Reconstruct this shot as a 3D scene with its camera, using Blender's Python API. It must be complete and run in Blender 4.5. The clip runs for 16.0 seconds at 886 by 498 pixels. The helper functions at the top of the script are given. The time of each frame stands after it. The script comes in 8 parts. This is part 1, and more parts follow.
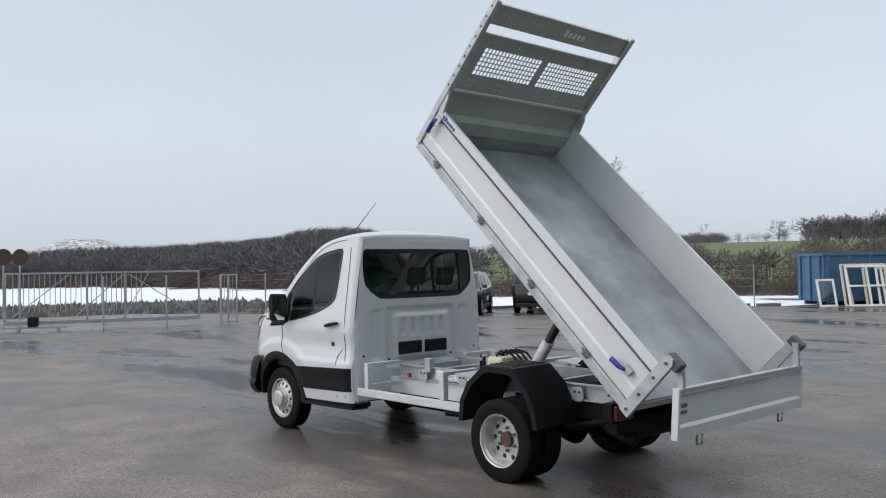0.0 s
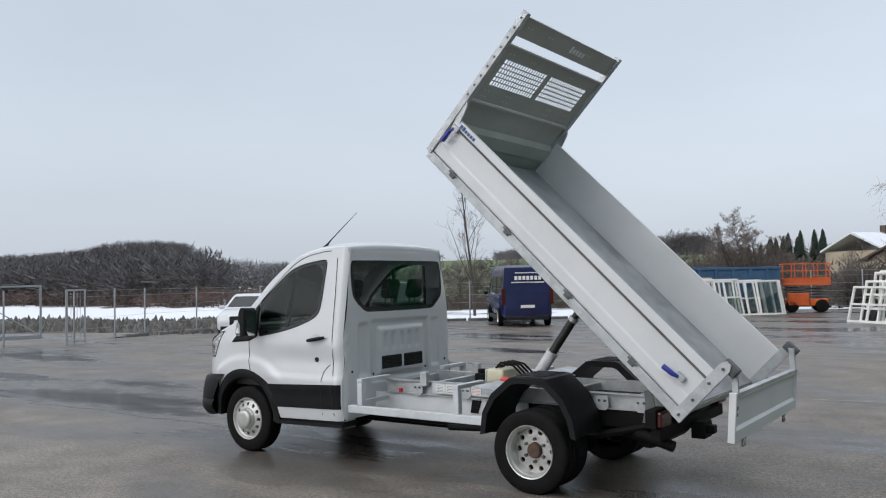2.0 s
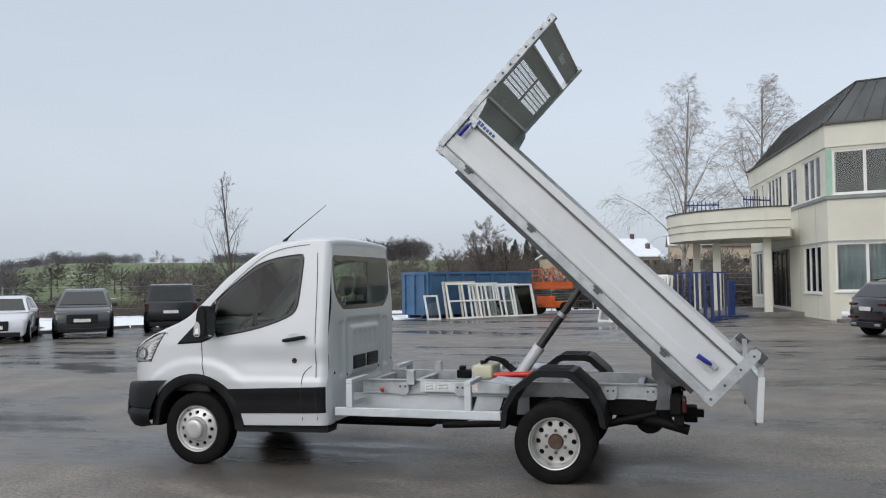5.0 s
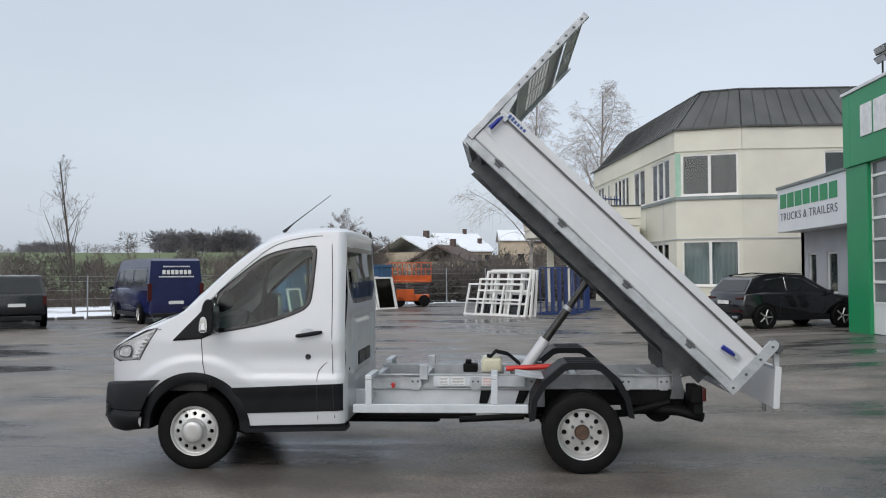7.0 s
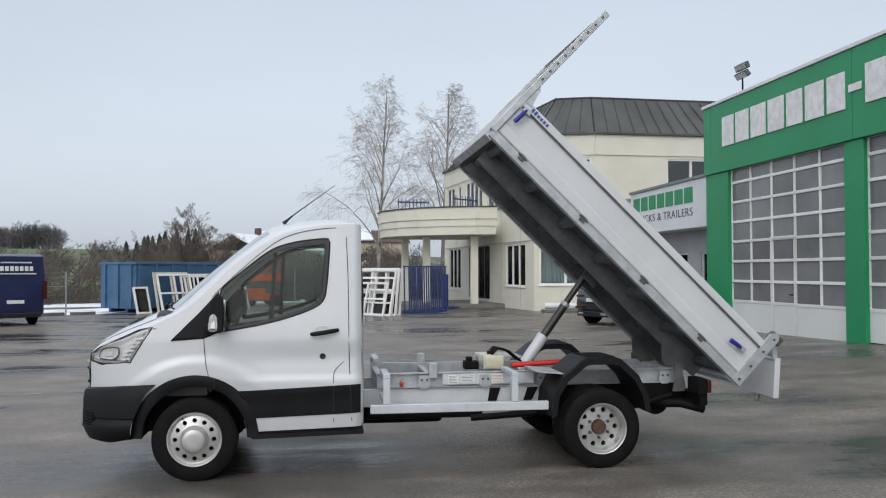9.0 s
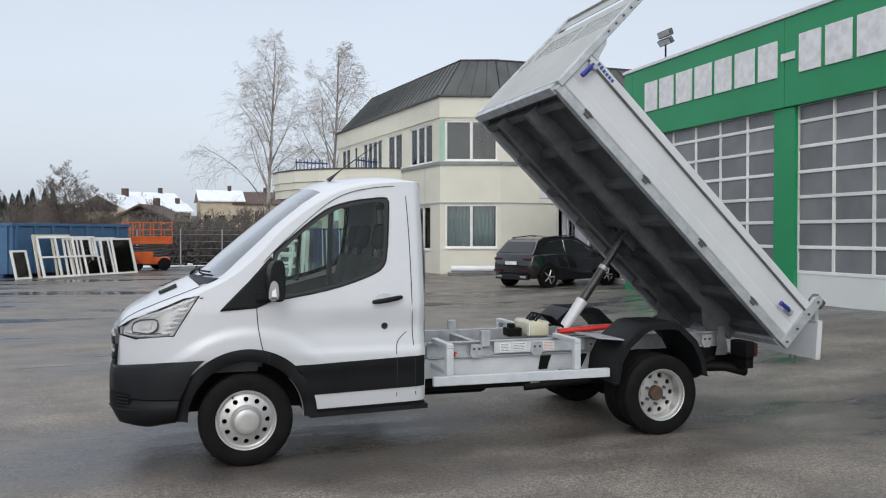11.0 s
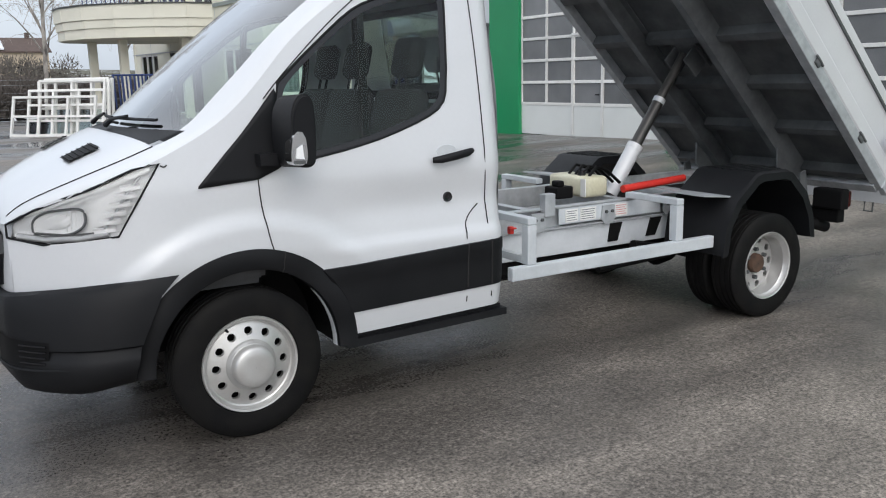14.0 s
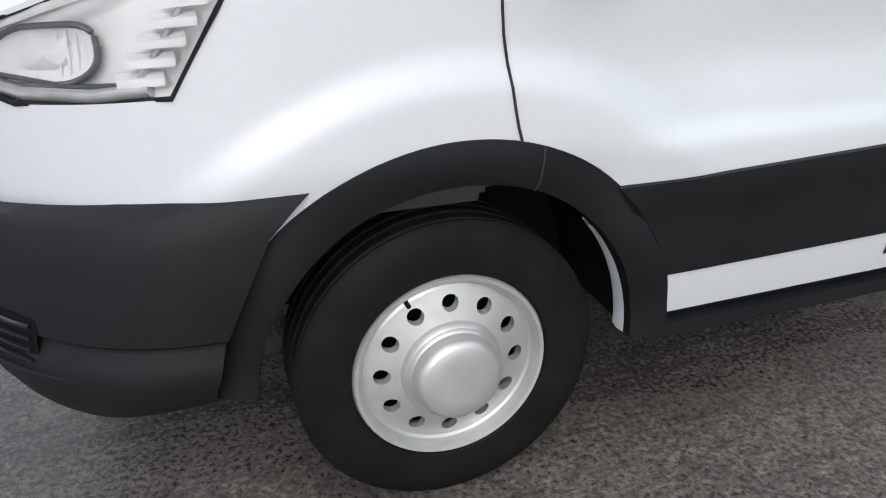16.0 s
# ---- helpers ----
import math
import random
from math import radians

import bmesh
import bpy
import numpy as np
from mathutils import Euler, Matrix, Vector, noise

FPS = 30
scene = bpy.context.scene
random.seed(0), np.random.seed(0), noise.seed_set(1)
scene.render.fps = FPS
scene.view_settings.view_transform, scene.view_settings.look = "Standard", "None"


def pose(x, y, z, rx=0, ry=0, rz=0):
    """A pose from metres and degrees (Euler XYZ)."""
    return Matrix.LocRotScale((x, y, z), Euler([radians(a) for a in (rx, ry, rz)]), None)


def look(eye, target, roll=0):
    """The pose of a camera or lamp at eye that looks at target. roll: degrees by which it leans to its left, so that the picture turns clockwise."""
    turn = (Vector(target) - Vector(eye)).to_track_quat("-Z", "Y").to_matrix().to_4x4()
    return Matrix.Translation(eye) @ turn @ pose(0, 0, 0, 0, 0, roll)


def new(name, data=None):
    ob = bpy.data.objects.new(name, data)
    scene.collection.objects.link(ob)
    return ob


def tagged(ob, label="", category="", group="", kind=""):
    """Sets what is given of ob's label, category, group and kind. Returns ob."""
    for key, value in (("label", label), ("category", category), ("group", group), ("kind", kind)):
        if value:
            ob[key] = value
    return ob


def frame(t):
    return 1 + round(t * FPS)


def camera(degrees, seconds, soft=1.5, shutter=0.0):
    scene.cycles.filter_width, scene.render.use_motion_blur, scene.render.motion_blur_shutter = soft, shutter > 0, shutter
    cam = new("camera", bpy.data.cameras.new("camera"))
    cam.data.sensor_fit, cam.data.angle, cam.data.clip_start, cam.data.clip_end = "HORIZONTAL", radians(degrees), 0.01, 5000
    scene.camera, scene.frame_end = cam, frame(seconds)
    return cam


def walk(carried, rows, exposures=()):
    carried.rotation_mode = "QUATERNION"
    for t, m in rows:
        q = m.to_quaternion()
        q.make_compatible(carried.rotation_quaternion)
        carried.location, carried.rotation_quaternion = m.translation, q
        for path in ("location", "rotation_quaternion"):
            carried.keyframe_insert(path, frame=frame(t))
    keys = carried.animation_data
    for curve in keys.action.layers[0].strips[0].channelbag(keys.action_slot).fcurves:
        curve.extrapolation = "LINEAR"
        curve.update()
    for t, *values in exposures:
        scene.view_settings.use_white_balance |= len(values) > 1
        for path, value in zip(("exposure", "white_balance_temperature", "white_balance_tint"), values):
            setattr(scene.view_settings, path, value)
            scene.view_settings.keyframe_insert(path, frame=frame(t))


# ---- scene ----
cam = camera(55.6, 16.0, soft=1.1)
PATH = [
    (0, (8.431, -6.071, 1.797), (6.954, -4.723, 1.844), -1.0),
    (0.5, (8.071, -6.389, 1.766), (6.664, -4.968, 1.823), -0.8),
    (1, (7.716, -6.683, 1.781), (6.41, -5.169, 1.847), -0.6),
    (1.5, (7.383, -6.946, 1.771), (6.154, -5.369, 1.844), -1.1),
    (2, (7.014, -7.159, 1.791), (5.864, -5.524, 1.867), -1.1),
    (2.5, (6.628, -7.464, 1.785), (5.616, -5.74, 1.853), -0.3),
    (3, (6.237, -7.635, 1.759), (5.311, -5.864, 1.815), -0.1),
    (3.5, (5.842, -7.776, 1.769), (4.996, -5.965, 1.837), 0.2),
    (4, (5.424, -7.956, 1.786), (4.687, -6.098, 1.855), 0.3),
    (4.2, (5.261, -8.023, 1.756), (4.567, -6.149, 1.826), -0.1),
    (6.5, (3.24, -8.399, 1.764), (2.986, -6.416, 1.835), -0.2),
    (7, (2.79, -8.443, 1.778), (2.655, -6.448, 1.833), -0.4),
    (7.5, (2.337, -8.377, 1.765), (2.301, -6.378, 1.813), -0.3),
    (8, (1.892, -8.387, 1.778), (1.965, -6.388, 1.819), -0.1),
    (8.5, (1.441, -8.328, 1.764), (1.636, -6.338, 1.809), -0.5),
    (8.7, (1.275, -8.264, 1.754), (1.508, -6.279, 1.806), -0.4),
    (10.8, (-0.354, -7.438, 1.727), (0.233, -5.527, 1.727), 0.3),
    (11, (-0.471, -7.321, 1.74), (0.128, -5.413, 1.704), -0.0),
    (11.5, (-0.714, -6.938, 1.694), (-0.083, -5.045, 1.56), -0.6),
    (12, (-0.916, -6.498, 1.669), (-0.171, -4.653, 1.461), -0.5),
    (12.5, (-1.065, -5.997, 1.675), (-0.146, -4.237, 1.433), -0.3),
    (13, (-1.105, -5.502, 1.668), (-0.158, -3.76, 1.405), -0.3),
    (13.5, (-1.165, -5.015, 1.64), (-0.199, -3.293, 1.321), -0.9),
    (14, (-1.136, -4.492, 1.603), (-0.119, -2.816, 1.205), -1.2),
    (14.5, (-1.042, -3.992, 1.572), (-0.026, -2.335, 1.099), -0.5),
    (15, (-0.913, -3.514, 1.525), (0.019, -1.845, 0.936), -0.8),
    (15.5, (-0.741, -2.913, 1.458), (-0.026, -1.204, 0.703), -0.3),
    (16, (-0.54, -2.404, 1.37), (0.058, -0.692, 0.528), 0.2),
]
walk(cam, [(t, look(eye, target, roll)) for t, eye, target, roll in PATH],
     [(0, -0.12), (4.2, -0.22), (8.5, -0.19), (11.0, -0.11), (11.5, -0.05), (12.5, 0.18), (13.0, 0.27), (13.5, 0.04), (14.0, 0.06), (14.5, 0.18), (15.0, 0.31), (16, 0.38)])

# ---- world, sun, exposure ----
scene.view_settings.exposure = 0.0
world = bpy.data.worlds.new("overcast_sky")
scene.world = world
world.use_nodes = True
wn, wl = world.node_tree.nodes, world.node_tree.links
wn.clear()
sky = wn.new("ShaderNodeTexSky")
sky.sky_type = "NISHITA"
sky.sun_disc = False
sky.sun_elevation, sky.sun_rotation = radians(32), radians(200)
sky.dust_density, sky.air_density = 4.0, 1.0
hsv = wn.new("ShaderNodeHueSaturation")
hsv.inputs["Saturation"].default_value = 0.35
hsv.inputs["Value"].default_value = 0.06
wl.new(sky.outputs[0], hsv.inputs["Color"])
# cloud deck: pale towards the horizon, brighter overhead as under an overcast sky
tex = wn.new("ShaderNodeTexCoord")
sep = wn.new("ShaderNodeSeparateXYZ")
wl.new(tex.outputs["Generated"], sep.inputs[0])
ramp = wn.new("ShaderNodeValToRGB")
ramp.color_ramp.elements[0].position, ramp.color_ramp.elements[0].color = 0.0, (0.56, 0.62, 0.70, 1)
ramp.color_ramp.elements[1].position, ramp.color_ramp.elements[1].color = 1.0, (1.30, 1.36, 1.44, 1)
for pos, col in ((0.12, (0.545, 0.615, 0.71, 1)), (0.33, (0.50, 0.57, 0.675, 1)), (0.60, (0.86, 0.92, 1.02, 1))):
    e = ramp.color_ramp.elements.new(pos)
    e.color = col
wl.new(sep.outputs["Z"], ramp.inputs[0])
cloud = wn.new("ShaderNodeTexNoise")
cloud.inputs["Scale"].default_value = 2.2
cloud.inputs["Detail"].default_value = 4.0
cmap = wn.new("ShaderNodeMapping")
cmap.inputs["Scale"].default_value = (1, 1, 3.5)
wl.new(tex.outputs["Generated"], cmap.inputs[0])
wl.new(cmap.outputs[0], cloud.inputs["Vector"])
crange = wn.new("ShaderNodeMapRange")
crange.inputs["To Min"].default_value, crange.inputs["To Max"].default_value = 0.90, 1.10
wl.new(cloud.outputs["Fac"], crange.inputs["Value"])
cmul = wn.new("ShaderNodeVectorMath")
cmul.operation = "SCALE"
wl.new(ramp.outputs[0], cmul.inputs[0])
wl.new(crange.outputs[0], cmul.inputs["Scale"])
cadd = wn.new("ShaderNodeVectorMath")
cadd.operation = "ADD"
wl.new(cmul.outputs[0], cadd.inputs[0])
wl.new(hsv.outputs[0], cadd.inputs[1])
bg = wn.new("ShaderNodeBackground")
bg.inputs["Strength"].default_value = 1.0
wl.new(cadd.outputs[0], bg.inputs["Color"])
wo = wn.new("ShaderNodeOutputWorld")
wl.new(bg.outputs[0], wo.inputs["Surface"])

sun = new("sun", bpy.data.lights.new("sun", "SUN"))
sun.data.energy, sun.data.angle, sun.data.color = 0.5, radians(40), (1.0, 0.97, 0.93)
sun.matrix_world = look((0, 0, 30), (0 + 30 * math.sin(radians(20)) * 0.9, 30 * math.cos(radians(20)) * 0.9, 8))


# ---- materials ----
def mat(name, col, rough=0.5, metal=0.0, col2=None, scale=6.0, bump=0.0, bscale=60.0, fine=0.15, coat=0.0, rvar=0.0, stretch=(1, 1, 1), perobj=0.0, island=0.0, spec=0.5):
    m = bpy.data.materials.new(name)
    m.use_nodes = True
    n, l = m.node_tree.nodes, m.node_tree.links
    b = n["Principled BSDF"]
    b.inputs["Roughness"].default_value, b.inputs["Metallic"].default_value = rough, metal
    b.inputs["Coat Weight"].default_value = coat
    b.inputs["Specular IOR Level"].default_value = spec
    b.inputs["Coat Roughness"].default_value = 0.06
    tc = n.new("ShaderNodeTexCoord")
    mp = n.new("ShaderNodeMapping")
    mp.inputs["Scale"].default_value = stretch
    l.new(tc.outputs["Object"], mp.inputs[0])
    big = n.new("ShaderNodeTexNoise")
    big.inputs["Scale"].default_value, big.inputs["Detail"].default_value = scale, 6.0
    l.new(mp.outputs[0], big.inputs["Vector"])
    small = n.new("ShaderNodeTexNoise")
    small.inputs["Scale"].default_value, small.inputs["Detail"].default_value = bscale, 3.0
    l.new(mp.outputs[0], small.inputs["Vector"])
    mix = n.new("ShaderNodeMix")
    mix.data_type = "RGBA"
    c2 = col2 or tuple(c * 0.8 for c in col)
    mix.inputs["A"].default_value, mix.inputs["B"].default_value = (*col, 1), (*c2, 1)
    r = n.new("ShaderNodeMapRange")
    r.inputs["From Min"].default_value, r.inputs["From Max"].default_value = 0.35, 0.68
    l.new(big.outputs["Fac"], r.inputs["Value"])
    l.new(r.outputs[0], mix.inputs["Factor"])
    v = n.new("ShaderNodeHueSaturation")
    f = n.new("ShaderNodeMapRange")
    f.inputs["To Min"].default_value, f.inputs["To Max"].default_value = 1 - fine, 1 + fine
    l.new(small.outputs["Fac"], f.inputs["Value"])
    out = f.outputs[0]
    if perobj or island:
        if perobj:
            src = n.new("ShaderNodeObjectInfo").outputs["Random"]
        else:
            src = n.new("ShaderNodeNewGeometry").outputs["Random Per Island"]
        p = n.new("ShaderNodeMapRange")
        amount = perobj or island
        p.inputs["To Min"].default_value, p.inputs["To Max"].default_value = 1 - amount, 1 + amount
        l.new(src, p.inputs["Value"])
        mu = n.new("ShaderNodeMath")
        mu.operation = "MULTIPLY"
        l.new(out, mu.inputs[0])
        l.new(p.outputs[0], mu.inputs[1])
        out = mu.outputs[0]
    l.new(out, v.inputs["Value"])
    l.new(mix.outputs["Result"], v.inputs["Color"])
    l.new(v.outputs[0], b.inputs["Base Color"])
    if rvar:
        rr = n.new("ShaderNodeMapRange")
        rr.inputs["From Min"].default_value, rr.inputs["From Max"].default_value = 0.35, 0.65
        rr.inputs["To Min"].default_value, rr.inputs["To Max"].default_value = max(0.02, rough - rvar), min(1, rough + rvar)
        l.new(big.outputs["Fac"], rr.inputs["Value"])
        l.new(rr.outputs[0], b.inputs["Roughness"])
    if bump:
        bp = n.new("ShaderNodeBump")
        bp.inputs["Strength"].default_value, bp.inputs["Distance"].default_value = bump, 0.01
        l.new(small.outputs["Fac"], bp.inputs["Height"])
        l.new(bp.outputs[0], b.inputs["Normal"])
    return m


def glass_mat(name, tint, rough=0.0, gloss=1.0, base=0.02):
    """Glass pane: a see-through tinted sheet under a mirror-like coat."""
    m = bpy.data.materials.new(name)
    m.use_nodes = True
    n, l = m.node_tree.nodes, m.node_tree.links
    n.clear()
    tr = n.new("ShaderNodeBsdfTransparent")
    tr.inputs[0].default_value = (*tint, 1)
    gl = n.new("ShaderNodeBsdfGlossy")
    gl.inputs["Roughness"].default_value = rough
    fr = n.new("ShaderNodeFresnel")
    fr.inputs["IOR"].default_value = 1.5
    mx = n.new("ShaderNodeMixShader")
    mu = n.new("ShaderNodeMath")
    mu.operation = "MULTIPLY_ADD"
    mu.inputs[1].default_value, mu.inputs[2].default_value = gloss, base
    l.new(fr.outputs[0], mu.inputs[0])
    l.new(mu.outputs[0], mx.inputs[0])
    l.new(tr.outputs[0], mx.inputs[1])
    l.new(gl.outputs[0], mx.inputs[2])
    o = n.new("ShaderNodeOutputMaterial")
    l.new(mx.outputs[0], o.inputs[0])
    return m


def asphalt_mat():
    m = bpy.data.materials.new("wet_asphalt")
    m.use_nodes = True
    n, l = m.node_tree.nodes, m.node_tree.links
    b = n["Principled BSDF"]
    tc = n.new("ShaderNodeTexCoord")

    def tex(scale, detail, stretch=(1, 1, 1), rough=0.55):
        mp = n.new("ShaderNodeMapping")
        mp.inputs["Scale"].default_value = stretch
        l.new(tc.outputs["Object"], mp.inputs[0])
        t = n.new("ShaderNodeTexNoise")
        t.inputs["Scale"].default_value, t.inputs["Detail"].default_value, t.inputs["Roughness"].default_value = scale, detail, rough
        l.new(mp.outputs[0], t.inputs["Vector"])
        return t.outputs["Fac"]

    def rng(src, a, b_, lo, hi):
        r = n.new("ShaderNodeMapRange")
        r.inputs["From Min"].default_value, r.inputs["From Max"].default_value = a, b_
        r.inputs["To Min"].default_value, r.inputs["To Max"].default_value = lo, hi
        l.new(src, r.inputs["Value"])
        return r.outputs[0]

    def math2(op, a, b_):
        k = n.new("ShaderNodeMath")
        k.operation = op
        for i, s in enumerate((a, b_)):
            if isinstance(s, (int, float)):
                k.inputs[i].default_value = s
            else:
                l.new(s, k.inputs[i])
        return k.outputs[0]

    patch = tex(0.16, 5, (1, 2.2, 1))          # large damp and drying areas
    streak = tex(0.55, 6, (0.35, 1.5, 1))      # rivulets
    grain = tex(62, 2, rough=0.75)              # stone chips
    grit = tex(24, 4, rough=0.7)
    blotch = tex(1.3, 5, rough=0.65)
    wet = rng(math2("ADD", math2("MULTIPLY", patch, 0.65), math2("MULTIPLY", streak, 0.35)), 0.45, 0.57, 0.0, 1.0)
    # the stretch before the parked truck has dried most; added brightness goes in too
    sp = n.new("ShaderNodeVectorMath")
    sp.operation = "DISTANCE"
    sp.inputs[1].default_value = (1.3, -2.6, 0)
    l.new(tc.outputs["Object"], sp.inputs[0])
    dry_lift = rng(math2("ADD", sp.outputs["Value"], math2("MULTIPLY", streak, 3.0)), 2.2, 7.0, 0.55, 0.0)
    wet = math2("MAXIMUM", math2("SUBTRACT", wet, dry_lift), 0.0)
    # a puddled run of water along the line of the truck
    xyz = n.new("ShaderNodeSeparateXYZ")
    l.new(tc.outputs["Object"], xyz.inputs[0])
    away = math2("ABSOLUTE", math2("ADD", xyz.outputs["Y"], rng(streak, 0.3, 0.7, -0.9, 0.9)), 0)
    run = math2("MULTIPLY", rng(away, 0.0, 0.85, 0.85, 0.0), math2("MULTIPLY", rng(xyz.outputs["X"], 1.6, 2.8, 1.0, 0.0), rng(xyz.outputs["X"], -9.0, -6.0, 0.0, 1.0)))
    wet = math2("MAXIMUM", wet, run)
    colr = n.new("ShaderNodeMix")
    colr.data_type = "RGBA"
    colr.inputs["A"].default_value, colr.inputs["B"].default_value = (0.170, 0.150, 0.130, 1), (0.036, 0.033, 0.032, 1)
    l.new(wet, colr.inputs["Factor"])
    hv = n.new("ShaderNodeHueSaturation")
    l.new(math2("MULTIPLY", math2("MULTIPLY", rng(grain, 0.32, 0.68, 0.30, 1.75), rng(grit, 0.3, 0.7, 0.55, 1.45)), rng(blotch, 0.3, 0.7, 0.68, 1.30)), hv.inputs["Value"])
    l.new(colr.outputs["Result"], hv.inputs["Color"])
    l.new(hv.outputs[0], b.inputs["Base Color"])
    l.new(math2("ADD", rng(wet, 0, 1, 0.58, 0.16), rng(grain, 0.3, 0.7, -0.05, 0.07)), b.inputs["Roughness"])
    b.inputs["Specular IOR Level"].default_value = 0.30
    bp = n.new("ShaderNodeBump")
    bp.inputs["Distance"].default_value = 0.006
    l.new(rng(wet, 0, 1, 0.75, 0.22), bp.inputs["Strength"])
    l.new(math2("ADD", grain, grit), bp.inputs["Height"])
    l.new(bp.outputs[0], b.inputs["Normal"])
    return m


M = {}
M["asphalt"] = asphalt_mat()
M["white"] = mat("white_van_paint", (0.60, 0.615, 0.64), 0.28, col2=(0.575, 0.59, 0.615), scale=2, fine=0.02, coat=0.6)
M["black"] = mat("grained_black_plastic", (0.010, 0.0105, 0.012), 0.46, col2=(0.013, 0.0135, 0.015), scale=5, bump=0.12, bscale=400, spec=0.14)
M["gloss_black"] = mat("gloss_black_trim", (0.012, 0.012, 0.014), 0.15, scale=5)
M["rubber"] = mat("tyre_rubber", (0.0075, 0.0075, 0.008), 0.60, col2=(0.012, 0.0115, 0.011), scale=9, bump=0.15, bscale=150, spec=0.08)
M["silver"] = mat("silver_wheel_paint", (0.56, 0.56, 0.55), 0.34, 0.55, col2=(0.46, 0.45, 0.44), scale=7, fine=0.06)
M["galv"] = mat("galvanised_steel", (0.50, 0.52, 0.54), 0.46, 0.35, col2=(0.38, 0.40, 0.42), scale=9, bscale=35, fine=0.14, rvar=0.1)
# dark zinc for small fittings; also holds the shade under the raised bed
M["galv_dark"] = mat("dark_galvanised_steel", (0.115, 0.121, 0.124), 0.55, 0.25, col2=(0.062, 0.066, 0.070), scale=4, bscale=30, fine=0.2)
M["alu"] = mat("light_grey_painted_board", (0.63, 0.64, 0.66), 0.40, 0.1, col2=(0.58, 0.59, 0.61), scale=2, fine=0.03)
M["floor_steel"] = mat("scuffed_bed_floor_steel", (0.37, 0.385, 0.40), 0.42, 0.3, col2=(0.22, 0.23, 0.24), scale=1.7, bscale=14, fine=0.12, rvar=0.12, stretch=(1, 1, 1))
# greyer than the boards: part of the headboard's shade is in this colour
M["head_grey"] = mat("shaded_headboard_paint", (0.40, 0.41, 0.39), 0.45, 0.1, col2=(0.34, 0.35, 0.33), scale=3, fine=0.05)
M["frame_white"] = mat("white_chassis_paint", (0.61, 0.635, 0.665), 0.45, col2=(0.50, 0.525, 0.55), scale=4, fine=0.05)
M["tray"] = mat("grey_zinc_paint", (0.60, 0.63, 0.66), 0.42, 0.15, col2=(0.50, 0.53, 0.56), scale=6, fine=0.06)
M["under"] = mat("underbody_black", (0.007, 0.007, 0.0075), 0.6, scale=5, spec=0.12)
M["chrome"] = mat("chrome", (0.78, 0.79, 0.80), 0.10, 1.0, scale=5, fine=0.03)
M["reflector"] = mat("silvered_reflector", (0.94, 0.95, 0.96), 0.25, 0.0, scale=8, fine=0.03)
M["lens"] = glass_mat("clear_lamp_lens", (0.97, 0.975, 0.98))
M["glass"] = glass_mat("tinted_car_glass", (0.70, 0.83, 0.77), gloss=0.7, base=0.004)
M["screen_glass"] = glass_mat("windscreen_glass", (0.66, 0.75, 0.72), gloss=2.5)
M["glass_dark"] = glass_mat("privacy_glass", (0.66, 0.75, 0.72), gloss=0.8, base=0.002)
M["pane"] = glass_mat("window_pane", (0.80, 0.86, 0.86))
M["red_lens"] = mat("red_lamp_lens", (0.055, 0.004, 0.004), 0.2, scale=8)
M["red"] = mat("red_painted_steel", (0.62, 0.035, 0.025), 0.35, scale=6)
M["blue_lever"] = mat("blue_lever_plastic", (0.025, 0.035, 0.30), 0.38, scale=6)
M["tank"] = mat("yellowed_plastic_tank", (0.66, 0.64, 0.50), 0.45, col2=(0.58, 0.55, 0.40), scale=8)
M["seat"] = mat("dark_seat_cloth", (0.035, 0.037, 0.040), 0.9, scale=20, bump=0.2)
M["dash"] = mat("dark_dashboard_plastic", (0.045, 0.046, 0.049), 0.6, scale=10)
M["lining"] = mat("grey_cab_lining", (0.05, 0.053, 0.053), 0.8, scale=6)
M["seam_grey"] = mat("panel_gap_grey", (0.16, 0.165, 0.17), 0.9)
# galv darkened further down: shade on the underside beams is in the colour
M["galv_mid"] = mat("mid_galvanised_steel", (0.155, 0.165, 0.172), 0.5, 0.3, col2=(0.090, 0.096, 0.100), scale=5, bscale=30, fine=0.18)
M["seam"] = mat("panel_gap_shadow", (0.02, 0.02, 0.02), 0.9)
M["ram_steel"] = mat("oily_dark_ram_steel", (0.055, 0.053, 0.050), 0.32, 0.4, col2=(0.035, 0.034, 0.033), scale=9)
M["rust"] = mat("rusty_hub", (0.10, 0.055, 0.035), 0.7, col2=(0.05, 0.03, 0.022), scale=25)
M["sticker"] = mat("white_label", (0.78, 0.78, 0.76), 0.5, fine=0.02)
M["ink"] = mat("grey_print", (0.12, 0.13, 0.15), 0.6)
M["pinkink"] = mat("red_print", (0.60, 0.25, 0.25), 0.6)
M["blue_logo"] = mat("blue_print", (0.04, 0.10, 0.30), 0.5)
M["amber"] = mat("clear_indicator", (0.62, 0.63, 0.64), 0.12, 0.4, scale=30)
M["plaster"] = mat("cream_plaster", (0.70, 0.68, 0.58), 0.85, col2=(0.64, 0.62, 0.53), scale=0.8, bscale=40, fine=0.05, bump=0.1)
M["plaster_grey"] = mat("grey_plaster", (0.42, 0.43, 0.45), 0.85, col2=(0.36, 0.37, 0.39), scale=0.9, bscale=40, fine=0.06)
M["roof_metal"] = mat("dark_standing_seam_roof", (0.075, 0.078, 0.075), 0.5, 0.2, col2=(0.045, 0.047, 0.045), scale=1.0, fine=0.15, stretch=(1, 1, 0.3))
M["band"] = mat("grey_ledge_sheet", (0.22, 0.25, 0.24), 0.5, scale=2)
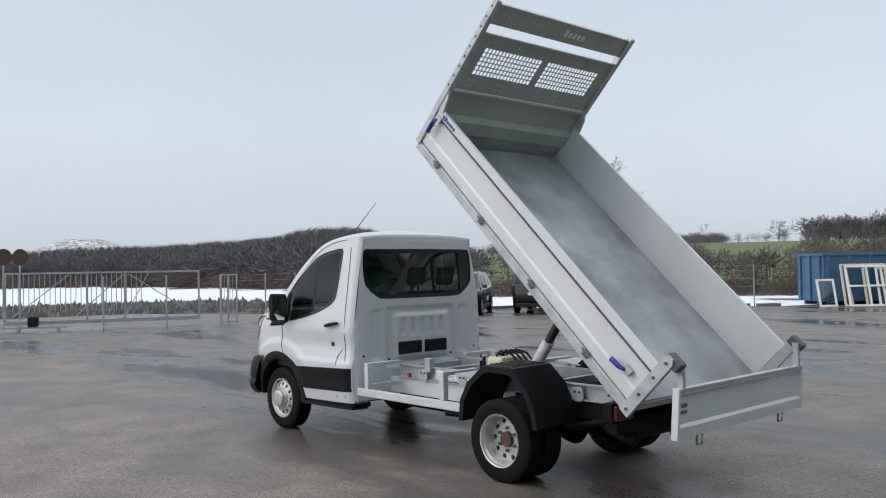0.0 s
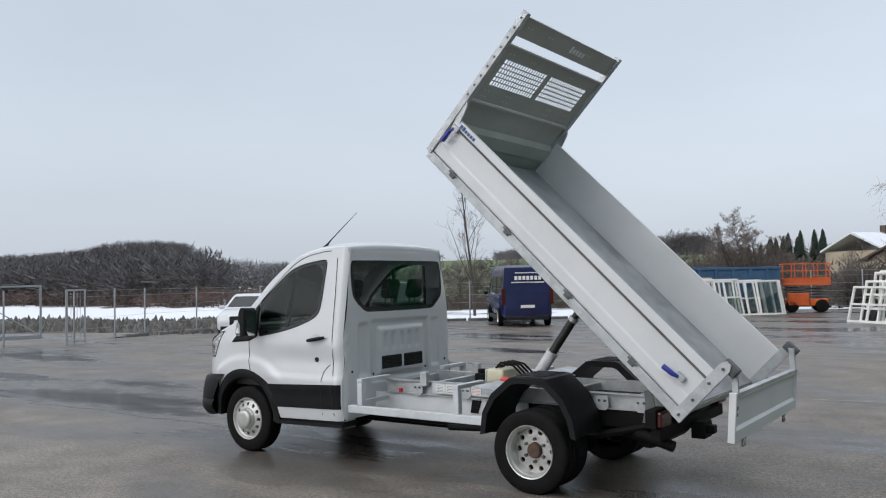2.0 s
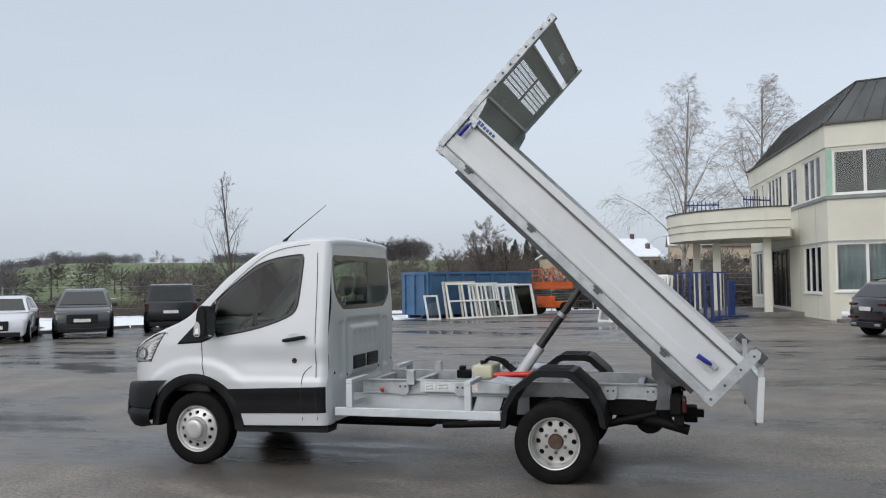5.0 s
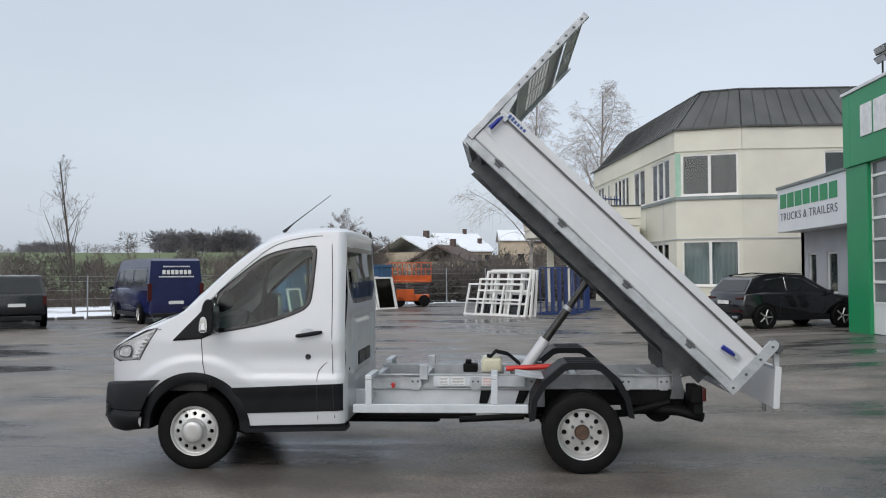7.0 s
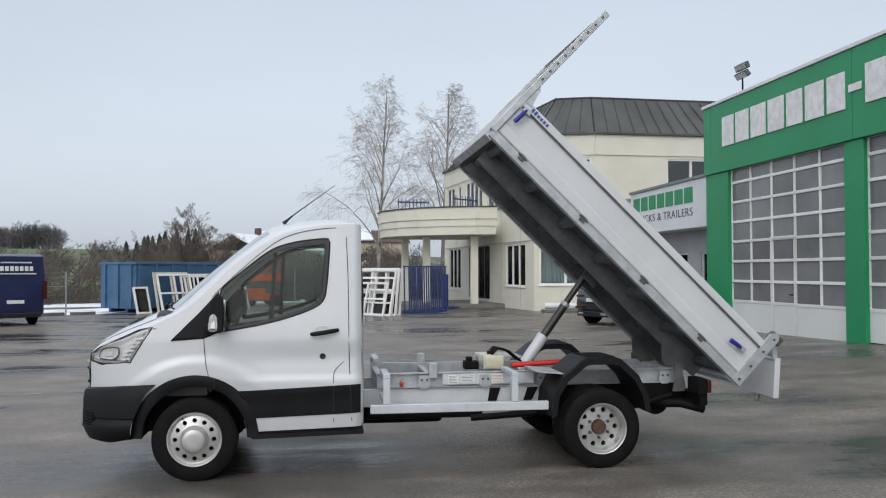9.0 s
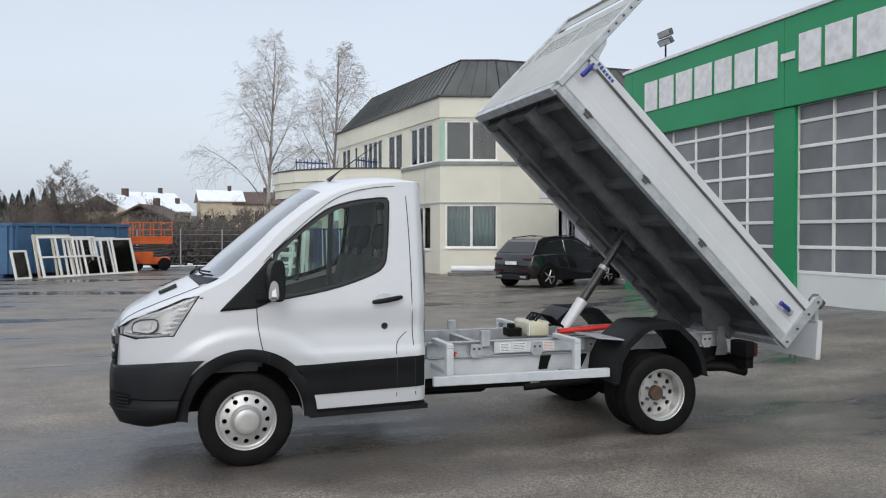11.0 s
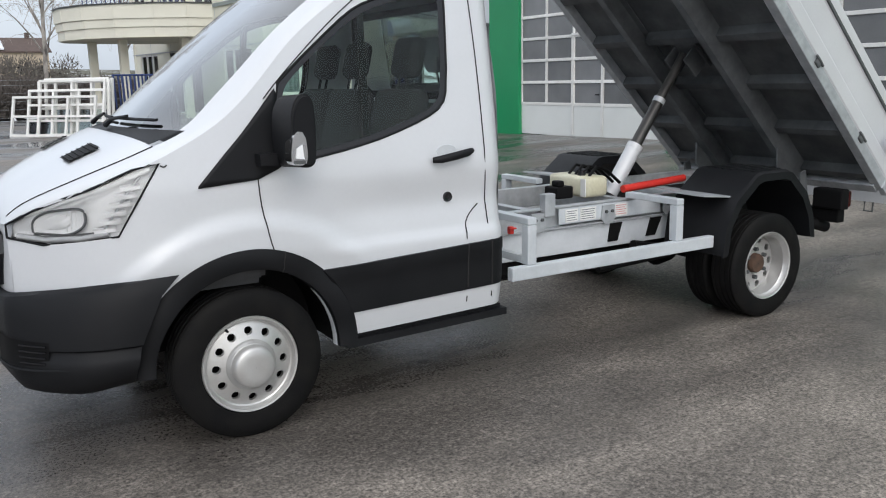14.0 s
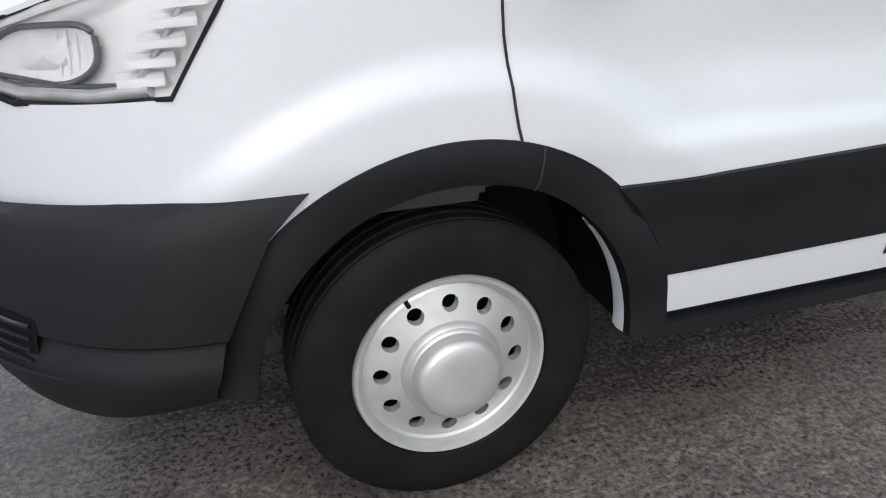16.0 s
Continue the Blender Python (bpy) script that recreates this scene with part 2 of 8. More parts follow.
M["green"] = mat("green_cladding_panel", (0.012, 0.27, 0.105), 0.42, col2=(0.010, 0.24, 0.09), scale=0.6, fine=0.03)
M["letter"] = mat("white_letter_sheet", (0.80, 0.80, 0.80), 0.4, fine=0.02)
M["sign_white"] = mat("white_sign_sheet", (0.74, 0.75, 0.77), 0.45, col2=(0.68, 0.69, 0.72), scale=1.2, fine=0.02)
M["pvc"] = mat("white_window_frame_pvc", (0.78, 0.78, 0.76), 0.4, col2=(0.70, 0.69, 0.66), scale=3, fine=0.04, perobj=0.10)
M["beige_pvc"] = mat("old_beige_frame", (0.62, 0.58, 0.48), 0.5, col2=(0.50, 0.46, 0.36), scale=3, perobj=0.12)
M["doorpanel"] = mat("pale_door_panel", (0.72, 0.74, 0.72), 0.45, col2=(0.66, 0.68, 0.66), scale=1, fine=0.03)
# the rooms' lack of light is put into this dark colour
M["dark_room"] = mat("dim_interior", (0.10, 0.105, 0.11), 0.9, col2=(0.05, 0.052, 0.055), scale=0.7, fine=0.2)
M["curtain"] = mat("net_curtain", (0.42, 0.45, 0.46), 0.9, col2=(0.32, 0.35, 0.36), scale=6, stretch=(1, 1, 0.05))
M["mint"] = mat("mint_green_reveal", (0.35, 0.55, 0.43), 0.7, scale=2)
M["blue_steel"] = mat("blue_painted_steel", (0.02, 0.045, 0.16), 0.45, col2=(0.015, 0.035, 0.12), scale=4, fine=0.1)
M["blue_box"] = mat("faded_blue_container_paint", (0.055, 0.13, 0.24), 0.55, col2=(0.04, 0.10, 0.19), scale=2, fine=0.1)
M["orange"] = mat("orange_machine_paint", (0.62, 0.11, 0.018), 0.45, col2=(0.50, 0.085, 0.015), scale=3)
M["fence_steel"] = mat("galvanised_fence_steel", (0.34, 0.36, 0.38), 0.5, 0.3, scale=6)
M["navy"] = mat("navy_van_paint", (0.012, 0.016, 0.075), 0.25, scale=2, coat=0.4, fine=0.03)
M["darkcar"] = mat("anthracite_car_paint", (0.022, 0.024, 0.027), 0.22, scale=2, coat=0.5, fine=0.03)
M["blackcar"] = mat("black_car_paint", (0.010, 0.010, 0.012), 0.16, scale=2, coat=0.6, fine=0.03)
M["worn_paint"] = mat("worn_line_paint", (0.26, 0.26, 0.25), 0.5, col2=(0.12, 0.12, 0.115), scale=7, bscale=60, fine=0.3)
M["kerb"] = mat("concrete_kerb", (0.20, 0.195, 0.185), 0.8, col2=(0.13, 0.125, 0.12), scale=3, bump=0.2)
M["bark"] = mat("dark_bark", (0.07, 0.058, 0.048), 0.9, col2=(0.04, 0.034, 0.03), scale=8, bump=0.4)
M["twig"] = mat("bare_twigs", (0.15, 0.122, 0.105), 0.9, scale=3, island=0.3)
M["birch_bark"] = mat("pale_birch_bark", (0.42, 0.39, 0.35), 0.85, col2=(0.10, 0.09, 0.085), scale=5, stretch=(1, 1, 0.35))
M["birch_twig"] = mat("birch_twigs", (0.33, 0.29, 0.265), 0.9, scale=3, island=0.3)
M["fir"] = mat("dark_fir_needles", (0.016, 0.028, 0.020), 0.9, scale=4, island=0.4)
# lifted towards grey: distance haze is put into the colour
M["wood_far"] = mat("hazed_winter_wood", (0.118, 0.112, 0.116), 0.95, scale=0.05, island=0.35)
M["shrub"] = mat("brown_winter_scrub", (0.085, 0.068, 0.055), 0.95, scale=0.5, island=0.4)
M["hedge_brown"] = mat("reddish_hedge_twigs", (0.135, 0.095, 0.080), 0.95, scale=0.3, island=0.35)
M["hedge_grey"] = mat("grey_brown_hedge_twigs", (0.105, 0.090, 0.080), 0.95, scale=0.5, island=0.35)
M["thicket"] = mat("grey_brown_slope_twigs", (0.125, 0.112, 0.098), 0.95, scale=0.1, island=0.35)
M["snow"] = mat("snow", (0.74, 0.77, 0.81), 0.8, col2=(0.66, 0.69, 0.73), scale=1.5, fine=0.04)
M["housewall"] = mat("house_render", (0.50, 0.42, 0.32), 0.9, col2=(0.42, 0.35, 0.27), scale=1, perobj=0.25)
M["roof_tile"] = mat("brown_roof_tiles", (0.10, 0.07, 0.06), 0.8, scale=2)
M["manhole"] = mat("cast_iron_cover", (0.06, 0.055, 0.05), 0.55, 0.3, scale=30, bump=0.5)
M["lamp_glass"] = mat("grey_floodlight_face", (0.45, 0.47, 0.48), 0.2, scale=10)
M["rock"] = mat("broken_concrete_rubble", (0.15, 0.145, 0.135), 0.9, col2=(0.08, 0.075, 0.07), scale=3, island=0.4)


# ---- mesh helpers ----
def part(name, bm, material, parent=None, label="", smooth=0):
    me = bpy.data.meshes.new(name)
    bmesh.ops.recalc_face_normals(bm, faces=bm.faces)
    bm.to_mesh(me)
    bm.free()
    me.materials.append(M[material] if isinstance(material, str) else material)
    if smooth:
        me.shade_smooth()
        if smooth < 180:
            me.set_sharp_from_angle(angle=radians(smooth))
    ob = new(name, me)
    if parent:
        ob.parent = parent
    if label:
        ob["label"] = label
    return ob


def pymesh(name, verts, faces, material, parent=None, smooth=0, label=""):
    me = bpy.data.meshes.new(name)
    me.from_pydata(verts, [], faces)
    me.materials.append(M[material])
    if smooth:
        me.shade_smooth()
        if smooth < 180:
            me.set_sharp_from_angle(angle=radians(smooth))
    ob = new(name, me)
    if parent:
        ob.parent = parent
    if label:
        ob["label"] = label
    return ob


def thing(name, label, category, at=(0, 0, 0), rz=0.0, group="", kind=""):
    ob = new(name)
    ob.empty_display_size = 0.1
    ob.location, ob.rotation_euler = at, (0, 0, radians(rz))
    return tagged(ob, label, category, group, kind)


def box(bm, x0, x1, y0, y1, z0, z1, m=None, bev=0.0):
    vs = [bm.verts.new((x, y, z)) for x in (x0, x1) for y in (y0, y1) for z in (z0, z1)]
    fs = [bm.faces.new([vs[i] for i in q]) for q in ((0, 1, 3, 2), (4, 6, 7, 5), (0, 4, 5, 1), (2, 3, 7, 6), (0, 2, 6, 4), (1, 5, 7, 3))]
    if bev:
        es = list({e for f in fs for e in f.edges})
        r = bmesh.ops.bevel(bm, geom=es, offset=bev, segments=2, affect="EDGES", profile=0.5)
        vs = list({v for f in r["faces"] for v in f.verts} | {v for v in vs if v.is_valid})
    if m is not None:
        for v in vs:
            v.co = m @ v.co
    return vs


def boxes(rows, bev=0.0, m=None):
    bm = bmesh.new()
    for r in rows:
        box(bm, *r, bev=bev, m=m)
    return bm


def prism(bm, pts, lo, hi, axis="y", m=None):
    """A polygon of (a, b) pairs drawn out along axis from lo to hi."""
    def place(a, b, c):
        return {"y": (a, c, b), "x": (c, a, b), "z": (a, b, c)}[axis]
    va = [bm.verts.new(place(a, b, lo)) for a, b in pts]
    vb = [bm.verts.new(place(a, b, hi)) for a, b in pts]
    bm.faces.new(va)
    bm.faces.new(vb[::-1])
    k = len(pts)
    for i in range(k):
        bm.faces.new((va[i], vb[i], vb[(i + 1) % k], va[(i + 1) % k]))
    if m is not None:
        for v in va + vb:
            v.co = m @ v.co


def tube(bm, pts, r, seg=8, cap=True):
    """A round bar along a line of points; r is one radius or one for each point."""
    pts = [Vector(p) for p in pts]
    rs = r if isinstance(r, (list, tuple)) else [r] * len(pts)
    rings = []
    for i, p in enumerate(pts):
        d = (pts[min(i + 1, len(pts) - 1)] - pts[max(i - 1, 0)]).normalized()
        a = d.orthogonal().normalized() if abs(d.z) > 0.95 else Vector((-d.y, d.x, 0)).normalized()
        b = d.cross(a)
        rings.append([bm.verts.new(p + (a * math.cos(t) + b * math.sin(t)) * rs[i]) for t in (2 * math.pi * k / seg for k in range(seg))])
    for q, w in zip(rings, rings[1:]):
        for k in range(seg):
            bm.faces.new((q[k], q[(k + 1) % seg], w[(k + 1) % seg], w[k]))
    if cap:
        bm.faces.new(rings[0][::-1])
        bm.faces.new(rings[-1])


def lathe(bm, profile, seg=48, m=None):
    """Rings of (radius, y) turned about the y axis."""
    rings = []
    for r, y in profile:
        rings.append([bm.verts.new((r * math.cos(2 * math.pi * k / seg), y, r * math.sin(2 * math.pi * k / seg))) for k in range(seg)])
    for q, w in zip(rings, rings[1:]):
        for k in range(seg):
            bm.faces.new((q[k], q[(k + 1) % seg], w[(k + 1) % seg], w[k]))
    if m is not None:
        for ring in rings:
            for v in ring:
                v.co = m @ v.co
    return rings


def smooth01(t):
    t = max(0.0, min(1.0, t))
    return t * t * (3 - 2 * t)


def interp(x, table):
    """Piecewise linear value at x in rows of (x, value)."""
    if x <= table[0][0]:
        return table[0][1]
    for (a, p), (b, q) in zip(table, table[1:]):
        if x <= b:
            return p + (q - p) * (x - a) / (b - a)
    return table[-1][1]


def spline(x, table):
    """Catmull-Rom value at x in rows of (x, value)."""
    if x <= table[0][0]:
        return table[0][1]
    if x >= table[-1][0]:
        return table[-1][1]
    i = next(k for k in range(len(table) - 1) if x <= table[k + 1][0])
    x0, x1 = table[i][0], table[i + 1][0]
    h = x1 - x0
    def slope(k):
        a, b = max(0, k - 1), min(len(table) - 1, k + 1)
        return (table[b][1] - table[a][1]) / (table[b][0] - table[a][0])
    t = (x - x0) / h
    return ((2 * t ** 3 - 3 * t ** 2 + 1) * table[i][1] + (t ** 3 - 2 * t ** 2 + t) * h * slope(i)
            + (-2 * t ** 3 + 3 * t ** 2) * table[i + 1][1] + (t ** 3 - t ** 2) * h * slope(i + 1))


def inside(x, y, poly):
    c = False
    j = len(poly) - 1
    for i in range(len(poly)):
        (xi, yi), (xj, yj) = poly[i], poly[j]
        if (yi > y) != (yj > y) and x < (xj - xi) * (y - yi) / (yj - yi) + xi:
            c = not c
        j = i
    return c


def dense(poly, n=4, closed=True):
    """Rounds a polygon by two rounds of corner cutting."""
    for _ in range(n):
        out = []
        k = len(poly)
        for i in range(k if closed else k - 1):
            (a, b), (c, d) = poly[i], poly[(i + 1) % k]
            out += [(a * 0.75 + c * 0.25, b * 0.75 + d * 0.25), (a * 0.25 + c * 0.75, b * 0.25 + d * 0.75)]
        poly = out
    return poly


def grow(poly, d):
    """A polygon moved outwards by d."""
    k = len(poly)
    area = sum(poly[i][0] * poly[(i + 1) % k][1] - poly[(i + 1) % k][0] * poly[i][1] for i in range(k))
    s = 1 if area > 0 else -1
    out = []
    for i in range(k):
        (a, b), (c, e) = poly[i - 1], poly[(i + 1) % k]
        tx, ty = c - a, e - b
        ln = math.hypot(tx, ty) or 1
        out.append((poly[i][0] + s * ty / ln * d, poly[i][1] - s * tx / ln * d))
    return out


def sheet(us, vs, outline, regions, place):
    """Cuts a grid in the plane (u, v) along the outline and the regions' edges and lifts it into space.
    Returns for each region's name, and for 'body', a mesh."""
    us, vs = np.array(us), np.array(vs)
    U, V = np.meshgrid(us, vs, indexing="ij")
    P = np.stack([U, V], -1).reshape(-1, 2)
    cell = min(us[1] - us[0], vs[1] - vs[0])
    best = np.full(len(P), 1e9)
    target = P.copy()
    for poly in [outline] + [p for _, p in regions]:
        q = np.array(poly)
        for a, b in zip(q, np.roll(q, -1, 0)):
            ab = b - a
            t = np.clip(((P - a) @ ab) / max(ab @ ab, 1e-12), 0, 1)
            near = a + t[:, None] * ab
            d = np.linalg.norm(P - near, axis=1)
            hit = d < best
            best[hit] = d[hit]
            target[hit] = near[hit]
    snap = best < cell * 0.60
    P[snap] = target[snap]
    nv = len(vs)
    faces = {}
    for i in range(len(us) - 1):
        for j in range(nv - 1):
            q = [i * nv + j, (i + 1) * nv + j, (i + 1) * nv + j + 1, i * nv + j + 1]
            for tri in ((q[0], q[1], q[2]), (q[0], q[2], q[3])):
                c = P[list(tri)].mean(0)
                (ax, ay), (bx, by), (cx, cy) = P[list(tri)]
                if abs((bx - ax) * (cy - ay) - (cx - ax) * (by - ay)) < 1e-9:
                    continue
                if not inside(c[0], c[1], outline):
                    continue
                name = next((n for n, p in regions if inside(c[0], c[1], p)), "body")
                faces.setdefault(name, []).append(tri)
    out = {}
    for name, tris in faces.items():
        bm = bmesh.new()
        ids = {}
        for tri in tris:
            for k in tri:
                if k not in ids:
                    ids[k] = bm.verts.new(place(float(P[k][0]), float(P[k][1])))
            try:
                bm.faces.new([ids[k] for k in tri])
            except ValueError:
                pass
        out[name] = bm
    return out


def thicken(ob, d, offset=-1.0):
    s = ob.modifiers.new("thickness", "SOLIDIFY")
    s.thickness, s.offset = d, offset
    return ob


def mirrored(bm, s):
    for v in bm.verts:
        v.co.y *= s
    return bm


# ---- the tipper truck ----
truck = thing("tipper_truck", "white tipper truck with its grey bed raised, on wet asphalt", "truck")

# edge line between side and top: x, half width, height
EDGE_Z = [(-0.90, 1.05), (-0.80, 1.115), (-0.60, 1.20), (-0.36, 1.29), (-0.10, 1.42), (0.06, 1.545), (0.30, 1.79), (0.52, 1.955), (0.72, 2.065), (0.90, 2.115), (1.10, 2.145), (1.30, 2.155), (1.40, 2.150)]
# centre line of bonnet, windscreen and roof
MID = [(-0.945, 1.03), (-0.925, 1.09), (-0.87, 1.15), (-0.77, 1.21), (-0.62, 1.29), (-0.42, 1.38), (-0.33, 1.42), (-0.12, 1.60), (0.10, 1.785), (0.34, 1.98), (0.50, 2.10), (0.62, 2.165), (0.80, 2.205), (1.05, 2.225), (1.22, 2.220), (1.355, 2.185)]
EDGE_X = [-0.90, -0.87, -0.82, -0.74, -0.58, -0.36, -0.10, 0.03, 0.22, 0.44, 0.60, 0.72, 0.86, 1.07, 1.23, 1.355]


def side_y(x, z):
    """Half width of the cab's side at x and height z."""
    w = 0.953
    if z < 0.62:
        w -= 0.035 * ((0.62 - z) / 0.22) ** 1.5 if z > 0.4 else 0.035
    if z > 1.16:
        w -= 0.150 * max(0.0, (z - 1.16)) ** 1.12
    # swage above the wheel, fading along the door
    r = math.hypot((x - 0.02) * 0.92, z - 0.36)
    w += 0.024 * smooth01((0.70 - r) / 0.085) * smooth01((z - 0.72) / 0.15)
    w += 0.020 * smooth01((0.875 - z) / 0.05) * smooth01((x - 0.30) / 0.25)
    w -= 0.020 * math.exp(-((z - 1.01) / 0.10) ** 2) * smooth01((x - 0.25) / 0.4)
    if x < -0.28:
        w -= 0.345 * ((-0.28 - x) / 0.62) ** 2.3
    if x > 1.315:
        w -= 0.040 * ((x - 1.315) / 0.07) ** 2
    return w


def put_side(s, off=0.0):
    return lambda x, z: (x, s * -(side_y(x, z) + off), z)


HUB = (0.005, 0.368)
edge = [(x, spline(x, EDGE_Z)) for x in np.linspace(-0.90, 1.385, 60)]
outline = [(-0.90, 0.745), (-0.43, 0.775), (-0.43, 0.40), (0.43, 0.40), (1.385, 0.425)] + edge[::-1]
arch_hole = [(HUB[0] + 0.445 * math.cos(a), HUB[1] + 0.445 * math.sin(a)) for a in np.linspace(-0.6, math.pi + 0.6, 40)]
glass = dense([(0.225, 1.272), (0.215, 1.40), (0.225, 1.565), (0.305, 1.645), (0.445, 1.762), (0.595, 1.875), (0.70, 1.928), (0.84, 1.968), (1.01, 1.990), (1.070, 1.988), (1.080, 1.94), (1.05, 1.57), (1.02, 1.49), (0.935, 1.442), (0.745, 1.376), (0.55, 1.328), (0.355, 1.293)], 1)
seal = dense([(0.195, 1.238), (0.357, 1.263), (0.553, 1.297), (0.749, 1.345), (0.946, 1.413), (1.050, 1.470), (1.085, 1.562), (1.114, 1.939), (1.114, 2.02), (1.074, 2.027), (1.008, 2.022), (0.833, 2.0), (0.683, 1.96), (0.585, 1.909), (0.438, 1.793), (0.294, 1.674), (0.185, 1.574)], 1)
sail = [(-0.194, 1.168), (-0.062, 1.304), (0.018, 1.382), (0.103, 1.476), (0.190, 1.574), (0.205, 1.50), (0.195, 1.235), (0.075, 1.186)]
lamp = [(-0.90, 0.99), (-0.78, 0.965), (-0.515, 0.995), (-0.425, 1.145), (-0.335, 1.285), (-0.44, 1.265), (-0.60, 1.193), (-0.80, 1.108), (-0.90, 1.045)]
us, vs = np.arange(-0.90, 1.40, 0.021), np.arange(0.38, 2.19, 0.021)
for s in (1, -1):
    pieces = sheet(us, vs, outline, [("arch", arch_hole), ("glass", glass), ("surround", seal), ("sail", sail), ("lamp", lamp)], put_side(s))
    pieces.pop("arch").free()
    part("cab_side", pieces["body"], "white", truck, "white pressed-steel cab side with door", smooth=50)
    g = part("door_glass", pieces["glass"], "glass", truck, "tinted door window glass", smooth=60)
    g.visible_shadow = False
    part("window_surround", pieces["surround"], "gloss_black", truck, "gloss black border round the door glass", smooth=60)
    bm = bmesh.new()
    tube(bm, [put_side(s, -0.002)(x, z) for x, z in seal + seal[:1]], 0.007, 7, False)
    part("window_seal", bm, "black", truck, smooth=60)
    thicken(part("mirror_sail", pieces["sail"], "black", truck, "black triangular panel", smooth=60), 0.010, 1.0)
    lens = part("headlamp", pieces["lamp"], "lens", truck, "clear headlamp with chrome reflectors", smooth=60)
    lens.visible_shadow = False
    # silvered tray behind the lens, stepped towards the nose
    inner = grow(lamp, -0.003)
    bm = sheet(np.arange(-0.90, -0.30, 0.015), np.arange(0.94, 1.32, 0.015), inner, [], lambda x, z: (x + 0.02, s * -(side_y(x, z) - 0.012 - 0.020 * smooth01((z - 0.995) / 0.02) * smooth01((1.115 + 0.50 * (x + 0.70) - z) / 0.02)), z))["body"]
    part("reflector", bm, "reflector", lens, smooth=35)
    # main projector in its oblong bezel
    ring = [(-0.715 + 0.092 * math.copysign(abs(math.cos(a)) ** 0.7, math.cos(a)), 1.055 + 0.052 * math.copysign(abs(math.sin(a)) ** 0.7, math.sin(a)) + 0.022 * math.cos(a)) for a in np.linspace(0, 2 * math.pi, 33)]
    bm = bmesh.new()
    tube(bm, [put_side(s, -0.020)(x, z) for x, z in ring], 0.006, 6, False)
    part("lamp_bezel", bm, "galv_mid", lens, smooth=60)
    bm = bmesh.new()
    rows_ = []
    for f, d_ in ((0.97, -0.018), (0.80, -0.030), (0.55, -0.036), (0.40, -0.024), (0.02, -0.016)):
        rows_.append([bm.verts.new(put_side(s, d_)(-0.715 + (x + 0.715) * f, 1.055 + (z - 1.055) * f)) for x, z in ring[:-1]])
    for p, q in zip(rows_, rows_[1:]):
        for k in range(32):
            bm.faces.new((p[k], p[(k + 1) % 32], q[(k + 1) % 32], q[k]))
    part("lamp_bowl", bm, "reflector", lens, smooth=40)
    for k in range(4):
        bm = bmesh.new()
        tube(bm, [put_side(s, -0.030)(-0.690 + 0.016 * k, 1.018 + 0.004 * k), put_side(s, -0.030)(-0.686 + 0.016 * k, 1.098 + 0.004 * k)], 0.003, 5)
        part("lens_ridge", bm, "reflector", lens)
    # stacked bright fins of the indicator, running back along the wing
    for k in range(6):
        z_ = 1.005 + 0.034 * k
        x0_, x1_ = -0.600 + 0.022 * k, -0.520 + 0.021 * k
        bm = bmesh.new()
        g_ = [[bm.verts.new(put_side(s, o)(x_, z_ + dz + 0.10 * (x_ - x0_))) for o, dz in ((-0.030, 0.0), (-0.006, 0.004), (-0.006, 0.018), (-0.030, 0.025))] for x_ in np.linspace(x0_, x1_, 5)]
        for p, q in zip(g_, g_[1:]):
            for i in range(3):
                bm.faces.new((p[i], p[i + 1], q[i + 1], q[i]))
        part("lamp_fin", bm, "reflector", lens, smooth=20)
    for pts, r_, m_ in (([(-0.86, 0.998), (-0.76, 0.985), (-0.64, 0.992), (-0.545, 1.008)], 0.014, "amber"), ([(-0.83, 1.085), (-0.70, 1.140), (-0.56, 1.190), (-0.46, 1.228), (-0.37, 1.262)], 0.010, "reflector"),
                        ([(-0.57, 1.012), (-0.53, 1.07), (-0.47, 1.165), (-0.41, 1.235)], 0.006, "galv"), ([(-0.80, 1.012), (-0.68, 1.004), (-0.60, 1.012)], 0.005, "galv_dark")):
        bm = bmesh.new()
        tube(bm, [put_side(s, -0.016)(x, z) for x, z in pts], r_, 6)
        part("light_guide", bm, m_, lens, smooth=60)
    # black edge round the lamp
    bm = bmesh.new()
    tube(bm, [put_side(s, 0.002)(x, z) for x, z in lamp + lamp[:1]], 0.005, 5)
    part("lamp_edge", bm, "black", lens)

    # wide moulding on the door, wheel-arch lip, sill step
    bm = bmesh.new()
    g_ = []
    for k in range(25):
        row = []
        for z_, off in ((-0.004, -0.004), (0.0, 0.007), (0.40, 0.008), (0.72, 0.008), (0.78, 0.015), (1.0, 0.013), (1.006, -0.004)):
            lo_, hi_ = 0.518 + 0.026 * k / 24, 0.745 + 0.040 * k / 24
            zz_ = lo_ + (hi_ - lo_) * z_
            x0_ = HUB[0] + math.sqrt(0.514 ** 2 - (zz_ - HUB[1]) ** 2)
            x_ = x0_ + (1.375 - x0_) * k / 24
            row.append(bm.verts.new((x_, s * -(side_y(x_, zz_) + off), zz_)))
        g_.append(row)
    for p, q in zip(g_, g_[1:]):
        for k in range(6):
            bm.faces.new((p[k], p[k + 1], q[k + 1], q[k]))
    for row in (g_[0], g_[-1]):
        bm.faces.new(row)
    part("side_moulding", bm, "black", truck, "wide black plastic side moulding", smooth=30)
    bm = bmesh.new()
    rings = []
    for a in np.linspace(-0.02, math.pi + 0.0, 60):
        row = []
        for r, off in ((0.422, -0.05), (0.425, 0.008), (0.445, 0.016), (0.495, 0.012), (0.519, 0.004), (0.521, -0.02)):
            x, z = HUB[0] + r * math.cos(a) * 1.0, HUB[1] + r * math.sin(a)
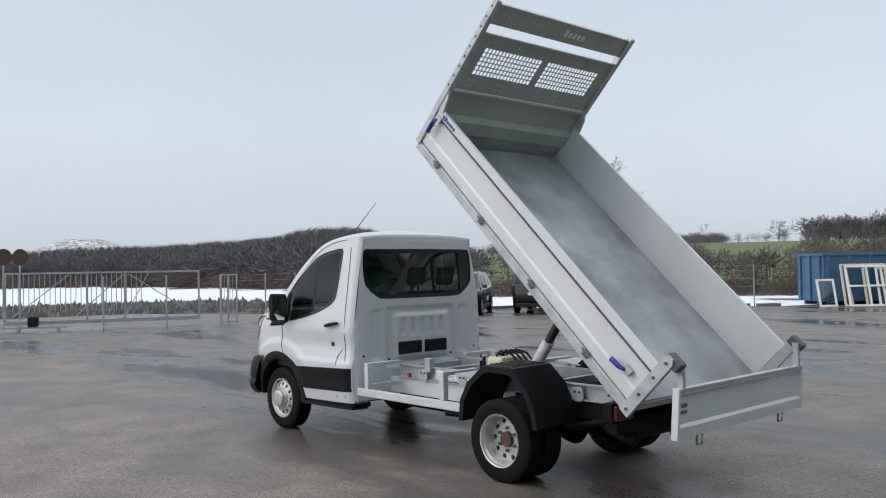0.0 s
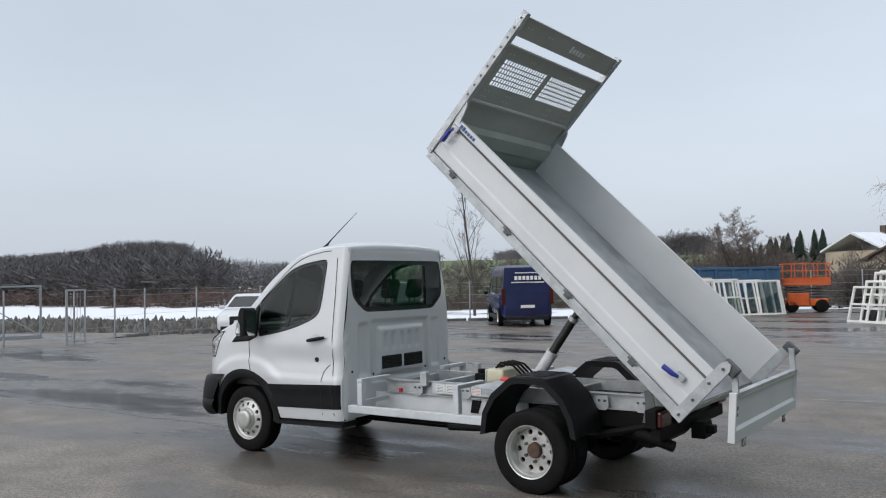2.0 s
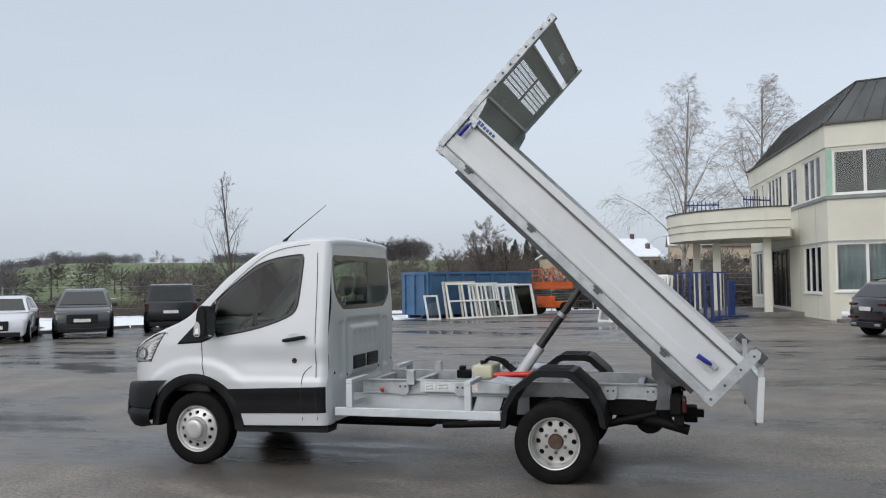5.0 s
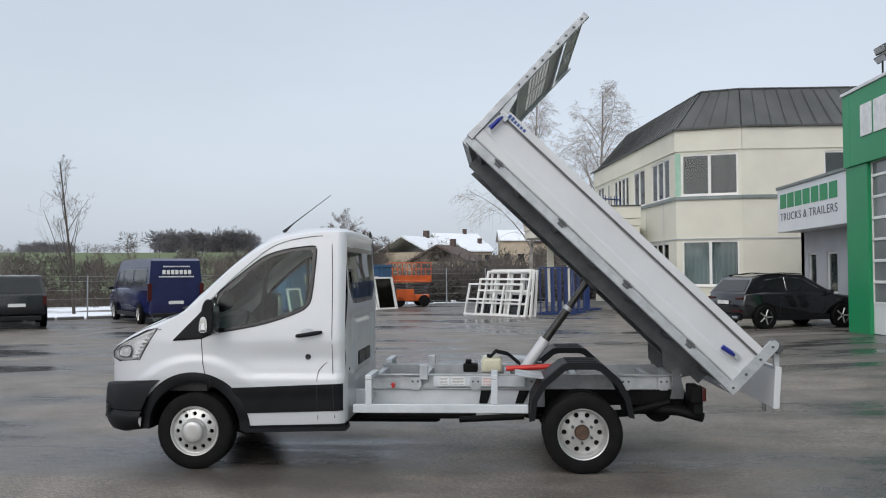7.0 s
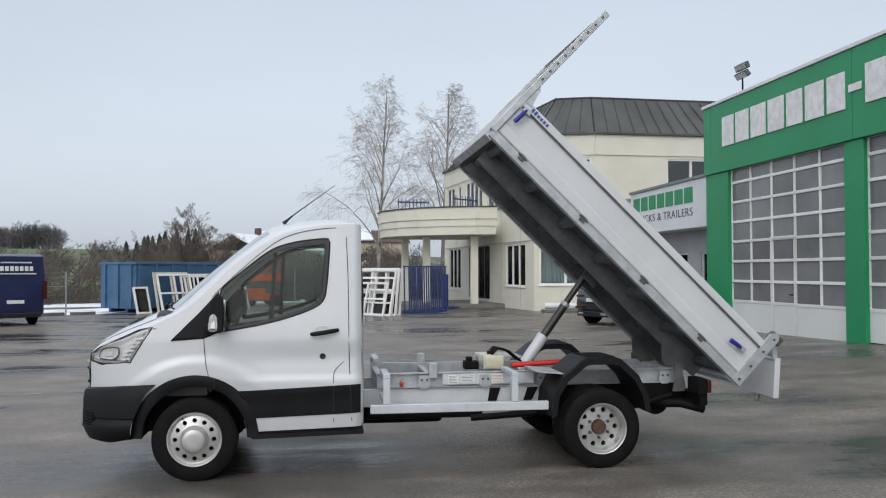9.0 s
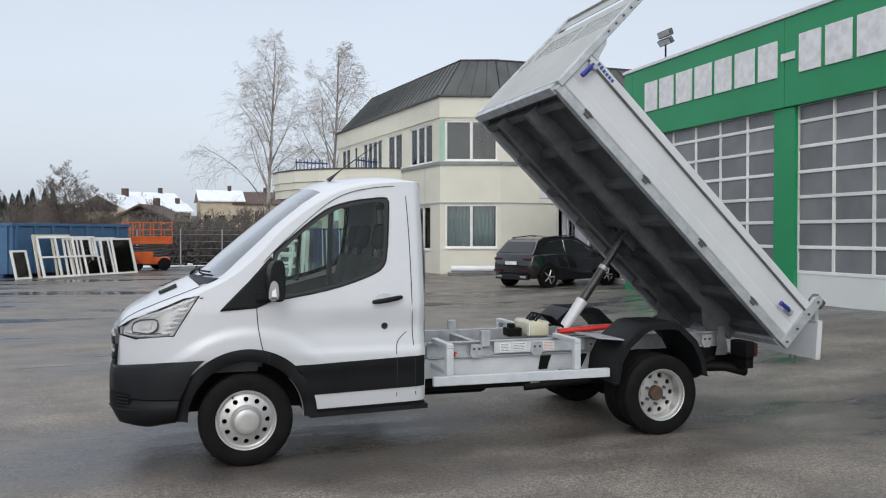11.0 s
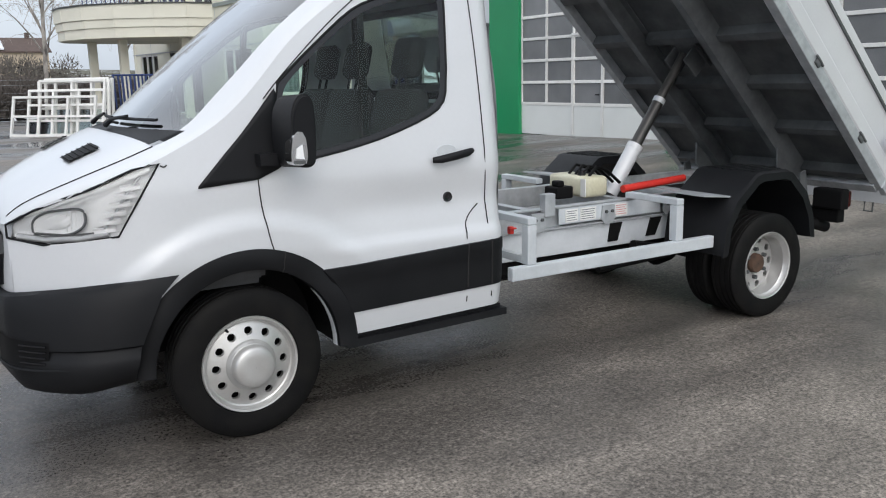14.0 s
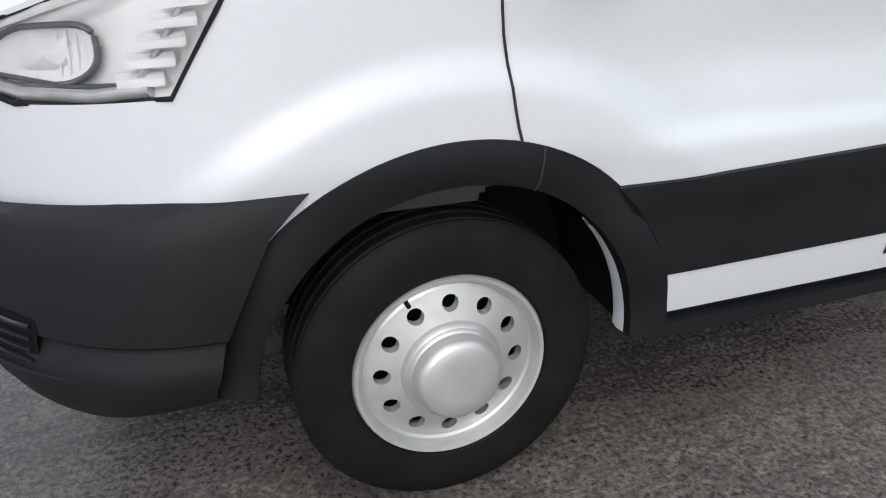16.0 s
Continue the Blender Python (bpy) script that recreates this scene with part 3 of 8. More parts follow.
            row.append(bm.verts.new((x, s * -(side_y(x, max(z, 0.45)) + off), z)))
        rings.append(row)
    for p, q in zip(rings, rings[1:]):
        for k in range(5):
            bm.faces.new((p[k], p[k + 1], q[k + 1], q[k]))
    part("wheel_arch_lip", bm, "black", truck, "black plastic wheel-arch moulding", smooth=40)
    bm = bmesh.new()
    prism(bm, [(0.47, 0.405), (1.385, 0.415), (1.385, 0.375), (0.46, 0.345)], -0.915 * s, -0.70 * s)
    prism(bm, [(0.45, 0.378), (1.40, 0.398), (1.40, 0.362), (0.47, 0.342)], -0.955 * s, -0.75 * s)
    part("sill_step", bm, "black", truck, "black plastic sill under the door")
    # wheel housing
    bm = bmesh.new()
    rings = []
    for a in np.linspace(-0.02, math.pi + 0.02, 26):
        rings.append([bm.verts.new((HUB[0] + r * math.cos(a), -s * y, HUB[1] + r * math.sin(a))) for r, y in ((0.424, 0.930), (0.440, 0.90), (0.440, 0.55), (0.1, 0.52))])
    for p, q in zip(rings, rings[1:]):
        for k in range(3):
            bm.faces.new((p[k], p[k + 1], q[k + 1], q[k]))
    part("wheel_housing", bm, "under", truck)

    # gaps between door, wing and rear panel
    for pts in ([(0.085, 1.45), (0.078, 1.30), (0.075, 1.147), (0.098, 0.951), (0.135, 0.82), (0.165, 0.775)],
                [(1.249, 2.125), (1.262, 1.90), (1.271, 1.636), (1.276, 0.991), (1.290, 0.79)], [(1.275, 1.005), (1.158, 0.918), (1.143, 0.844), (1.143, 0.78)],
                [(1.145, 0.545), (1.147, 0.425)], [(1.296, 0.55), (1.303, 0.43)],
                [(0.10, 1.49), (0.20, 1.60), (0.389, 1.778), (0.535, 1.904), (0.682, 2.015), (0.831, 2.076), (1.032, 2.112), (1.249, 2.125)],
                [(-0.30, 1.285), (-0.315, 1.265), (-0.34, 1.28)]):
        bm = bmesh.new()
        pts = dense(pts, 2, False)
        tube(bm, [put_side(s, 0.0112 if pts[0][0] == 0.085 and z > 1.19 else 0.0030)(x, z) for x, z in pts], 0.0030, 5)
        part("panel_gap", bm, "seam", truck)
    for pts, off_ in (([(1.143, 0.775), (1.144, 0.55)], 0.0125), ([(1.288, 0.785), (1.294, 0.55)], 0.0125)):
        bm = bmesh.new()
        tube(bm, [put_side(s, off_ + (0.004 if z > 0.7 else -0.003))(x, z) for x, z in pts], 0.0042, 5)
        part("panel_gap", bm, "seam", truck)
    # the door's gap runs on across the arch moulding
    bm = bmesh.new()
    tube(bm, [put_side(s, o)(HUB[0] + r_ * math.cos(a), HUB[1] + r_ * math.sin(a)) for r_, o, a in ((0.520, 0.005, 1.25), (0.495, 0.013, 1.24), (0.445, 0.017, 1.21), (0.424, 0.006, 1.20))], 0.0030, 5)
    part("panel_gap", bm, "seam", truck)
    # pale sheet edge inside the rear of the arch
    bm = bmesh.new()
    g_ = [[bm.verts.new((HUB[0] + r_ * math.cos(a), -s * y_, HUB[1] + r_ * math.sin(a))) for r_, y_ in ((0.421, 0.925), (0.417, 0.900), (0.421, 0.875), (0.428, 0.875))] for a in np.linspace(-0.02, 0.72, 12)]
    for p, q in zip(g_, g_[1:]):
        for k in range(3):
            bm.faces.new((p[k], p[k + 1], q[k + 1], q[k]))
    part("arch_flange", bm, "frame_white", truck, smooth=60)
    # door handle and lock
    bm = bmesh.new()
    tube(bm, [(0.955, -s * (side_y(1, 1.2) + 0.020), 1.213), (0.99, -s * (side_y(1, 1.2) + 0.040), 1.216), (1.07, -s * (side_y(1, 1.2) + 0.045), 1.228), (1.15, -s * (side_y(1, 1.2) + 0.040), 1.241), (1.185, -s * (side_y(1, 1.2) + 0.018), 1.247)], [0.014, 0.019, 0.020, 0.019, 0.014], 10)
    part("door_handle", bm, "black", truck, "black door handle", smooth=60)
    bm = bmesh.new()
    lathe(bm, [(0.001, 0), (0.055, -0.001), (0.06, 0.004)], 24, Matrix.Translation((1.05, -(side_y(1.05, 1.25) + 0.002), 1.252)) @ Matrix.Diagonal((1, 1, 0.55, 1)))
    part("handle_recess", mirrored(bm, s), "frame_white", truck)
    bm = bmesh.new()
    lathe(bm, [(0.001, -0.010), (0.012, -0.010), (0.022, -0.012), (0.026, -0.004), (0.027, 0.004)], 24, Matrix.Translation((1.055, -side_y(1.05, 1.02), 1.022)))
    part("door_lock", mirrored(bm, s), "gloss_black", truck)
    # mirror
    mirror = bmesh.new()
    prism(mirror, dense([(0.055, 1.235), (0.150, 1.225), (0.160, 1.30), (0.160, 1.49), (0.140, 1.56), (0.080, 1.555), (0.045, 1.46)], 2), -1.185, -0.985)
    for v in mirror.verts:
        k = (-v.co.y - 0.985) / 0.20
        v.co.x += 0.02 * k
        v.co.z += 0.01 * k - 0.03 * abs(k - 0.5) * (1 if v.co.z > 1.4 else -0.5)
    bmesh.ops.translate(mirror, vec=(0.085, 0, 0), verts=mirror.verts)
    prism(mirror, [(0.07, 1.25), (0.15, 1.25), (0.15, 1.30), (0.07, 1.30)], -1.02, -0.93)
    bmesh.ops.bevel(mirror, geom=[e for e in mirror.edges if e.calc_face_angle(0) > 1.0], offset=0.012, segments=3, affect="EDGES")
    mo = part("door_mirror", mirrored(mirror, s), "black", truck, "black plastic door mirror with clear indicator", smooth=50)
    bm = bmesh.new()
    prism(bm, dense([(0.140, 1.262), (0.205, 1.258), (0.216, 1.30), (0.206, 1.395), (0.160, 1.402), (0.142, 1.33)], 1), -1.197, -1.120)
    ind = part("indicator", mirrored(bm, s), "chrome", mo, "clear indicator lens", smooth=50)
    bm = bmesh.new()
    prism(bm, [(0.160, 1.29), (0.196, 1.285), (0.190, 1.345), (0.166, 1.33)], -1.203, -1.196)
    part("indicator_bulb", mirrored(bm, s), "reflector", ind)
    bm = bmesh.new()
    prism(bm, [(0.152, 1.268), (0.200, 1.266), (0.202, 1.280), (0.154, 1.282)], -1.202, -1.196)
    part("indicator_rib", mirrored(bm, s), "galv_dark", ind)
    bm = bmesh.new()
    prism(bm, dense([(-1.165, 1.26), (-1.01, 1.255), (-1.01, 1.52), (-1.16, 1.51)], 1), 0.257, 0.262, axis="x")
    part("mirror_glass", mirrored(bm, s), "chrome", mo)
    # window divider and inner door card
    bm = bmesh.new()
    prism(bm, [(0.598, 1.29), (0.640, 1.29), (0.672, 1.95), (0.638, 1.94)], -0.90 * s, -0.865 * s)
    for v in bm.verts:
        v.co.y = -s * (side_y(v.co.x, v.co.z) - (0.004 if abs(v.co.y) > 0.88 else 0.03))
    part("window_divider", bm, "black", truck)
    bm = bmesh.new()
    prism(bm, [(0.52, 0.5), (1.26, 0.5), (1.26, 1.42), (0.9, 1.34), (0.5, 1.24), (0.16, 1.20), (0.20, 0.90), (0.44, 0.80)], -0.90 * s, -0.84 * s)
    part("door_card", bm, "dash", truck)

# bonnet, windscreen and roof: a skin between the two edge lines
K, W2 = len(MID), 24
rows = []
fine = 70
def curve_at(t, pts):
    return spline(t, pts)
mid_x, mid_z = [(i, p[0]) for i, p in enumerate(MID)], [(i, p[1]) for i, p in enumerate(MID)]
edg_x = [(i, x) for i, x in enumerate(EDGE_X)]
top = {}
for i, t in enumerate(np.linspace(0, K - 1, fine)):
    cx, cz = spline(t, mid_x), spline(t, mid_z)
    ex = spline(t, edg_x)
    ez = spline(ex, EDGE_Z)
    ey = side_y(ex, ez)
    row = []
    for j in range(-W2, W2 + 1):
        q = j / W2
        a = abs(q)
        # round over the last stretch towards the side
        yy = ey * (a if a < 0.88 else 0.88 + 0.12 * math.sin((a - 0.88) / 0.12 * math.pi / 2) ** 0.9)
        k = a ** 2.4
        x = cx + (ex - cx) * a ** 2.2
        z = cz + (ez - cz) * (0.45 * a ** 2 + 0.55 * a ** 6)
        row.append((x, math.copysign(yy, q) if q else 0.0, z))
    top[i] = row


def skin(i0, i1, j0, j1, name, material, label="", raise_=0.0):
    bm = bmesh.new()
    g = [[bm.verts.new((top[i][j + W2][0], top[i][j + W2][1], top[i][j + W2][2] + raise_)) for j in range(j0, j1 + 1)] for i in range(i0, i1 + 1)]
    for p, q in zip(g, g[1:]):
        for k in range(len(p) - 1):
            bm.faces.new((p[k], p[k + 1], q[k + 1], q[k]))
    return part(name, bm, material, truck, label, smooth=60)


step = (fine - 1) / (K - 1)
cowl0, cowl1, header = round(5.25 * step), round(5.95 * step), round(10.2 * step)
skin(0, cowl0, -W2, W2, "bonnet", "white", "white bonnet with a black air scoop")
skin(cowl0, cowl1, -21, 21, "scuttle", "black", "black plastic scuttle below the windscreen")
skin(cowl0, header, -W2, -20, "windscreen_pillar", "white")
skin(cowl0, header, 20, W2, "windscreen_pillar", "white")
ws = skin(cowl1, header, -20, 20, "windscreen", "screen_glass", "raked windscreen glass")
ws.visible_shadow = False
skin(header, fine - 1, -W2, W2, "roof", "white", "white cab roof")
# rolled edge from the roof down to the rear wall
edge_pts = top[fine - 1]


def roof_edge():
    bm = bmesh.new()
    rows__ = []
    for x, y, z in edge_pts:
        zz = z - 0.055
        xb = rear_x(y * 0.995, zz) + 0.003
        row = []
        for k in range(6):
            t = k / 5 * math.pi / 2
            row.append(bm.verts.new((x + (xb - x) * math.sin(t), y, zz + (z - zz) * math.cos(t))))
        rows__.append(row)
    for p, q in zip(rows__, rows__[1:]):
        for k in range(5):
            bm.faces.new((p[k], p[k + 1], q[k + 1], q[k]))
    part("roof_edge", bm, "white", truck, smooth=80)


# gap between bonnet and wing, wipers, air scoop
for s in (1, -1):
    bm = bmesh.new()
    tube(bm, [(top[i][W2 + s * 21][0], top[i][W2 + s * 21][1], top[i][W2 + s * 21][2] + 0.001) for i in range(4, cowl0 + 1)], 0.0035, 5)
    part("panel_gap", bm, "seam", truck)
    bm = bmesh.new()
    i0, i1 = round(3.85 * step), round(4.50 * step)
    js = [W2 + s * j for j in range(9, 15)]
    g_ = [[bm.verts.new((top[i][j][0], top[i][j][1], top[i][j][2] + 0.010)) for j in js] for i in range(i0, i1 + 1)]
    for p, q in zip(g_, g_[1:]):
        for k in range(5):
            bm.faces.new((p[k], p[k + 1], q[k + 1], q[k]))
    # patch sits proud of the bonnet; its near-black holds the recess's shade
    scoop = part("air_scoop", bm, "under", truck, "black slotted air vent in the bonnet", smooth=60)
    for i in range(i0, i1):
        for f in (0.25, 0.75):
            bm = bmesh.new()
            tube(bm, [Vector(top[i][j]).lerp(Vector(top[i + 1][j]), f) + Vector((0, 0, 0.011)) for j in js], 0.004, 5)
            part("vent_slat", bm, "under", scoop)
    bm = bmesh.new()
    base_j, tip_j = W2 + (12 if s > 0 else -2), W2 + (0 if s > 0 else -15)
    blade = [Vector(top[cowl1 + 1][j]) + Vector((-0.012, 0, 0.016)) for j in range(min(base_j, tip_j), max(base_j, tip_j) + 1)]
    tube(bm, blade, 0.008, 6)
    pivot = Vector(top[cowl0 + 1][base_j]) + Vector((0, 0, 0.02))
    tube(bm, [pivot, pivot + Vector((0.02, -0.06, 0.03)), blade[len(blade) // 2] + Vector((-0.01, 0, 0.014))], [0.014, 0.010, 0.007], 6)
    part("wiper", bm, "black", truck)
# front face between the lamps
bm = bmesh.new()
g = []
for z in np.linspace(0.70, 1.0, 12):
    r = []
    for q in np.linspace(-1, 1, 31):
        zz = 0.70 + (z - 0.70) / 0.30 * (interp(abs(q), [(0, 0.335), (0.6, 0.345), (1, 0.35)]))
        y = q * 0.615
        r.append(bm.verts.new((-0.955 + 0.055 * abs(q) ** 2.6 + 0.03 * ((zz - 0.70) / 0.35) ** 3, y, zz)))
    g.append(r)
for p, q in zip(g, g[1:]):
    for k in range(30):
        bm.faces.new((p[k], p[k + 1], q[k + 1], q[k]))
part("front_panel", bm, "white", truck, smooth=60)
grille = bmesh.new()
prism(grille, dense([(-0.46, 0.70), (0.46, 0.70), (0.54, 0.98), (0.40, 1.025), (-0.40, 1.025), (-0.54, 0.98)], 1), -0.972, -0.94, axis="x")
for v in grille.verts:
    v.co.x += 0.03 * abs(v.co.y / 0.5) ** 2.4
go = part("grille", grille, "gloss_black", truck, "black trapezoid grille with slats")
for k in range(5):
    bm = bmesh.new()
    w = 0.44 + 0.018 * k
    tube(bm, [(-0.977 + 0.03 * abs(y / 0.5) ** 2.4, y, 0.735 + 0.06 * k) for y in np.linspace(-w, w, 15)], 0.013, 6)
    part("grille_slat", bm, "silver" if k in (2, 4) else "black", go)
bm = bmesh.new()
lathe(bm, [(0.001, -0.016), (0.05, -0.014), (0.07, -0.004), (0.072, 0.01)], 28, Matrix.Translation((-0.985, 0, 0.92)) @ Matrix.Rotation(radians(-90), 4, "Z") @ Matrix.Diagonal((1.25, 1, 0.55, 1)))
part("badge", bm, "blue_logo", go, "plain oval badge")

# bumper wrapped round the nose
def nose(q, off, z=0.55):
    """Plan outline of the bumper; q runs from -1 (one wheel arch) over 0 (centre) to 1."""
    a = abs(q)
    if a < 0.55:
        t = a / 0.55
        x, y = -0.985 + 0.055 * t ** 2.5, t * 0.66
        nx, ny = -1.0, 0.6 * t ** 1.5
    else:
        t = (a - 0.55) / 0.45
        end = HUB[0] - math.sqrt(max(0.04, 0.508 ** 2 - (z - HUB[1]) ** 2))
        x = -0.930 + (end + 0.930) * t ** 1.15
        y = 0.66 + 0.298 * (1 - (1 - t) ** 2.1)
        nx, ny = -(1 - t) ** 1.2, 1.0 - 0.35 * (1 - t)
    ln = math.hypot(nx, ny)
    return x + nx / ln * off, math.copysign(y + ny / ln * off, q)
bm = bmesh.new()
g = []
for z, off in ((0.785, -0.03), (0.775, 0.002), (0.755, 0.010), (0.70, 0.018), (0.60, 0.020), (0.545, 0.016), (0.535, 0.004), (0.525, 0.004), (0.50, 0.020), (0.46, 0.020), (0.40, 0.002), (0.345, -0.03), (0.325, -0.08), (0.34, -0.16)):
    r = []
    for q in np.linspace(-1, 1, 81):
        x, y = nose(q, off + (0.012 * smooth01((abs(q) - 0.62) / 0.2) if off > 0 else 0.0), z)
        dip = 0.0
        if z > 0.5:
            dip = -0.035 * smooth01((0.72 - abs(q)) / 0.3)
        if z > 0.65:
            dip += 0.040 * smooth01((abs(q) - 0.66) / 0.34)
        lift = 0.03 * smooth01((abs(q) - 0.75) / 0.25) if z < 0.45 else 0
        r.append(bm.verts.new((x, y, z + dip + lift)))
    g.append(r)
for p, q in zip(g, g[1:]):
    for k in range(80):
        bm.faces.new((p[k], p[k + 1], q[k + 1], q[k]))
part("front_bumper", bm, "black", truck, "black plastic wrap-round front bumper", smooth=45)
for s in (1, -1):
    # fog-lamp pocket: near-black patch holds its shade; slatted end, lighter lower lip
    qs = np.linspace(0.44, 0.70, 9)
    bm = bmesh.new()
    g_ = []
    for k, q in enumerate(qs):
        f = k / 8
        lo_, hi_ = 0.462 + 0.020 * f, 0.590 - 0.012 * f
        g_.append([bm.verts.new((*nose(s * q, o, z_), z_)) for z_, o in ((lo_, 0.0235), (lo_ + 0.012, 0.0225), (hi_ - 0.012, 0.0225), (hi_, 0.0235))])
    for p, q in zip(g_, g_[1:]):
        for k in range(3):
            bm.faces.new((p[k], p[k + 1], q[k + 1], q[k]))
    pocket = part("fog_lamp_recess", bm, "under", truck, "fog-lamp pocket in the bumper, its shade drawn near-black", smooth=40)
    for k in range(4):
        bm = bmesh.new()
        z_ = 0.490 + 0.024 * k
        tube(bm, [(*nose(s * q, 0.026, z_), z_) for q in (0.60, 0.63, 0.66, 0.69)], 0.005, 5)
        part("pocket_slat", bm, "gloss_black", pocket)
    bm = bmesh.new()
    tube(bm, [(*nose(s * q, 0.024, 0.455 + 0.05 * max(0, q - 0.6)), 0.455 + 0.05 * max(0, q - 0.6)) for q in np.linspace(0.42, 0.99, 14)], 0.007, 6)
    part("bumper_lip", bm, "black", truck, smooth=60)

# rear wall of the cab: window, pressed ribs, vents
RX = 1.405
def rear_x(y, z):
    a = abs(y)
    x = RX - 0.030 * smooth01((z - 1.5) / 0.6)
    x -= 0.03 * smooth01((a - 0.84) / 0.09) ** 2
    x -= 0.028 * smooth01((z - 2.08) / 0.11) ** 2
    def rib(cx, w, z0, z1, d):
        return d * smooth01((w - abs(y - cx)) / 0.02) * smooth01((z - z0) / 0.03) * smooth01((z1 - z) / 0.03)
    if z < 1.46:
        x -= rib(0, 0.50, 0.76, 1.40, 0.018)
        x += rib(0.01, 0.40, 0.82, 1.33, 0.022)
        for k in range(5):
            x -= rib(-0.26 + 0.135 * k, 0.036, 1.08, 1.27, 0.016)
        for c in (-0.62, 0.62):
            x -= rib(c, 0.075, 0.84, 1.385, 0.016)
        for zz in (0.95, 1.15, 1.32):
            for c in (-0.86, 0.86):
                x -= rib(c, 0.03, zz - 0.06, zz + 0.06, 0.010)
    return x
rw = dense([(-0.765, 2.01), (-0.70, 2.02), (0.70, 2.02), (0.765, 2.01), (0.785, 1.85), (0.775, 1.66), (0.73, 1.60), (0.60, 1.50), (0.52, 1.485), (-0.52, 1.485), (-0.60, 1.50), (-0.73, 1.60), (-0.775, 1.66), (-0.785, 1.85)], 2)
rim = grow(rw, -0.045)
half = [(z, side_y(1.385, z)) for z in np.linspace(0.44, 2.15, 40)]
outl = [(y, z) for z, y in half] + [(y * math.copysign(1, y), 2.15 + 0.05 * (1 - (y / 0.8) ** 2)) for y in np.linspace(0.78, -0.78, 30)] + [(-y, z) for z, y in half[::-1]]
pieces = sheet(np.arange(-0.98, 0.99, 0.02), np.arange(0.42, 2.22, 0.02), outl, [("glass", rim), ("frit", rw)], lambda y, z: (rear_x(y, z), y, z))
roof_edge()
part("cab_rear_wall", pieces["body"], "white", truck, "white rear wall with pressed ribs", smooth=60)
g = part("rear_window", pieces["glass"], "glass_dark", truck, "dark tinted rear window", smooth=60)
g.visible_shadow = False
part("rear_window_border", pieces["frit"], "gloss_black", truck, smooth=60)
for y0, y1 in ((-0.335, -0.005), (0.04, 0.365)):
    bm = boxes([(RX - 0.02, RX + 0.012, y0, y1, 0.885, 1.02)], 0.008)
    v = part("air_vent", bm, "black", truck, "black slotted air vent")
    for k in range(5):
        bm = boxes([(RX + 0.010, RX + 0.022, y0 + 0.015, y1 - 0.015, 0.90 + 0.023 * k, 0.909 + 0.023 * k)])
        part("vent_slat", bm, "gloss_black", v)
for y, z in ((-0.45, 0.845), (0.45, 0.845), (-0.80, 0.9), (0.80, 0.9)):
    bm = bmesh.new()
    lathe(bm, [(0.001, 0), (0.012, 0.0), (0.014, -0.004)], 12, Matrix.Translation((rear_x(y, z) + 0.004, y, z)) @ Matrix.Rotation(radians(-90), 4, "Z"))
    part("plug", bm, "gloss_black", truck)
# lower skirt of the rear wall, floor of the cab, lining
for y in (-0.86, 0.72):
    part("cab_skirt", boxes([(1.30, 1.375, y, y + 0.14, 0.345, 0.46)], 0.008), "white", truck)
bm = boxes([(0.50, 1.36, -0.88, 0.88, 0.42, 0.50), (-0.50, 0.499, -0.50, 0.50, 0.42, 0.50)])
part("cab_floor", bm, "under", truck)
bm = bmesh.new()
prism(bm, [(-0.42, 0.70), (0.12, 0.70), (0.16, 1.10), (0.02, 1.34), (-0.20, 1.37), (-0.42, 1.25)], -0.86, 0.86)
bmesh.ops.bevel(bm, geom=list(bm.edges), offset=0.03, segments=2, affect="EDGES")
part("dashboard", bm, "dash", truck, smooth=50)
bm = bmesh.new()
ring = [(0.26 + 0.17 * math.cos(a) * 0.45, -0.42 + 0.19 * math.sin(a), 1.24 + 0.17 * math.cos(a)) for a in np.linspace(0, 2 * math.pi, 29)]
tube(bm, ring, 0.015, 8, False)
tube(bm, [(0.05, -0.42, 1.10), (0.25, -0.42, 1.24)], 0.03, 8)
tube(bm, [(0.26, -0.60, 1.24), (0.26, -0.24, 1.24)], 0.016, 6)
part("steering_wheel", bm, "dash", truck, smooth=60)
for y in (-0.45, 0.18, 0.62):
    bm = bmesh.new()
    box(bm, 0.42, 0.95, y - 0.22, y + 0.22, 0.82, 0.98, bev=0.05)
    m = Matrix.Translation((0.93, y, 0.95)) @ Matrix.Rotation(radians(14), 4, "Y")
    box(bm, -0.06, 0.07, -0.225, 0.225, 0.0, 0.62, m=m, bev=0.05)
    so = part("seat", bm, "seat", truck, "dark cloth cab seat", smooth=60)
    bm = bmesh.new()
    box(bm, -0.045, 0.05, -0.125, 0.125, 0.68, 0.90, m=m, bev=0.045)
    for d in (-0.05, 0.05):
        tube(bm, [m @ Vector((0, d, 0.6)), m @ Vector((0, d, 0.7))], 0.008, 6)
    part("headrest", bm, "seat", so, smooth=60)
bm = bmesh.new()
g = [[bm.verts.new((top[i][j + W2][0], top[i][j + W2][1] * 0.97, top[i][j + W2][2] - 0.035)) for j in range(-22, 23, 2)] for i in range(header, fine - 1, 2)]
for p, q in zip(g, g[1:]):
    for k in range(len(p) - 1):
        bm.faces.new((p[k], p[k + 1], q[k + 1], q[k]))
part("headlining", bm, "lining", truck, smooth=60)
bm = boxes([(RX - 0.10, RX - 0.075, -0.88, 0.88, 0.5, 1.47)])
part("rear_trim", bm, "lining", truck)
bm = bmesh.new()
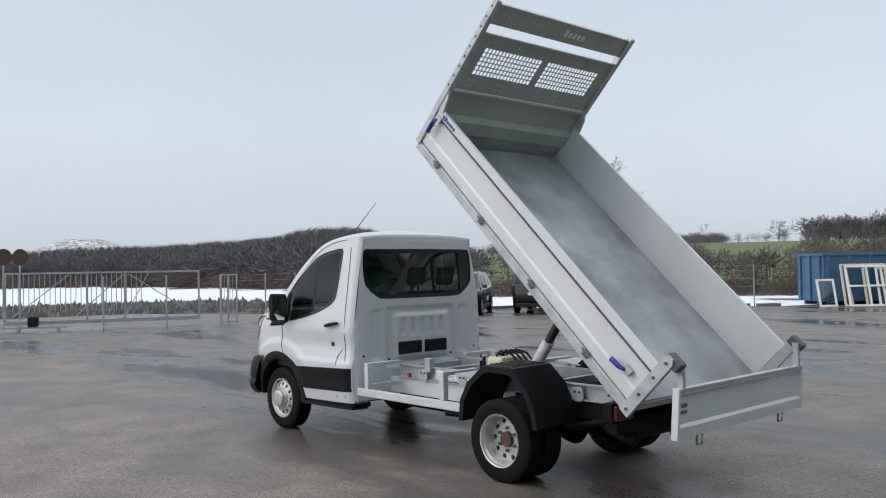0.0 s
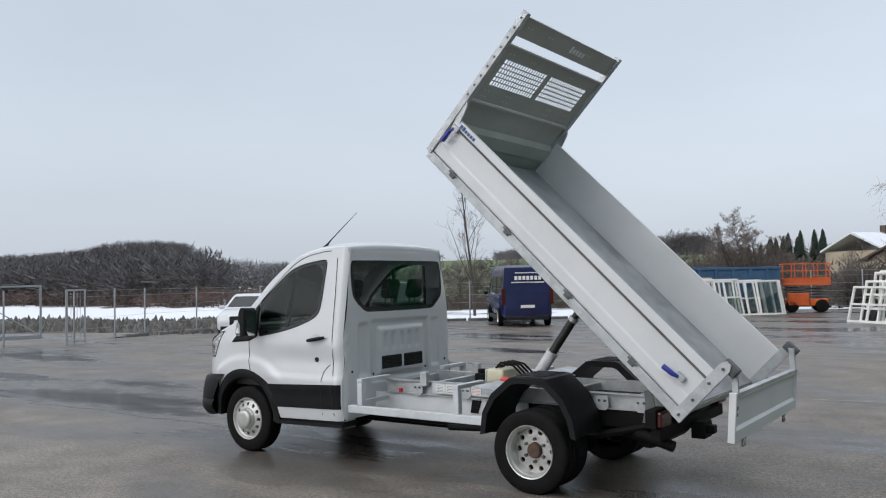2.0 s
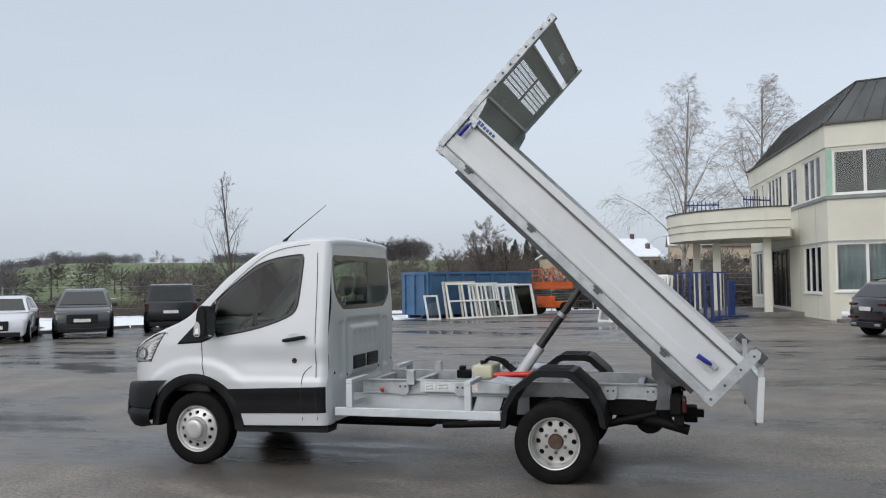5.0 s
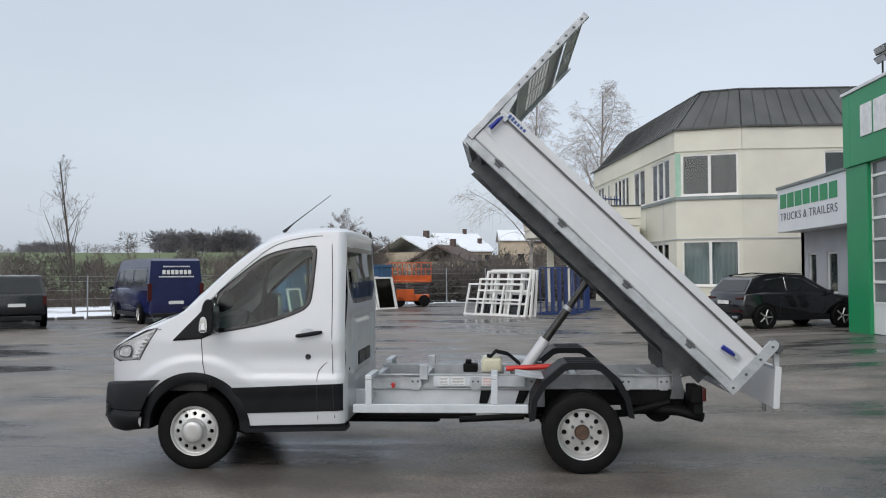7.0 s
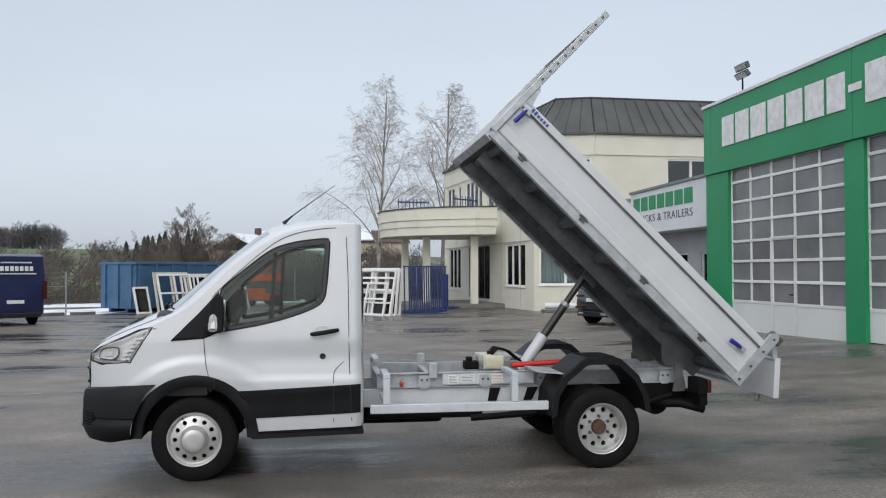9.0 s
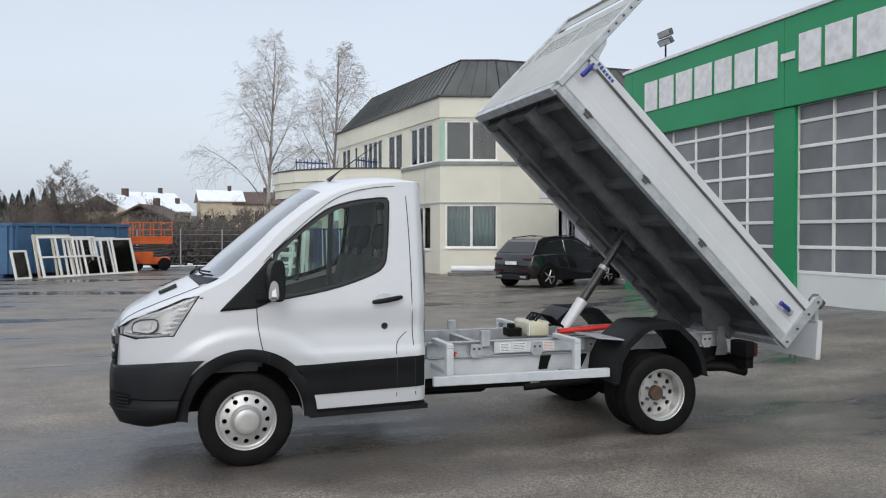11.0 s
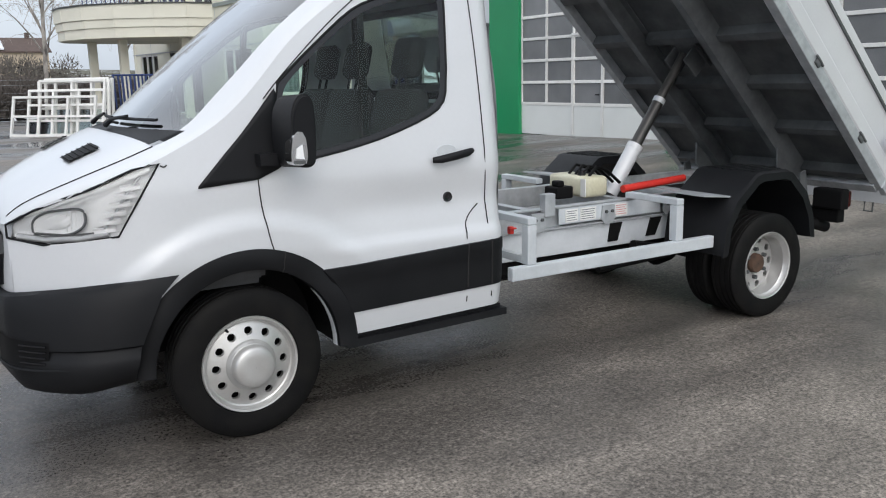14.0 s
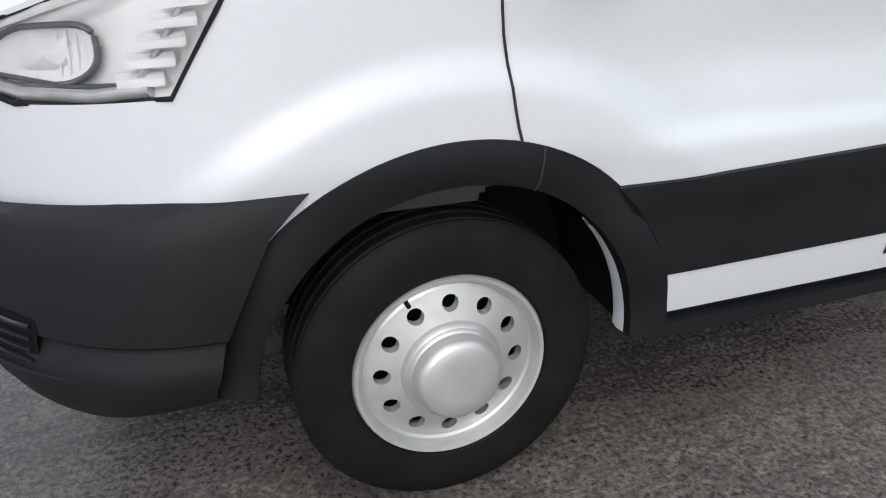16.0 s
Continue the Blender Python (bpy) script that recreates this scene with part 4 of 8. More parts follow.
tube(bm, [(0.70, -0.42, 2.175), (0.745, -0.42, 2.215), (0.80, -0.42, 2.262), (1.165, -0.42, 2.53)], [0.022, 0.012, 0.006, 0.0025], 6)
part("aerial", bm, "gloss_black", truck, "thin black roof aerial")


# ---- wheels ----
def tyre_mesh(width, rad=0.347, rim=0.218):
    bm = bmesh.new()
    h = width / 2
    prof = [(rim, h * 0.80), (rim + 0.015, h * 0.98), (rim + 0.026, h * 1.0), (rim + 0.029, h * 1.025), (rim + 0.036, h * 1.03), (rim + 0.039, h * 1.012), (rad - 0.060, h * 1.035), (rad - 0.057, h * 1.06), (rad - 0.050, h * 1.055), (rad - 0.035, h * 1.0), (rad - 0.010, h * 0.90), (rad, h * 0.80)]
    for k in range(4):
        y = h * (0.62 - 0.41 * k)
        prof += [(rad, y), (rad - 0.009, y - 0.004), (rad - 0.009, y - 0.010), (rad, y - 0.014)]
    prof += [(rad, -h * 0.80), (rad - 0.010, -h * 0.90), (rad - 0.035, -h), (rad - 0.075, -h * 1.04), (rim + 0.015, -h * 0.98), (rim, -h * 0.80)]
    lathe(bm, prof, 64)
    return bm


def disc_with_holes(bm, r0, r1, y0, y1, n, rh, rc, seg=16, m=None):
    """A ring-shaped plate with n round holes of radius rh on a circle rc."""
    for k in range(n):
        a0, a1 = 2 * math.pi * (k - 0.5) / n, 2 * math.pi * (k + 0.5) / n
        ac = 2 * math.pi * k / n
        hole, outer, back = [], [], []
        for i in range(seg):
            t = 2 * math.pi * i / seg
            lx, lt = rc + rh * math.cos(t), rh * math.sin(t) / rc
            def P(r, ang, dy=0.0):
                f = (r - r0) / (r1 - r0)
                return (r * math.cos(ang), y0 + (y1 - y0) * f + dy, r * math.sin(ang))
            hole.append(bm.verts.new(P(lx, ac + lt)))
            back.append(bm.verts.new(P(lx, ac + lt, 0.022)))
            c, s_ = math.cos(t), math.sin(t)
            sc = 1 / max(abs(c), abs(s_))
            rr = rc + (c * sc) * ((r1 - rc) if c > 0 else (rc - r0))
            outer.append(bm.verts.new(P(rr, ac + s_ * sc * (a1 - a0) / 2)))
        for i in range(seg):
            j = (i + 1) % seg
            bm.faces.new((hole[i], outer[i], outer[j], hole[j]))
            bm.faces.new((hole[i], hole[j], back[j], back[i]))


def front_wheel(x, s):
    w = new("front_wheel")
    w.parent = truck
    w["label"] = "silver steel front wheel with a domed centre cap"
    w.location = (x, -s * 0.828, 0.347)
    w.rotation_euler = (0, 0, 0 if s > 0 else math.pi)
    part("tyre", tyre_mesh(0.195), "rubber", w, "worn black tyre", smooth=35)
    bm = bmesh.new()
    lathe(bm, [(0.222, 0.09), (0.226, -0.088), (0.222, -0.096), (0.214, -0.094), (0.208, -0.084), (0.203, -0.070), (0.196, -0.066), (0.189, -0.070)], 64)
    disc_with_holes(bm, 0.118, 0.190, -0.092, -0.070, 12, 0.0190, 0.157)
    lathe(bm, [(0.118, -0.092), (0.114, -0.104), (0.108, -0.110)], 48)
    part("rim", bm, "silver", w, "silver steel rim with round holes", smooth=30)
    bm = bmesh.new()
    lathe(bm, [(0.110, -0.106), (0.106, -0.116), (0.102, -0.119), (0.098, -0.138), (0.093, -0.150), (0.084, -0.156), (0.05, -0.158), (0.001, -0.158)], 48)
    part("centre_cap", bm, "silver", w, "domed silver centre cap", smooth=35)
    bm = bmesh.new()
    lathe(bm, [(0.001, 0.0), (0.20, 0.0)], 32)
    part("brake_disc", bm, "under", w)
    bm = bmesh.new()
    tube(bm, [(-0.10, -0.062, 0.175), (-0.098, -0.095, 0.172)], 0.006, 6)
    part("valve", bm, "rubber", w)
    return w


def rear_wheel(x, s):
    w = new("rear_wheel")
    w.parent = truck
    w["label"] = "silver twin rear wheel with a deep dished rim and rusty hub"
    w.location = (x, -s * 0.888, 0.347)
    w.rotation_euler = (0, 0, 0 if s > 0 else math.pi)
    part("tyre", tyre_mesh(0.195), "rubber", w, smooth=35)
    inner = part("tyre", tyre_mesh(0.195), "rubber", w, smooth=35)
    inner.location = (0, 0.225, 0)
    bm = bmesh.new()
    lathe(bm, [(0.222, 0.09), (0.226, -0.088), (0.222, -0.096), (0.213, -0.092), (0.208, -0.070), (0.197, -0.058), (0.193, -0.02), (0.190, 0.03)], 64)
    disc_with_holes(bm, 0.118, 0.190, 0.022, 0.030, 10, 0.0225, 0.156)
    lathe(bm, [(0.118, 0.022), (0.068, 0.020), (0.066, 0.03)], 48)
    part("rim", bm, "silver", w, "deep dished silver rim", smooth=30)
    bm = bmesh.new()
    lathe(bm, [(0.066, 0.03), (0.064, -0.005), (0.058, -0.015), (0.001, -0.016)], 32)
    part("hub", bm, "rust", w, "rusty wheel hub", smooth=35)
    for k in range(6):
        a = 2 * math.pi * (k + 0.5) / 6
        bm = bmesh.new()
        tube(bm, [(0.095 * math.cos(a), 0.03, 0.095 * math.sin(a)), (0.095 * math.cos(a), -0.005, 0.095 * math.sin(a))], 0.014, 6)
        part("wheel_nut", bm, "galv_dark", w)
    bm = bmesh.new()
    lathe(bm, [(0.001, 0.05), (0.20, 0.05)], 32)
    part("brake_disc", bm, "under", w)
    return w


for s in (1, -1):
    front_wheel(0.0, s)
    rear_wheel(3.504, s)

# ---- chassis ----
for s in (1, -1):
    bm = boxes([(1.36, 3.20, *sorted((-s * 0.44, -s * 0.40)), 0.50, 0.665)], 0.006)
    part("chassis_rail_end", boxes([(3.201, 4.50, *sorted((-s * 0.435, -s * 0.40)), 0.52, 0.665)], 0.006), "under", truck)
    part("chassis_rail", bm, "frame_white", truck, "white chassis rail")
    bm = bmesh.new()
    y0, y1 = sorted((-s * 0.47, -s * 0.405))
    box(bm, 1.55, 4.47, y0, y1, 0.672, 0.68)
    box(bm, 1.55, 4.47, y0 + (0.0 if s < 0 else 0.045), y1 - (0.045 if s < 0 else 0.0), 0.68, 0.80)
    box(bm, 1.55, 4.47, y0, y1, 0.80, 0.808)
    part("subframe_rail", bm, "galv", truck, "galvanised tipper subframe rail")
    for x in (1.98, 2.55, 3.10, 3.95, 4.30):
        yy = -s * 0.478
        bm = bmesh.new()
        prism(bm, [(x - 0.05, 0.785), (x + 0.05, 0.785), (x + 0.06, 0.70), (x + 0.03, 0.665), (x - 0.03, 0.665), (x - 0.06, 0.70)], yy - 0.006, yy + 0.006)
        br = part("bracket", bm, "galv", truck)
        for dx in (-0.025, 0.025):
            bm = bmesh.new()
            tube(bm, [(x + dx, yy - s * 0.004, 0.745), (x + dx, yy - s * 0.018, 0.745)], 0.011, 6)
            part("bolt", bm, "galv_dark", br)
    # outrigger frame beside the chassis
    bm = boxes([(1.46, 3.03, min(-s * 0.93, -s * 0.88), max(-s * 0.93, -s * 0.88), 0.520, 0.595)], 0.006)
    fr = part("side_guard", bm, "tray", truck, "grey zinc side guard bar")
    for x in (1.60, 2.73):
        yo = sorted((-s * 0.92, -s * 0.86))
        part("guard_post", boxes([(x - 0.03, x + 0.03, *yo, 0.596, 0.815)], 0.005), "tray", fr)
        yo = sorted((-s * 0.92, -s * 0.47))
        part("guard_arm", boxes([(x - 0.03, x + 0.03, *yo, 0.817, 0.855)], 0.005), "tray", fr)
    part("guard_brace", boxes([(1.57, 1.60, *sorted((-s * 0.86, -s * 0.47)), 0.60, 0.64)]), "tray", fr)
    # support posts and stickers on the subframe
    part("stop_post", boxes([(2.02, 2.10, *sorted((-s * 0.50, -s * 0.44)), 0.76, 0.90)], 0.006), "galv", truck)
    if s > 0:
        for x0, x1, mat_ in ((2.20, 2.30, "ink"), (2.32, 2.45, "ink"), (2.50, 2.60, "ink"), (2.61, 2.72, "pinkink")):
            st = part("label_plate", boxes([(x0, x1, -0.4745, -0.4705, 0.705, 0.785)]), "sticker", truck, "white printed label")
            for k in range(5):
                part("print_line", boxes([(x0 + 0.008, x1 - 0.012 - 0.01 * (k % 2), -0.476, -0.4746, 0.715 + 0.014 * k, 0.719 + 0.014 * k)]), mat_, st)
        part("plate_board", boxes([(2.15, 3.02, -0.4700, -0.462, 0.695, 0.795)], 0.002), "tray", truck)
        bm = boxes([(1.755, 1.785, -0.50, -0.47, 0.685, 0.73), (1.745, 1.795, -0.515, -0.50, 0.715, 0.725)], 0.004)
        part("valve_tap", bm, "red", truck, "small red tap")
        bm = bmesh.new()
        prism(bm, [(2.58, 0.535), (2.66, 0.535), (2.70, 0.655), (2.60, 0.655)], -0.452, -0.441)
        part("spring_hanger", bm, "under", truck)
        bm = bmesh.new()
        prism(bm, [(2.92, 0.535), (3.00, 0.535), (3.06, 0.655), (2.96, 0.655)], -0.452, -0.441)
        part("spring_hanger", bm, "under", truck)
for x in (1.58, 2.05, 2.85, 3.5, 4.2, 4.44):
    part("cross_member", boxes([(x - 0.03, x + 0.03, -0.40, 0.40, 0.66, 0.78)], 0.004), "galv", truck)
# added near-black fill that stands in for the shade between the rails
part("rail_gap_shade", boxes([(2.90, 4.40, -0.39, 0.39, 0.700, 0.710)]), "under", truck)
part("gearbox", boxes([(0.9, 2.2, -0.18, 0.18, 0.30, 0.55)], 0.05), "under", truck)
part("fuel_tank", boxes([(1.45, 2.55, -0.38, 0.30, 0.37, 0.53)], 0.04), "under", truck, "black underfloor tank")
bm = bmesh.new()
tube(bm, [(2.2, 0.02, 0.42), (3.5, 0.02, 0.38)], 0.045, 10)
part("drive_shaft", bm, "under", truck)
bm = bmesh.new()
tube(bm, [(3.504, -0.75, 0.347), (3.504, -0.15, 0.347), (3.504, 0.15, 0.347), (3.504, 0.75, 0.347)], [0.07, 0.06, 0.06, 0.07], 12)
lathe(bm, [(0.001, -0.13), (0.12, -0.1), (0.17, 0), (0.12, 0.1), (0.001, 0.13)], 20, Matrix.Translation((0, 0, 0)))
for v in bm.verts:
    if v.co.x < 1:
        v.co.x += 3.504
        v.co.z += 0.347
part("rear_axle", bm, "under", truck, smooth=50)
for y in (-0.50, 0.50):
    bm = bmesh.new()
    tube(bm, [(2.75, y, 0.50), (3.1, y, 0.43), (3.504, y, 0.42), (3.95, y, 0.46), (4.35, y, 0.56)], 0.035, 8)
    part("leaf_spring", bm, "under", truck)
bm = bmesh.new()
tube(bm, [(2.4, -0.55, 0.40), (3.0, -0.60, 0.44)], 0.03, 8)
part("exhaust_pipe", bm, "under", truck, smooth=50)
bm = bmesh.new()
tube(bm, [(4.0, -0.2, 0.45), (4.4, -0.62, 0.50), (4.62, -0.62, 0.44)], 0.045, 10)
part("tail_pipe", bm, "under", truck, smooth=50)
bm = bmesh.new()
tube(bm, [(4.28, -0.30, 0.47), (4.28, 0.42, 0.47)], 0.13, 18)
part("air_reservoir", bm, "under", truck, smooth=50)
# rear underrun bar with lamps, coupling, hydraulic stand
part("underrun_bar", boxes([(4.50, 4.58, -0.80, 0.80, 0.50, 0.60)], 0.008), "under", truck, "black rear underrun bar")
for s in (1, -1):
    lo, hi = sorted((-s * 0.84, -s * 0.60))
    lampbox = part("tail_lamp", boxes([(4.565, 4.605, lo + 0.008, hi - 0.008, 0.615, 0.735)], 0.012), "red_lens", truck, "red rear lamp cluster")
    part("lamp_housing", boxes([(4.47, 4.563, lo, hi, 0.60, 0.75)], 0.012), "under", lampbox)
    bm = bmesh.new()
    prism(bm, [(4.36, 0.86), (4.42, 0.88), (4.47, 0.66), (4.46, 0.60), (4.34, 0.60), (4.37, 0.74)], -s * 0.56 - 0.006, -s * 0.56 + 0.006)
    part("rear_bracket", bm, "galv_mid", truck, "galvanised rear bracket")
    part("hanger_plate", boxes([(4.10, 4.48, *sorted((-s * 0.462, -s * 0.45)), 0.50, 0.66)]), "under", truck)
bm = boxes([(4.58, 4.70, -0.10, 0.10, 0.42, 0.56), (4.68, 4.76, -0.045, 0.045, 0.46, 0.53)], 0.01)
part("tow_coupling", bm, "under", truck, "black tow coupling")
# oil tank with hoses, red prop bar
bm = boxes([(2.60, 2.80, -0.20, 0.20, 0.79, 0.93)], 0.025)
tk = part("oil_tank", bm, "tank", truck, "yellowed plastic hydraulic oil tank", smooth=50)
bm = bmesh.new()
tube(bm, [(2.68, -0.06, 0.93), (2.68, -0.06, 0.965)], 0.03, 12)
part("tank_cap", bm, "gloss_black", tk)
part("level_strip", boxes([(2.595, 2.602, -0.20, -0.15, 0.80, 0.92)]), "sticker", tk)
for k in range(4):
    bm = bmesh.new()
    y = -0.14 + 0.07 * k
    tube(bm, [(2.68, y, 0.93), (2.74, y, 0.99), (2.86, y + 0.03, 0.96), (2.98, y + 0.02, 0.86)], 0.011, 6)
    part("hose", bm, "under", truck, smooth=60)
bm = boxes([(2.42, 2.56, -0.12, 0.02, 0.79, 0.87), (2.44, 2.50, -0.10, -0.03, 0.87, 0.91)], 0.01)
part("pump_motor", bm, "under", truck)
bm = bmesh.new()
tube(bm, [(2.84, -0.30, 0.845), (3.42, -0.30, 0.875)], 0.026, 10)
part("prop_bar", bm, "red", truck, "red safety prop bar", smooth=60)
# lifting ram
base, mid, tip = Vector((2.99, 0, 0.76)), Vector((3.20, 0, 1.07)), Vector((3.70, 0, 1.74))
d = (tip - base).normalized()
bm = bmesh.new()
tube(bm, [base, base + d * 0.40], 0.056, 20)
ram = part("lifting_ram", bm, "alu", truck, "telescopic hydraulic lifting ram", smooth=50)
for a, b, r, m_ in ((0.40, 0.80, 0.042, "ram_steel"), (0.80, (tip - base).length, 0.033, "ram_steel"), (0.385, 0.42, 0.06, "alu"), (0.78, 0.82, 0.046, "galv")):
    bm = bmesh.new()
    tube(bm, [base + d * a, base + d * b], r, 18)
    part("ram_stage", bm, m_, ram, smooth=50)
# rear mudguards
for s in (1, -1):
    bm = bmesh.new()
    pts = [(3.035, 0.47), (3.06, 0.66), (3.15, 0.82), (3.33, 0.962), (3.38, 0.975), (3.63, 0.975), (3.68, 0.962), (3.84, 0.82), (3.92, 0.66), (3.95, 0.50)]
    inn = [(3.085, 0.47), (3.11, 0.64), (3.19, 0.77), (3.35, 0.90), (3.40, 0.915), (3.61, 0.915), (3.66, 0.90), (3.80, 0.77), (3.87, 0.64), (3.90, 0.50)]
    y_out, y_in = -s * 1.0, -s * 0.50
    A = [bm.verts.new((x, y_out + s * 0.02, z)) for x, z in pts]
    A2 = [bm.verts.new((x, y_out, z - 0.012)) for x, z in pts]
    B = [bm.verts.new((x, y_out, z)) for x, z in inn]
    B2 = [bm.verts.new((x, y_out + s * 0.03, z - 0.004)) for x, z in inn]
    C = [bm.verts.new((x, y_in, z)) for x, z in pts]
    D = [bm.verts.new((x, y_in, z)) for x, z in inn]
    for i in range(len(pts) - 1):
        for p, q in ((C, A), (A, A2), (A2, B), (B, B2), (D, C), (B2, D)):
            bm.faces.new((p[i], p[i + 1], q[i + 1], q[i]))
    mg = part("mudguard", bm, "black", truck, "black plastic rear mudguard", smooth=25)
    for k in range(7):
        part("ridge", boxes([(3.37 + 0.012 * 0, 3.64, *sorted((-s * (0.55 + 0.06 * k), -s * (0.57 + 0.06 * k))), 0.974, 0.981)]), "black", mg)
    bm = bmesh.new()
    prism(bm, [(2.92, 0.86), (3.22, 0.83), (3.22, 0.82), (2.92, 0.85)], *sorted((-s * 0.47, -s * 0.93)))
    part("mudguard_bracket", bm, "galv", mg)

# ---- tipping bed, built flat and raised about its foremost lower corner ----
TILT_BED = 44.2
bed = new("tipping_bed")
bed.parent = truck
bed["label"] = "raised grey tipping bed with drop sides and open tailgate"
bed.location, bed.rotation_euler = (2.55, 0, 2.998), (0, radians(TILT_BED), 0)
L, HW, SH = 3.14, 0.968, 0.385
def bedpart(name, bm, m_, label="", smooth=0):
    return part(name, bm, m_, bed, label, smooth)
bedpart("bed_floor", boxes([(0.03, L + 0.02, -HW + 0.03, HW - 0.03, -0.012, 0.0)]), "floor_steel", "scuffed wet steel bed floor")
for s in (1, -1):
    # hollow drop side with swages
    prof = [(0.0, 0.0), (0.022, 0.0), (0.030, 0.012), (0.030, 0.095), (0.018, 0.115), (0.018, 0.290), (0.026, 0.305), (0.034, 0.320), (0.034, SH), (0.0, SH), (-0.004, 0.30), (-0.004, 0.05)]
    bm = bmesh.new()
    prism(bm, [(s * -(HW - 0.03 + a), b) for a, b in prof], 0.035, L - 0.01, axis="x")
    bedpart("drop_side", bm, "alu", "light grey aluminium drop side")
    # dark strip laid on the board stands in for shade in its groove
    bm = bmesh.new()
    prism(bm, [(s * -(HW + 0.0065), 0.300), (s * -(HW + 0.0065), 0.318), (s * -(HW - 0.012), 0.318), (s * -(HW - 0.012), 0.300)], 0.04, L - 0.012, axis="x")
    bedpart("side_groove", bm, "galv_dark")
    lo, hi = sorted((-s * (HW + 0.004), -s * (HW - 0.07)))
    bedpart("side_rail", boxes([(0.0, L, lo, hi, -0.085, -0.006)], 0.006), "galv", "galvanised edge rail under the drop side")
    for x in (0.35, 1.12, 1.9, 2.65):
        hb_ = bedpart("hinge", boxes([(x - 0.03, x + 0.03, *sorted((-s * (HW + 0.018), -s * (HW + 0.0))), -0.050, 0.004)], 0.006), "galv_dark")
        bm = bmesh.new()
        tube(bm, [(x - 0.05, -s * (HW + 0.016), -0.012), (x + 0.05, -s * (HW + 0.016), -0.012)], 0.009, 8)
        part("hinge_pin", bm, "galv_dark", hb_)
    # blue levers at both ends
    for x, dx, dz in ((0.09, -0.01, -0.15), (2.98, -0.13, -0.02)):
        bm = bmesh.new()
        p = Vector((x, -s * (HW + 0.035), 0.30 if x < 1 else 0.17))
        tube(bm, [p, p + Vector((dx * 0.3, -s * 0.02, dz * 0.3)), p + Vector((dx, -s * 0.015, dz))], [0.012, 0.020, 0.022], 8)
        lv = bedpart("drop_side_lever", bm, "blue_lever", "blue plastic-gripped locking lever", 60)
        part("lever_pivot", boxes([(p.x - 0.03, p.x + 0.05, *sorted((p.y, p.y + s * 0.04)), p.z - 0.02, p.z + 0.03)], 0.006), "galv", lv)
    # headboard posts
    lo, hi = sorted((-s * (HW + 0.02), -s * (HW - 0.035)))
    po = bedpart("headboard_post", boxes([(-0.035, 0.030, lo, hi, -0.03, 1.475)], 0.006), "galv", "galvanised headboard post")
    for k in range(9):
        bm = boxes([(-0.012, 0.008, *sorted((-s * (HW + 0.0202), -s * (HW + 0.0215))), 0.60 + 0.10 * k, 0.622 + 0.10 * k)])
        part("slot", bm, "galv_dark", po)
    bm = bmesh.new()
    prism(bm, [(0.03, 0.36), (0.10, 0.36), (0.06, 0.52), (0.03, 0.56)], *sorted((-s * (HW - 0.01), -s * (HW + 0.012))))
    bedpart("post_gusset", bm, "galv")
    # tail post arms
    bm = bmesh.new()
    prism(bm, [(3.125, -0.085), (3.215, -0.085), (3.215, 0.47), (3.19, 0.51), (3.145, 0.51), (3.125, 0.47)], *sorted((-s * (HW + 0.015), -s * (HW - 0.03))))
    arm = bedpart("tail_post", bm, "galv", "galvanised tail post")
    for z in (-0.04, 0.12, 0.30, 0.45):
        bm = bmesh.new()
        tube(bm, [(3.17, -s * (HW + 0.014), z), (3.17, -s * (HW + 0.028), z)], 0.012, 8)
        part("bolt", bm, "galv_dark", arm)
    bm = boxes([(3.13, 3.26, *sorted((-s * (HW + 0.0), -s * (HW - 0.08))), 0.44, 0.52)], 0.01)
    part("tailgate_pivot", bm, "galv_dark", arm)
# headboard: folded lower sheet, mesh panel, top panel
bm = bmesh.new()
prism(bm, [(-0.03, -0.02), (0.0, -0.02), (0.01, 0.10), (0.05, 0.15), (0.05, 0.28), (0.01, 0.33), (0.0, 0.55), (0.03, 0.56), (0.03, 0.575), (-0.03, 0.575)], -HW + 0.036, HW - 0.036)
hb_ = bedpart("headboard", bm, "head_grey", "grey sheet-steel headboard with two mesh windows")
def panel_with_mesh():
    bm = bmesh.new()
    z0, z1 = 0.58, 1.165
    rows_ = []
    wins = ((-0.80, -0.045), (0.045, 0.80))
    mz0, mz1 = 0.76, 1.03
    yb = [-HW + 0.036, wins[0][0], wins[0][1], wins[1][0], wins[1][1], HW - 0.036]
    rows_ += [(-0.006, 0.0, yb[0], yb[5], z0, mz0), (-0.006, 0.0, yb[0], yb[5], mz1, z1)]
    rows_ += [(-0.006, 0.0, yb[0], yb[1], mz0, mz1), (-0.006, 0.0, yb[2], yb[3], mz0, mz1), (-0.006, 0.0, yb[4], yb[5], mz0, mz1)]
    for a, b in wins:
        n = 17
        for k in range(1, n):
            y = a + (b - a) * k / n
            rows_.append((-0.005, -0.001, y - 0.0055, y + 0.0055, mz0, mz1))
        for k in range(1, 6):
            z = mz0 + (mz1 - mz0) * k / 6
            rows_.append((-0.0055, -0.0005, a, b, z - 0.0055, z + 0.0055))
    for r in rows_:
        box(bm, *r)
    return bm
part("mesh_panel", panel_with_mesh(), "head_grey", hb_, "grey panel with two square-mesh windows")
part("panel_flange", boxes([(-0.005, 0.022, -HW + 0.04, HW - 0.04, 1.166, 1.18), (-0.005, 0.025, -HW + 0.04, HW - 0.04, 0.577, 0.592)]), "alu", hb_)
part("top_panel", boxes([(-0.006, 0.0, -HW + 0.036, HW - 0.036, 1.255, 1.425), (-0.03, 0.004, -HW + 0.036, HW - 0.036, 1.426, 1.445)]), "head_grey", hb_)
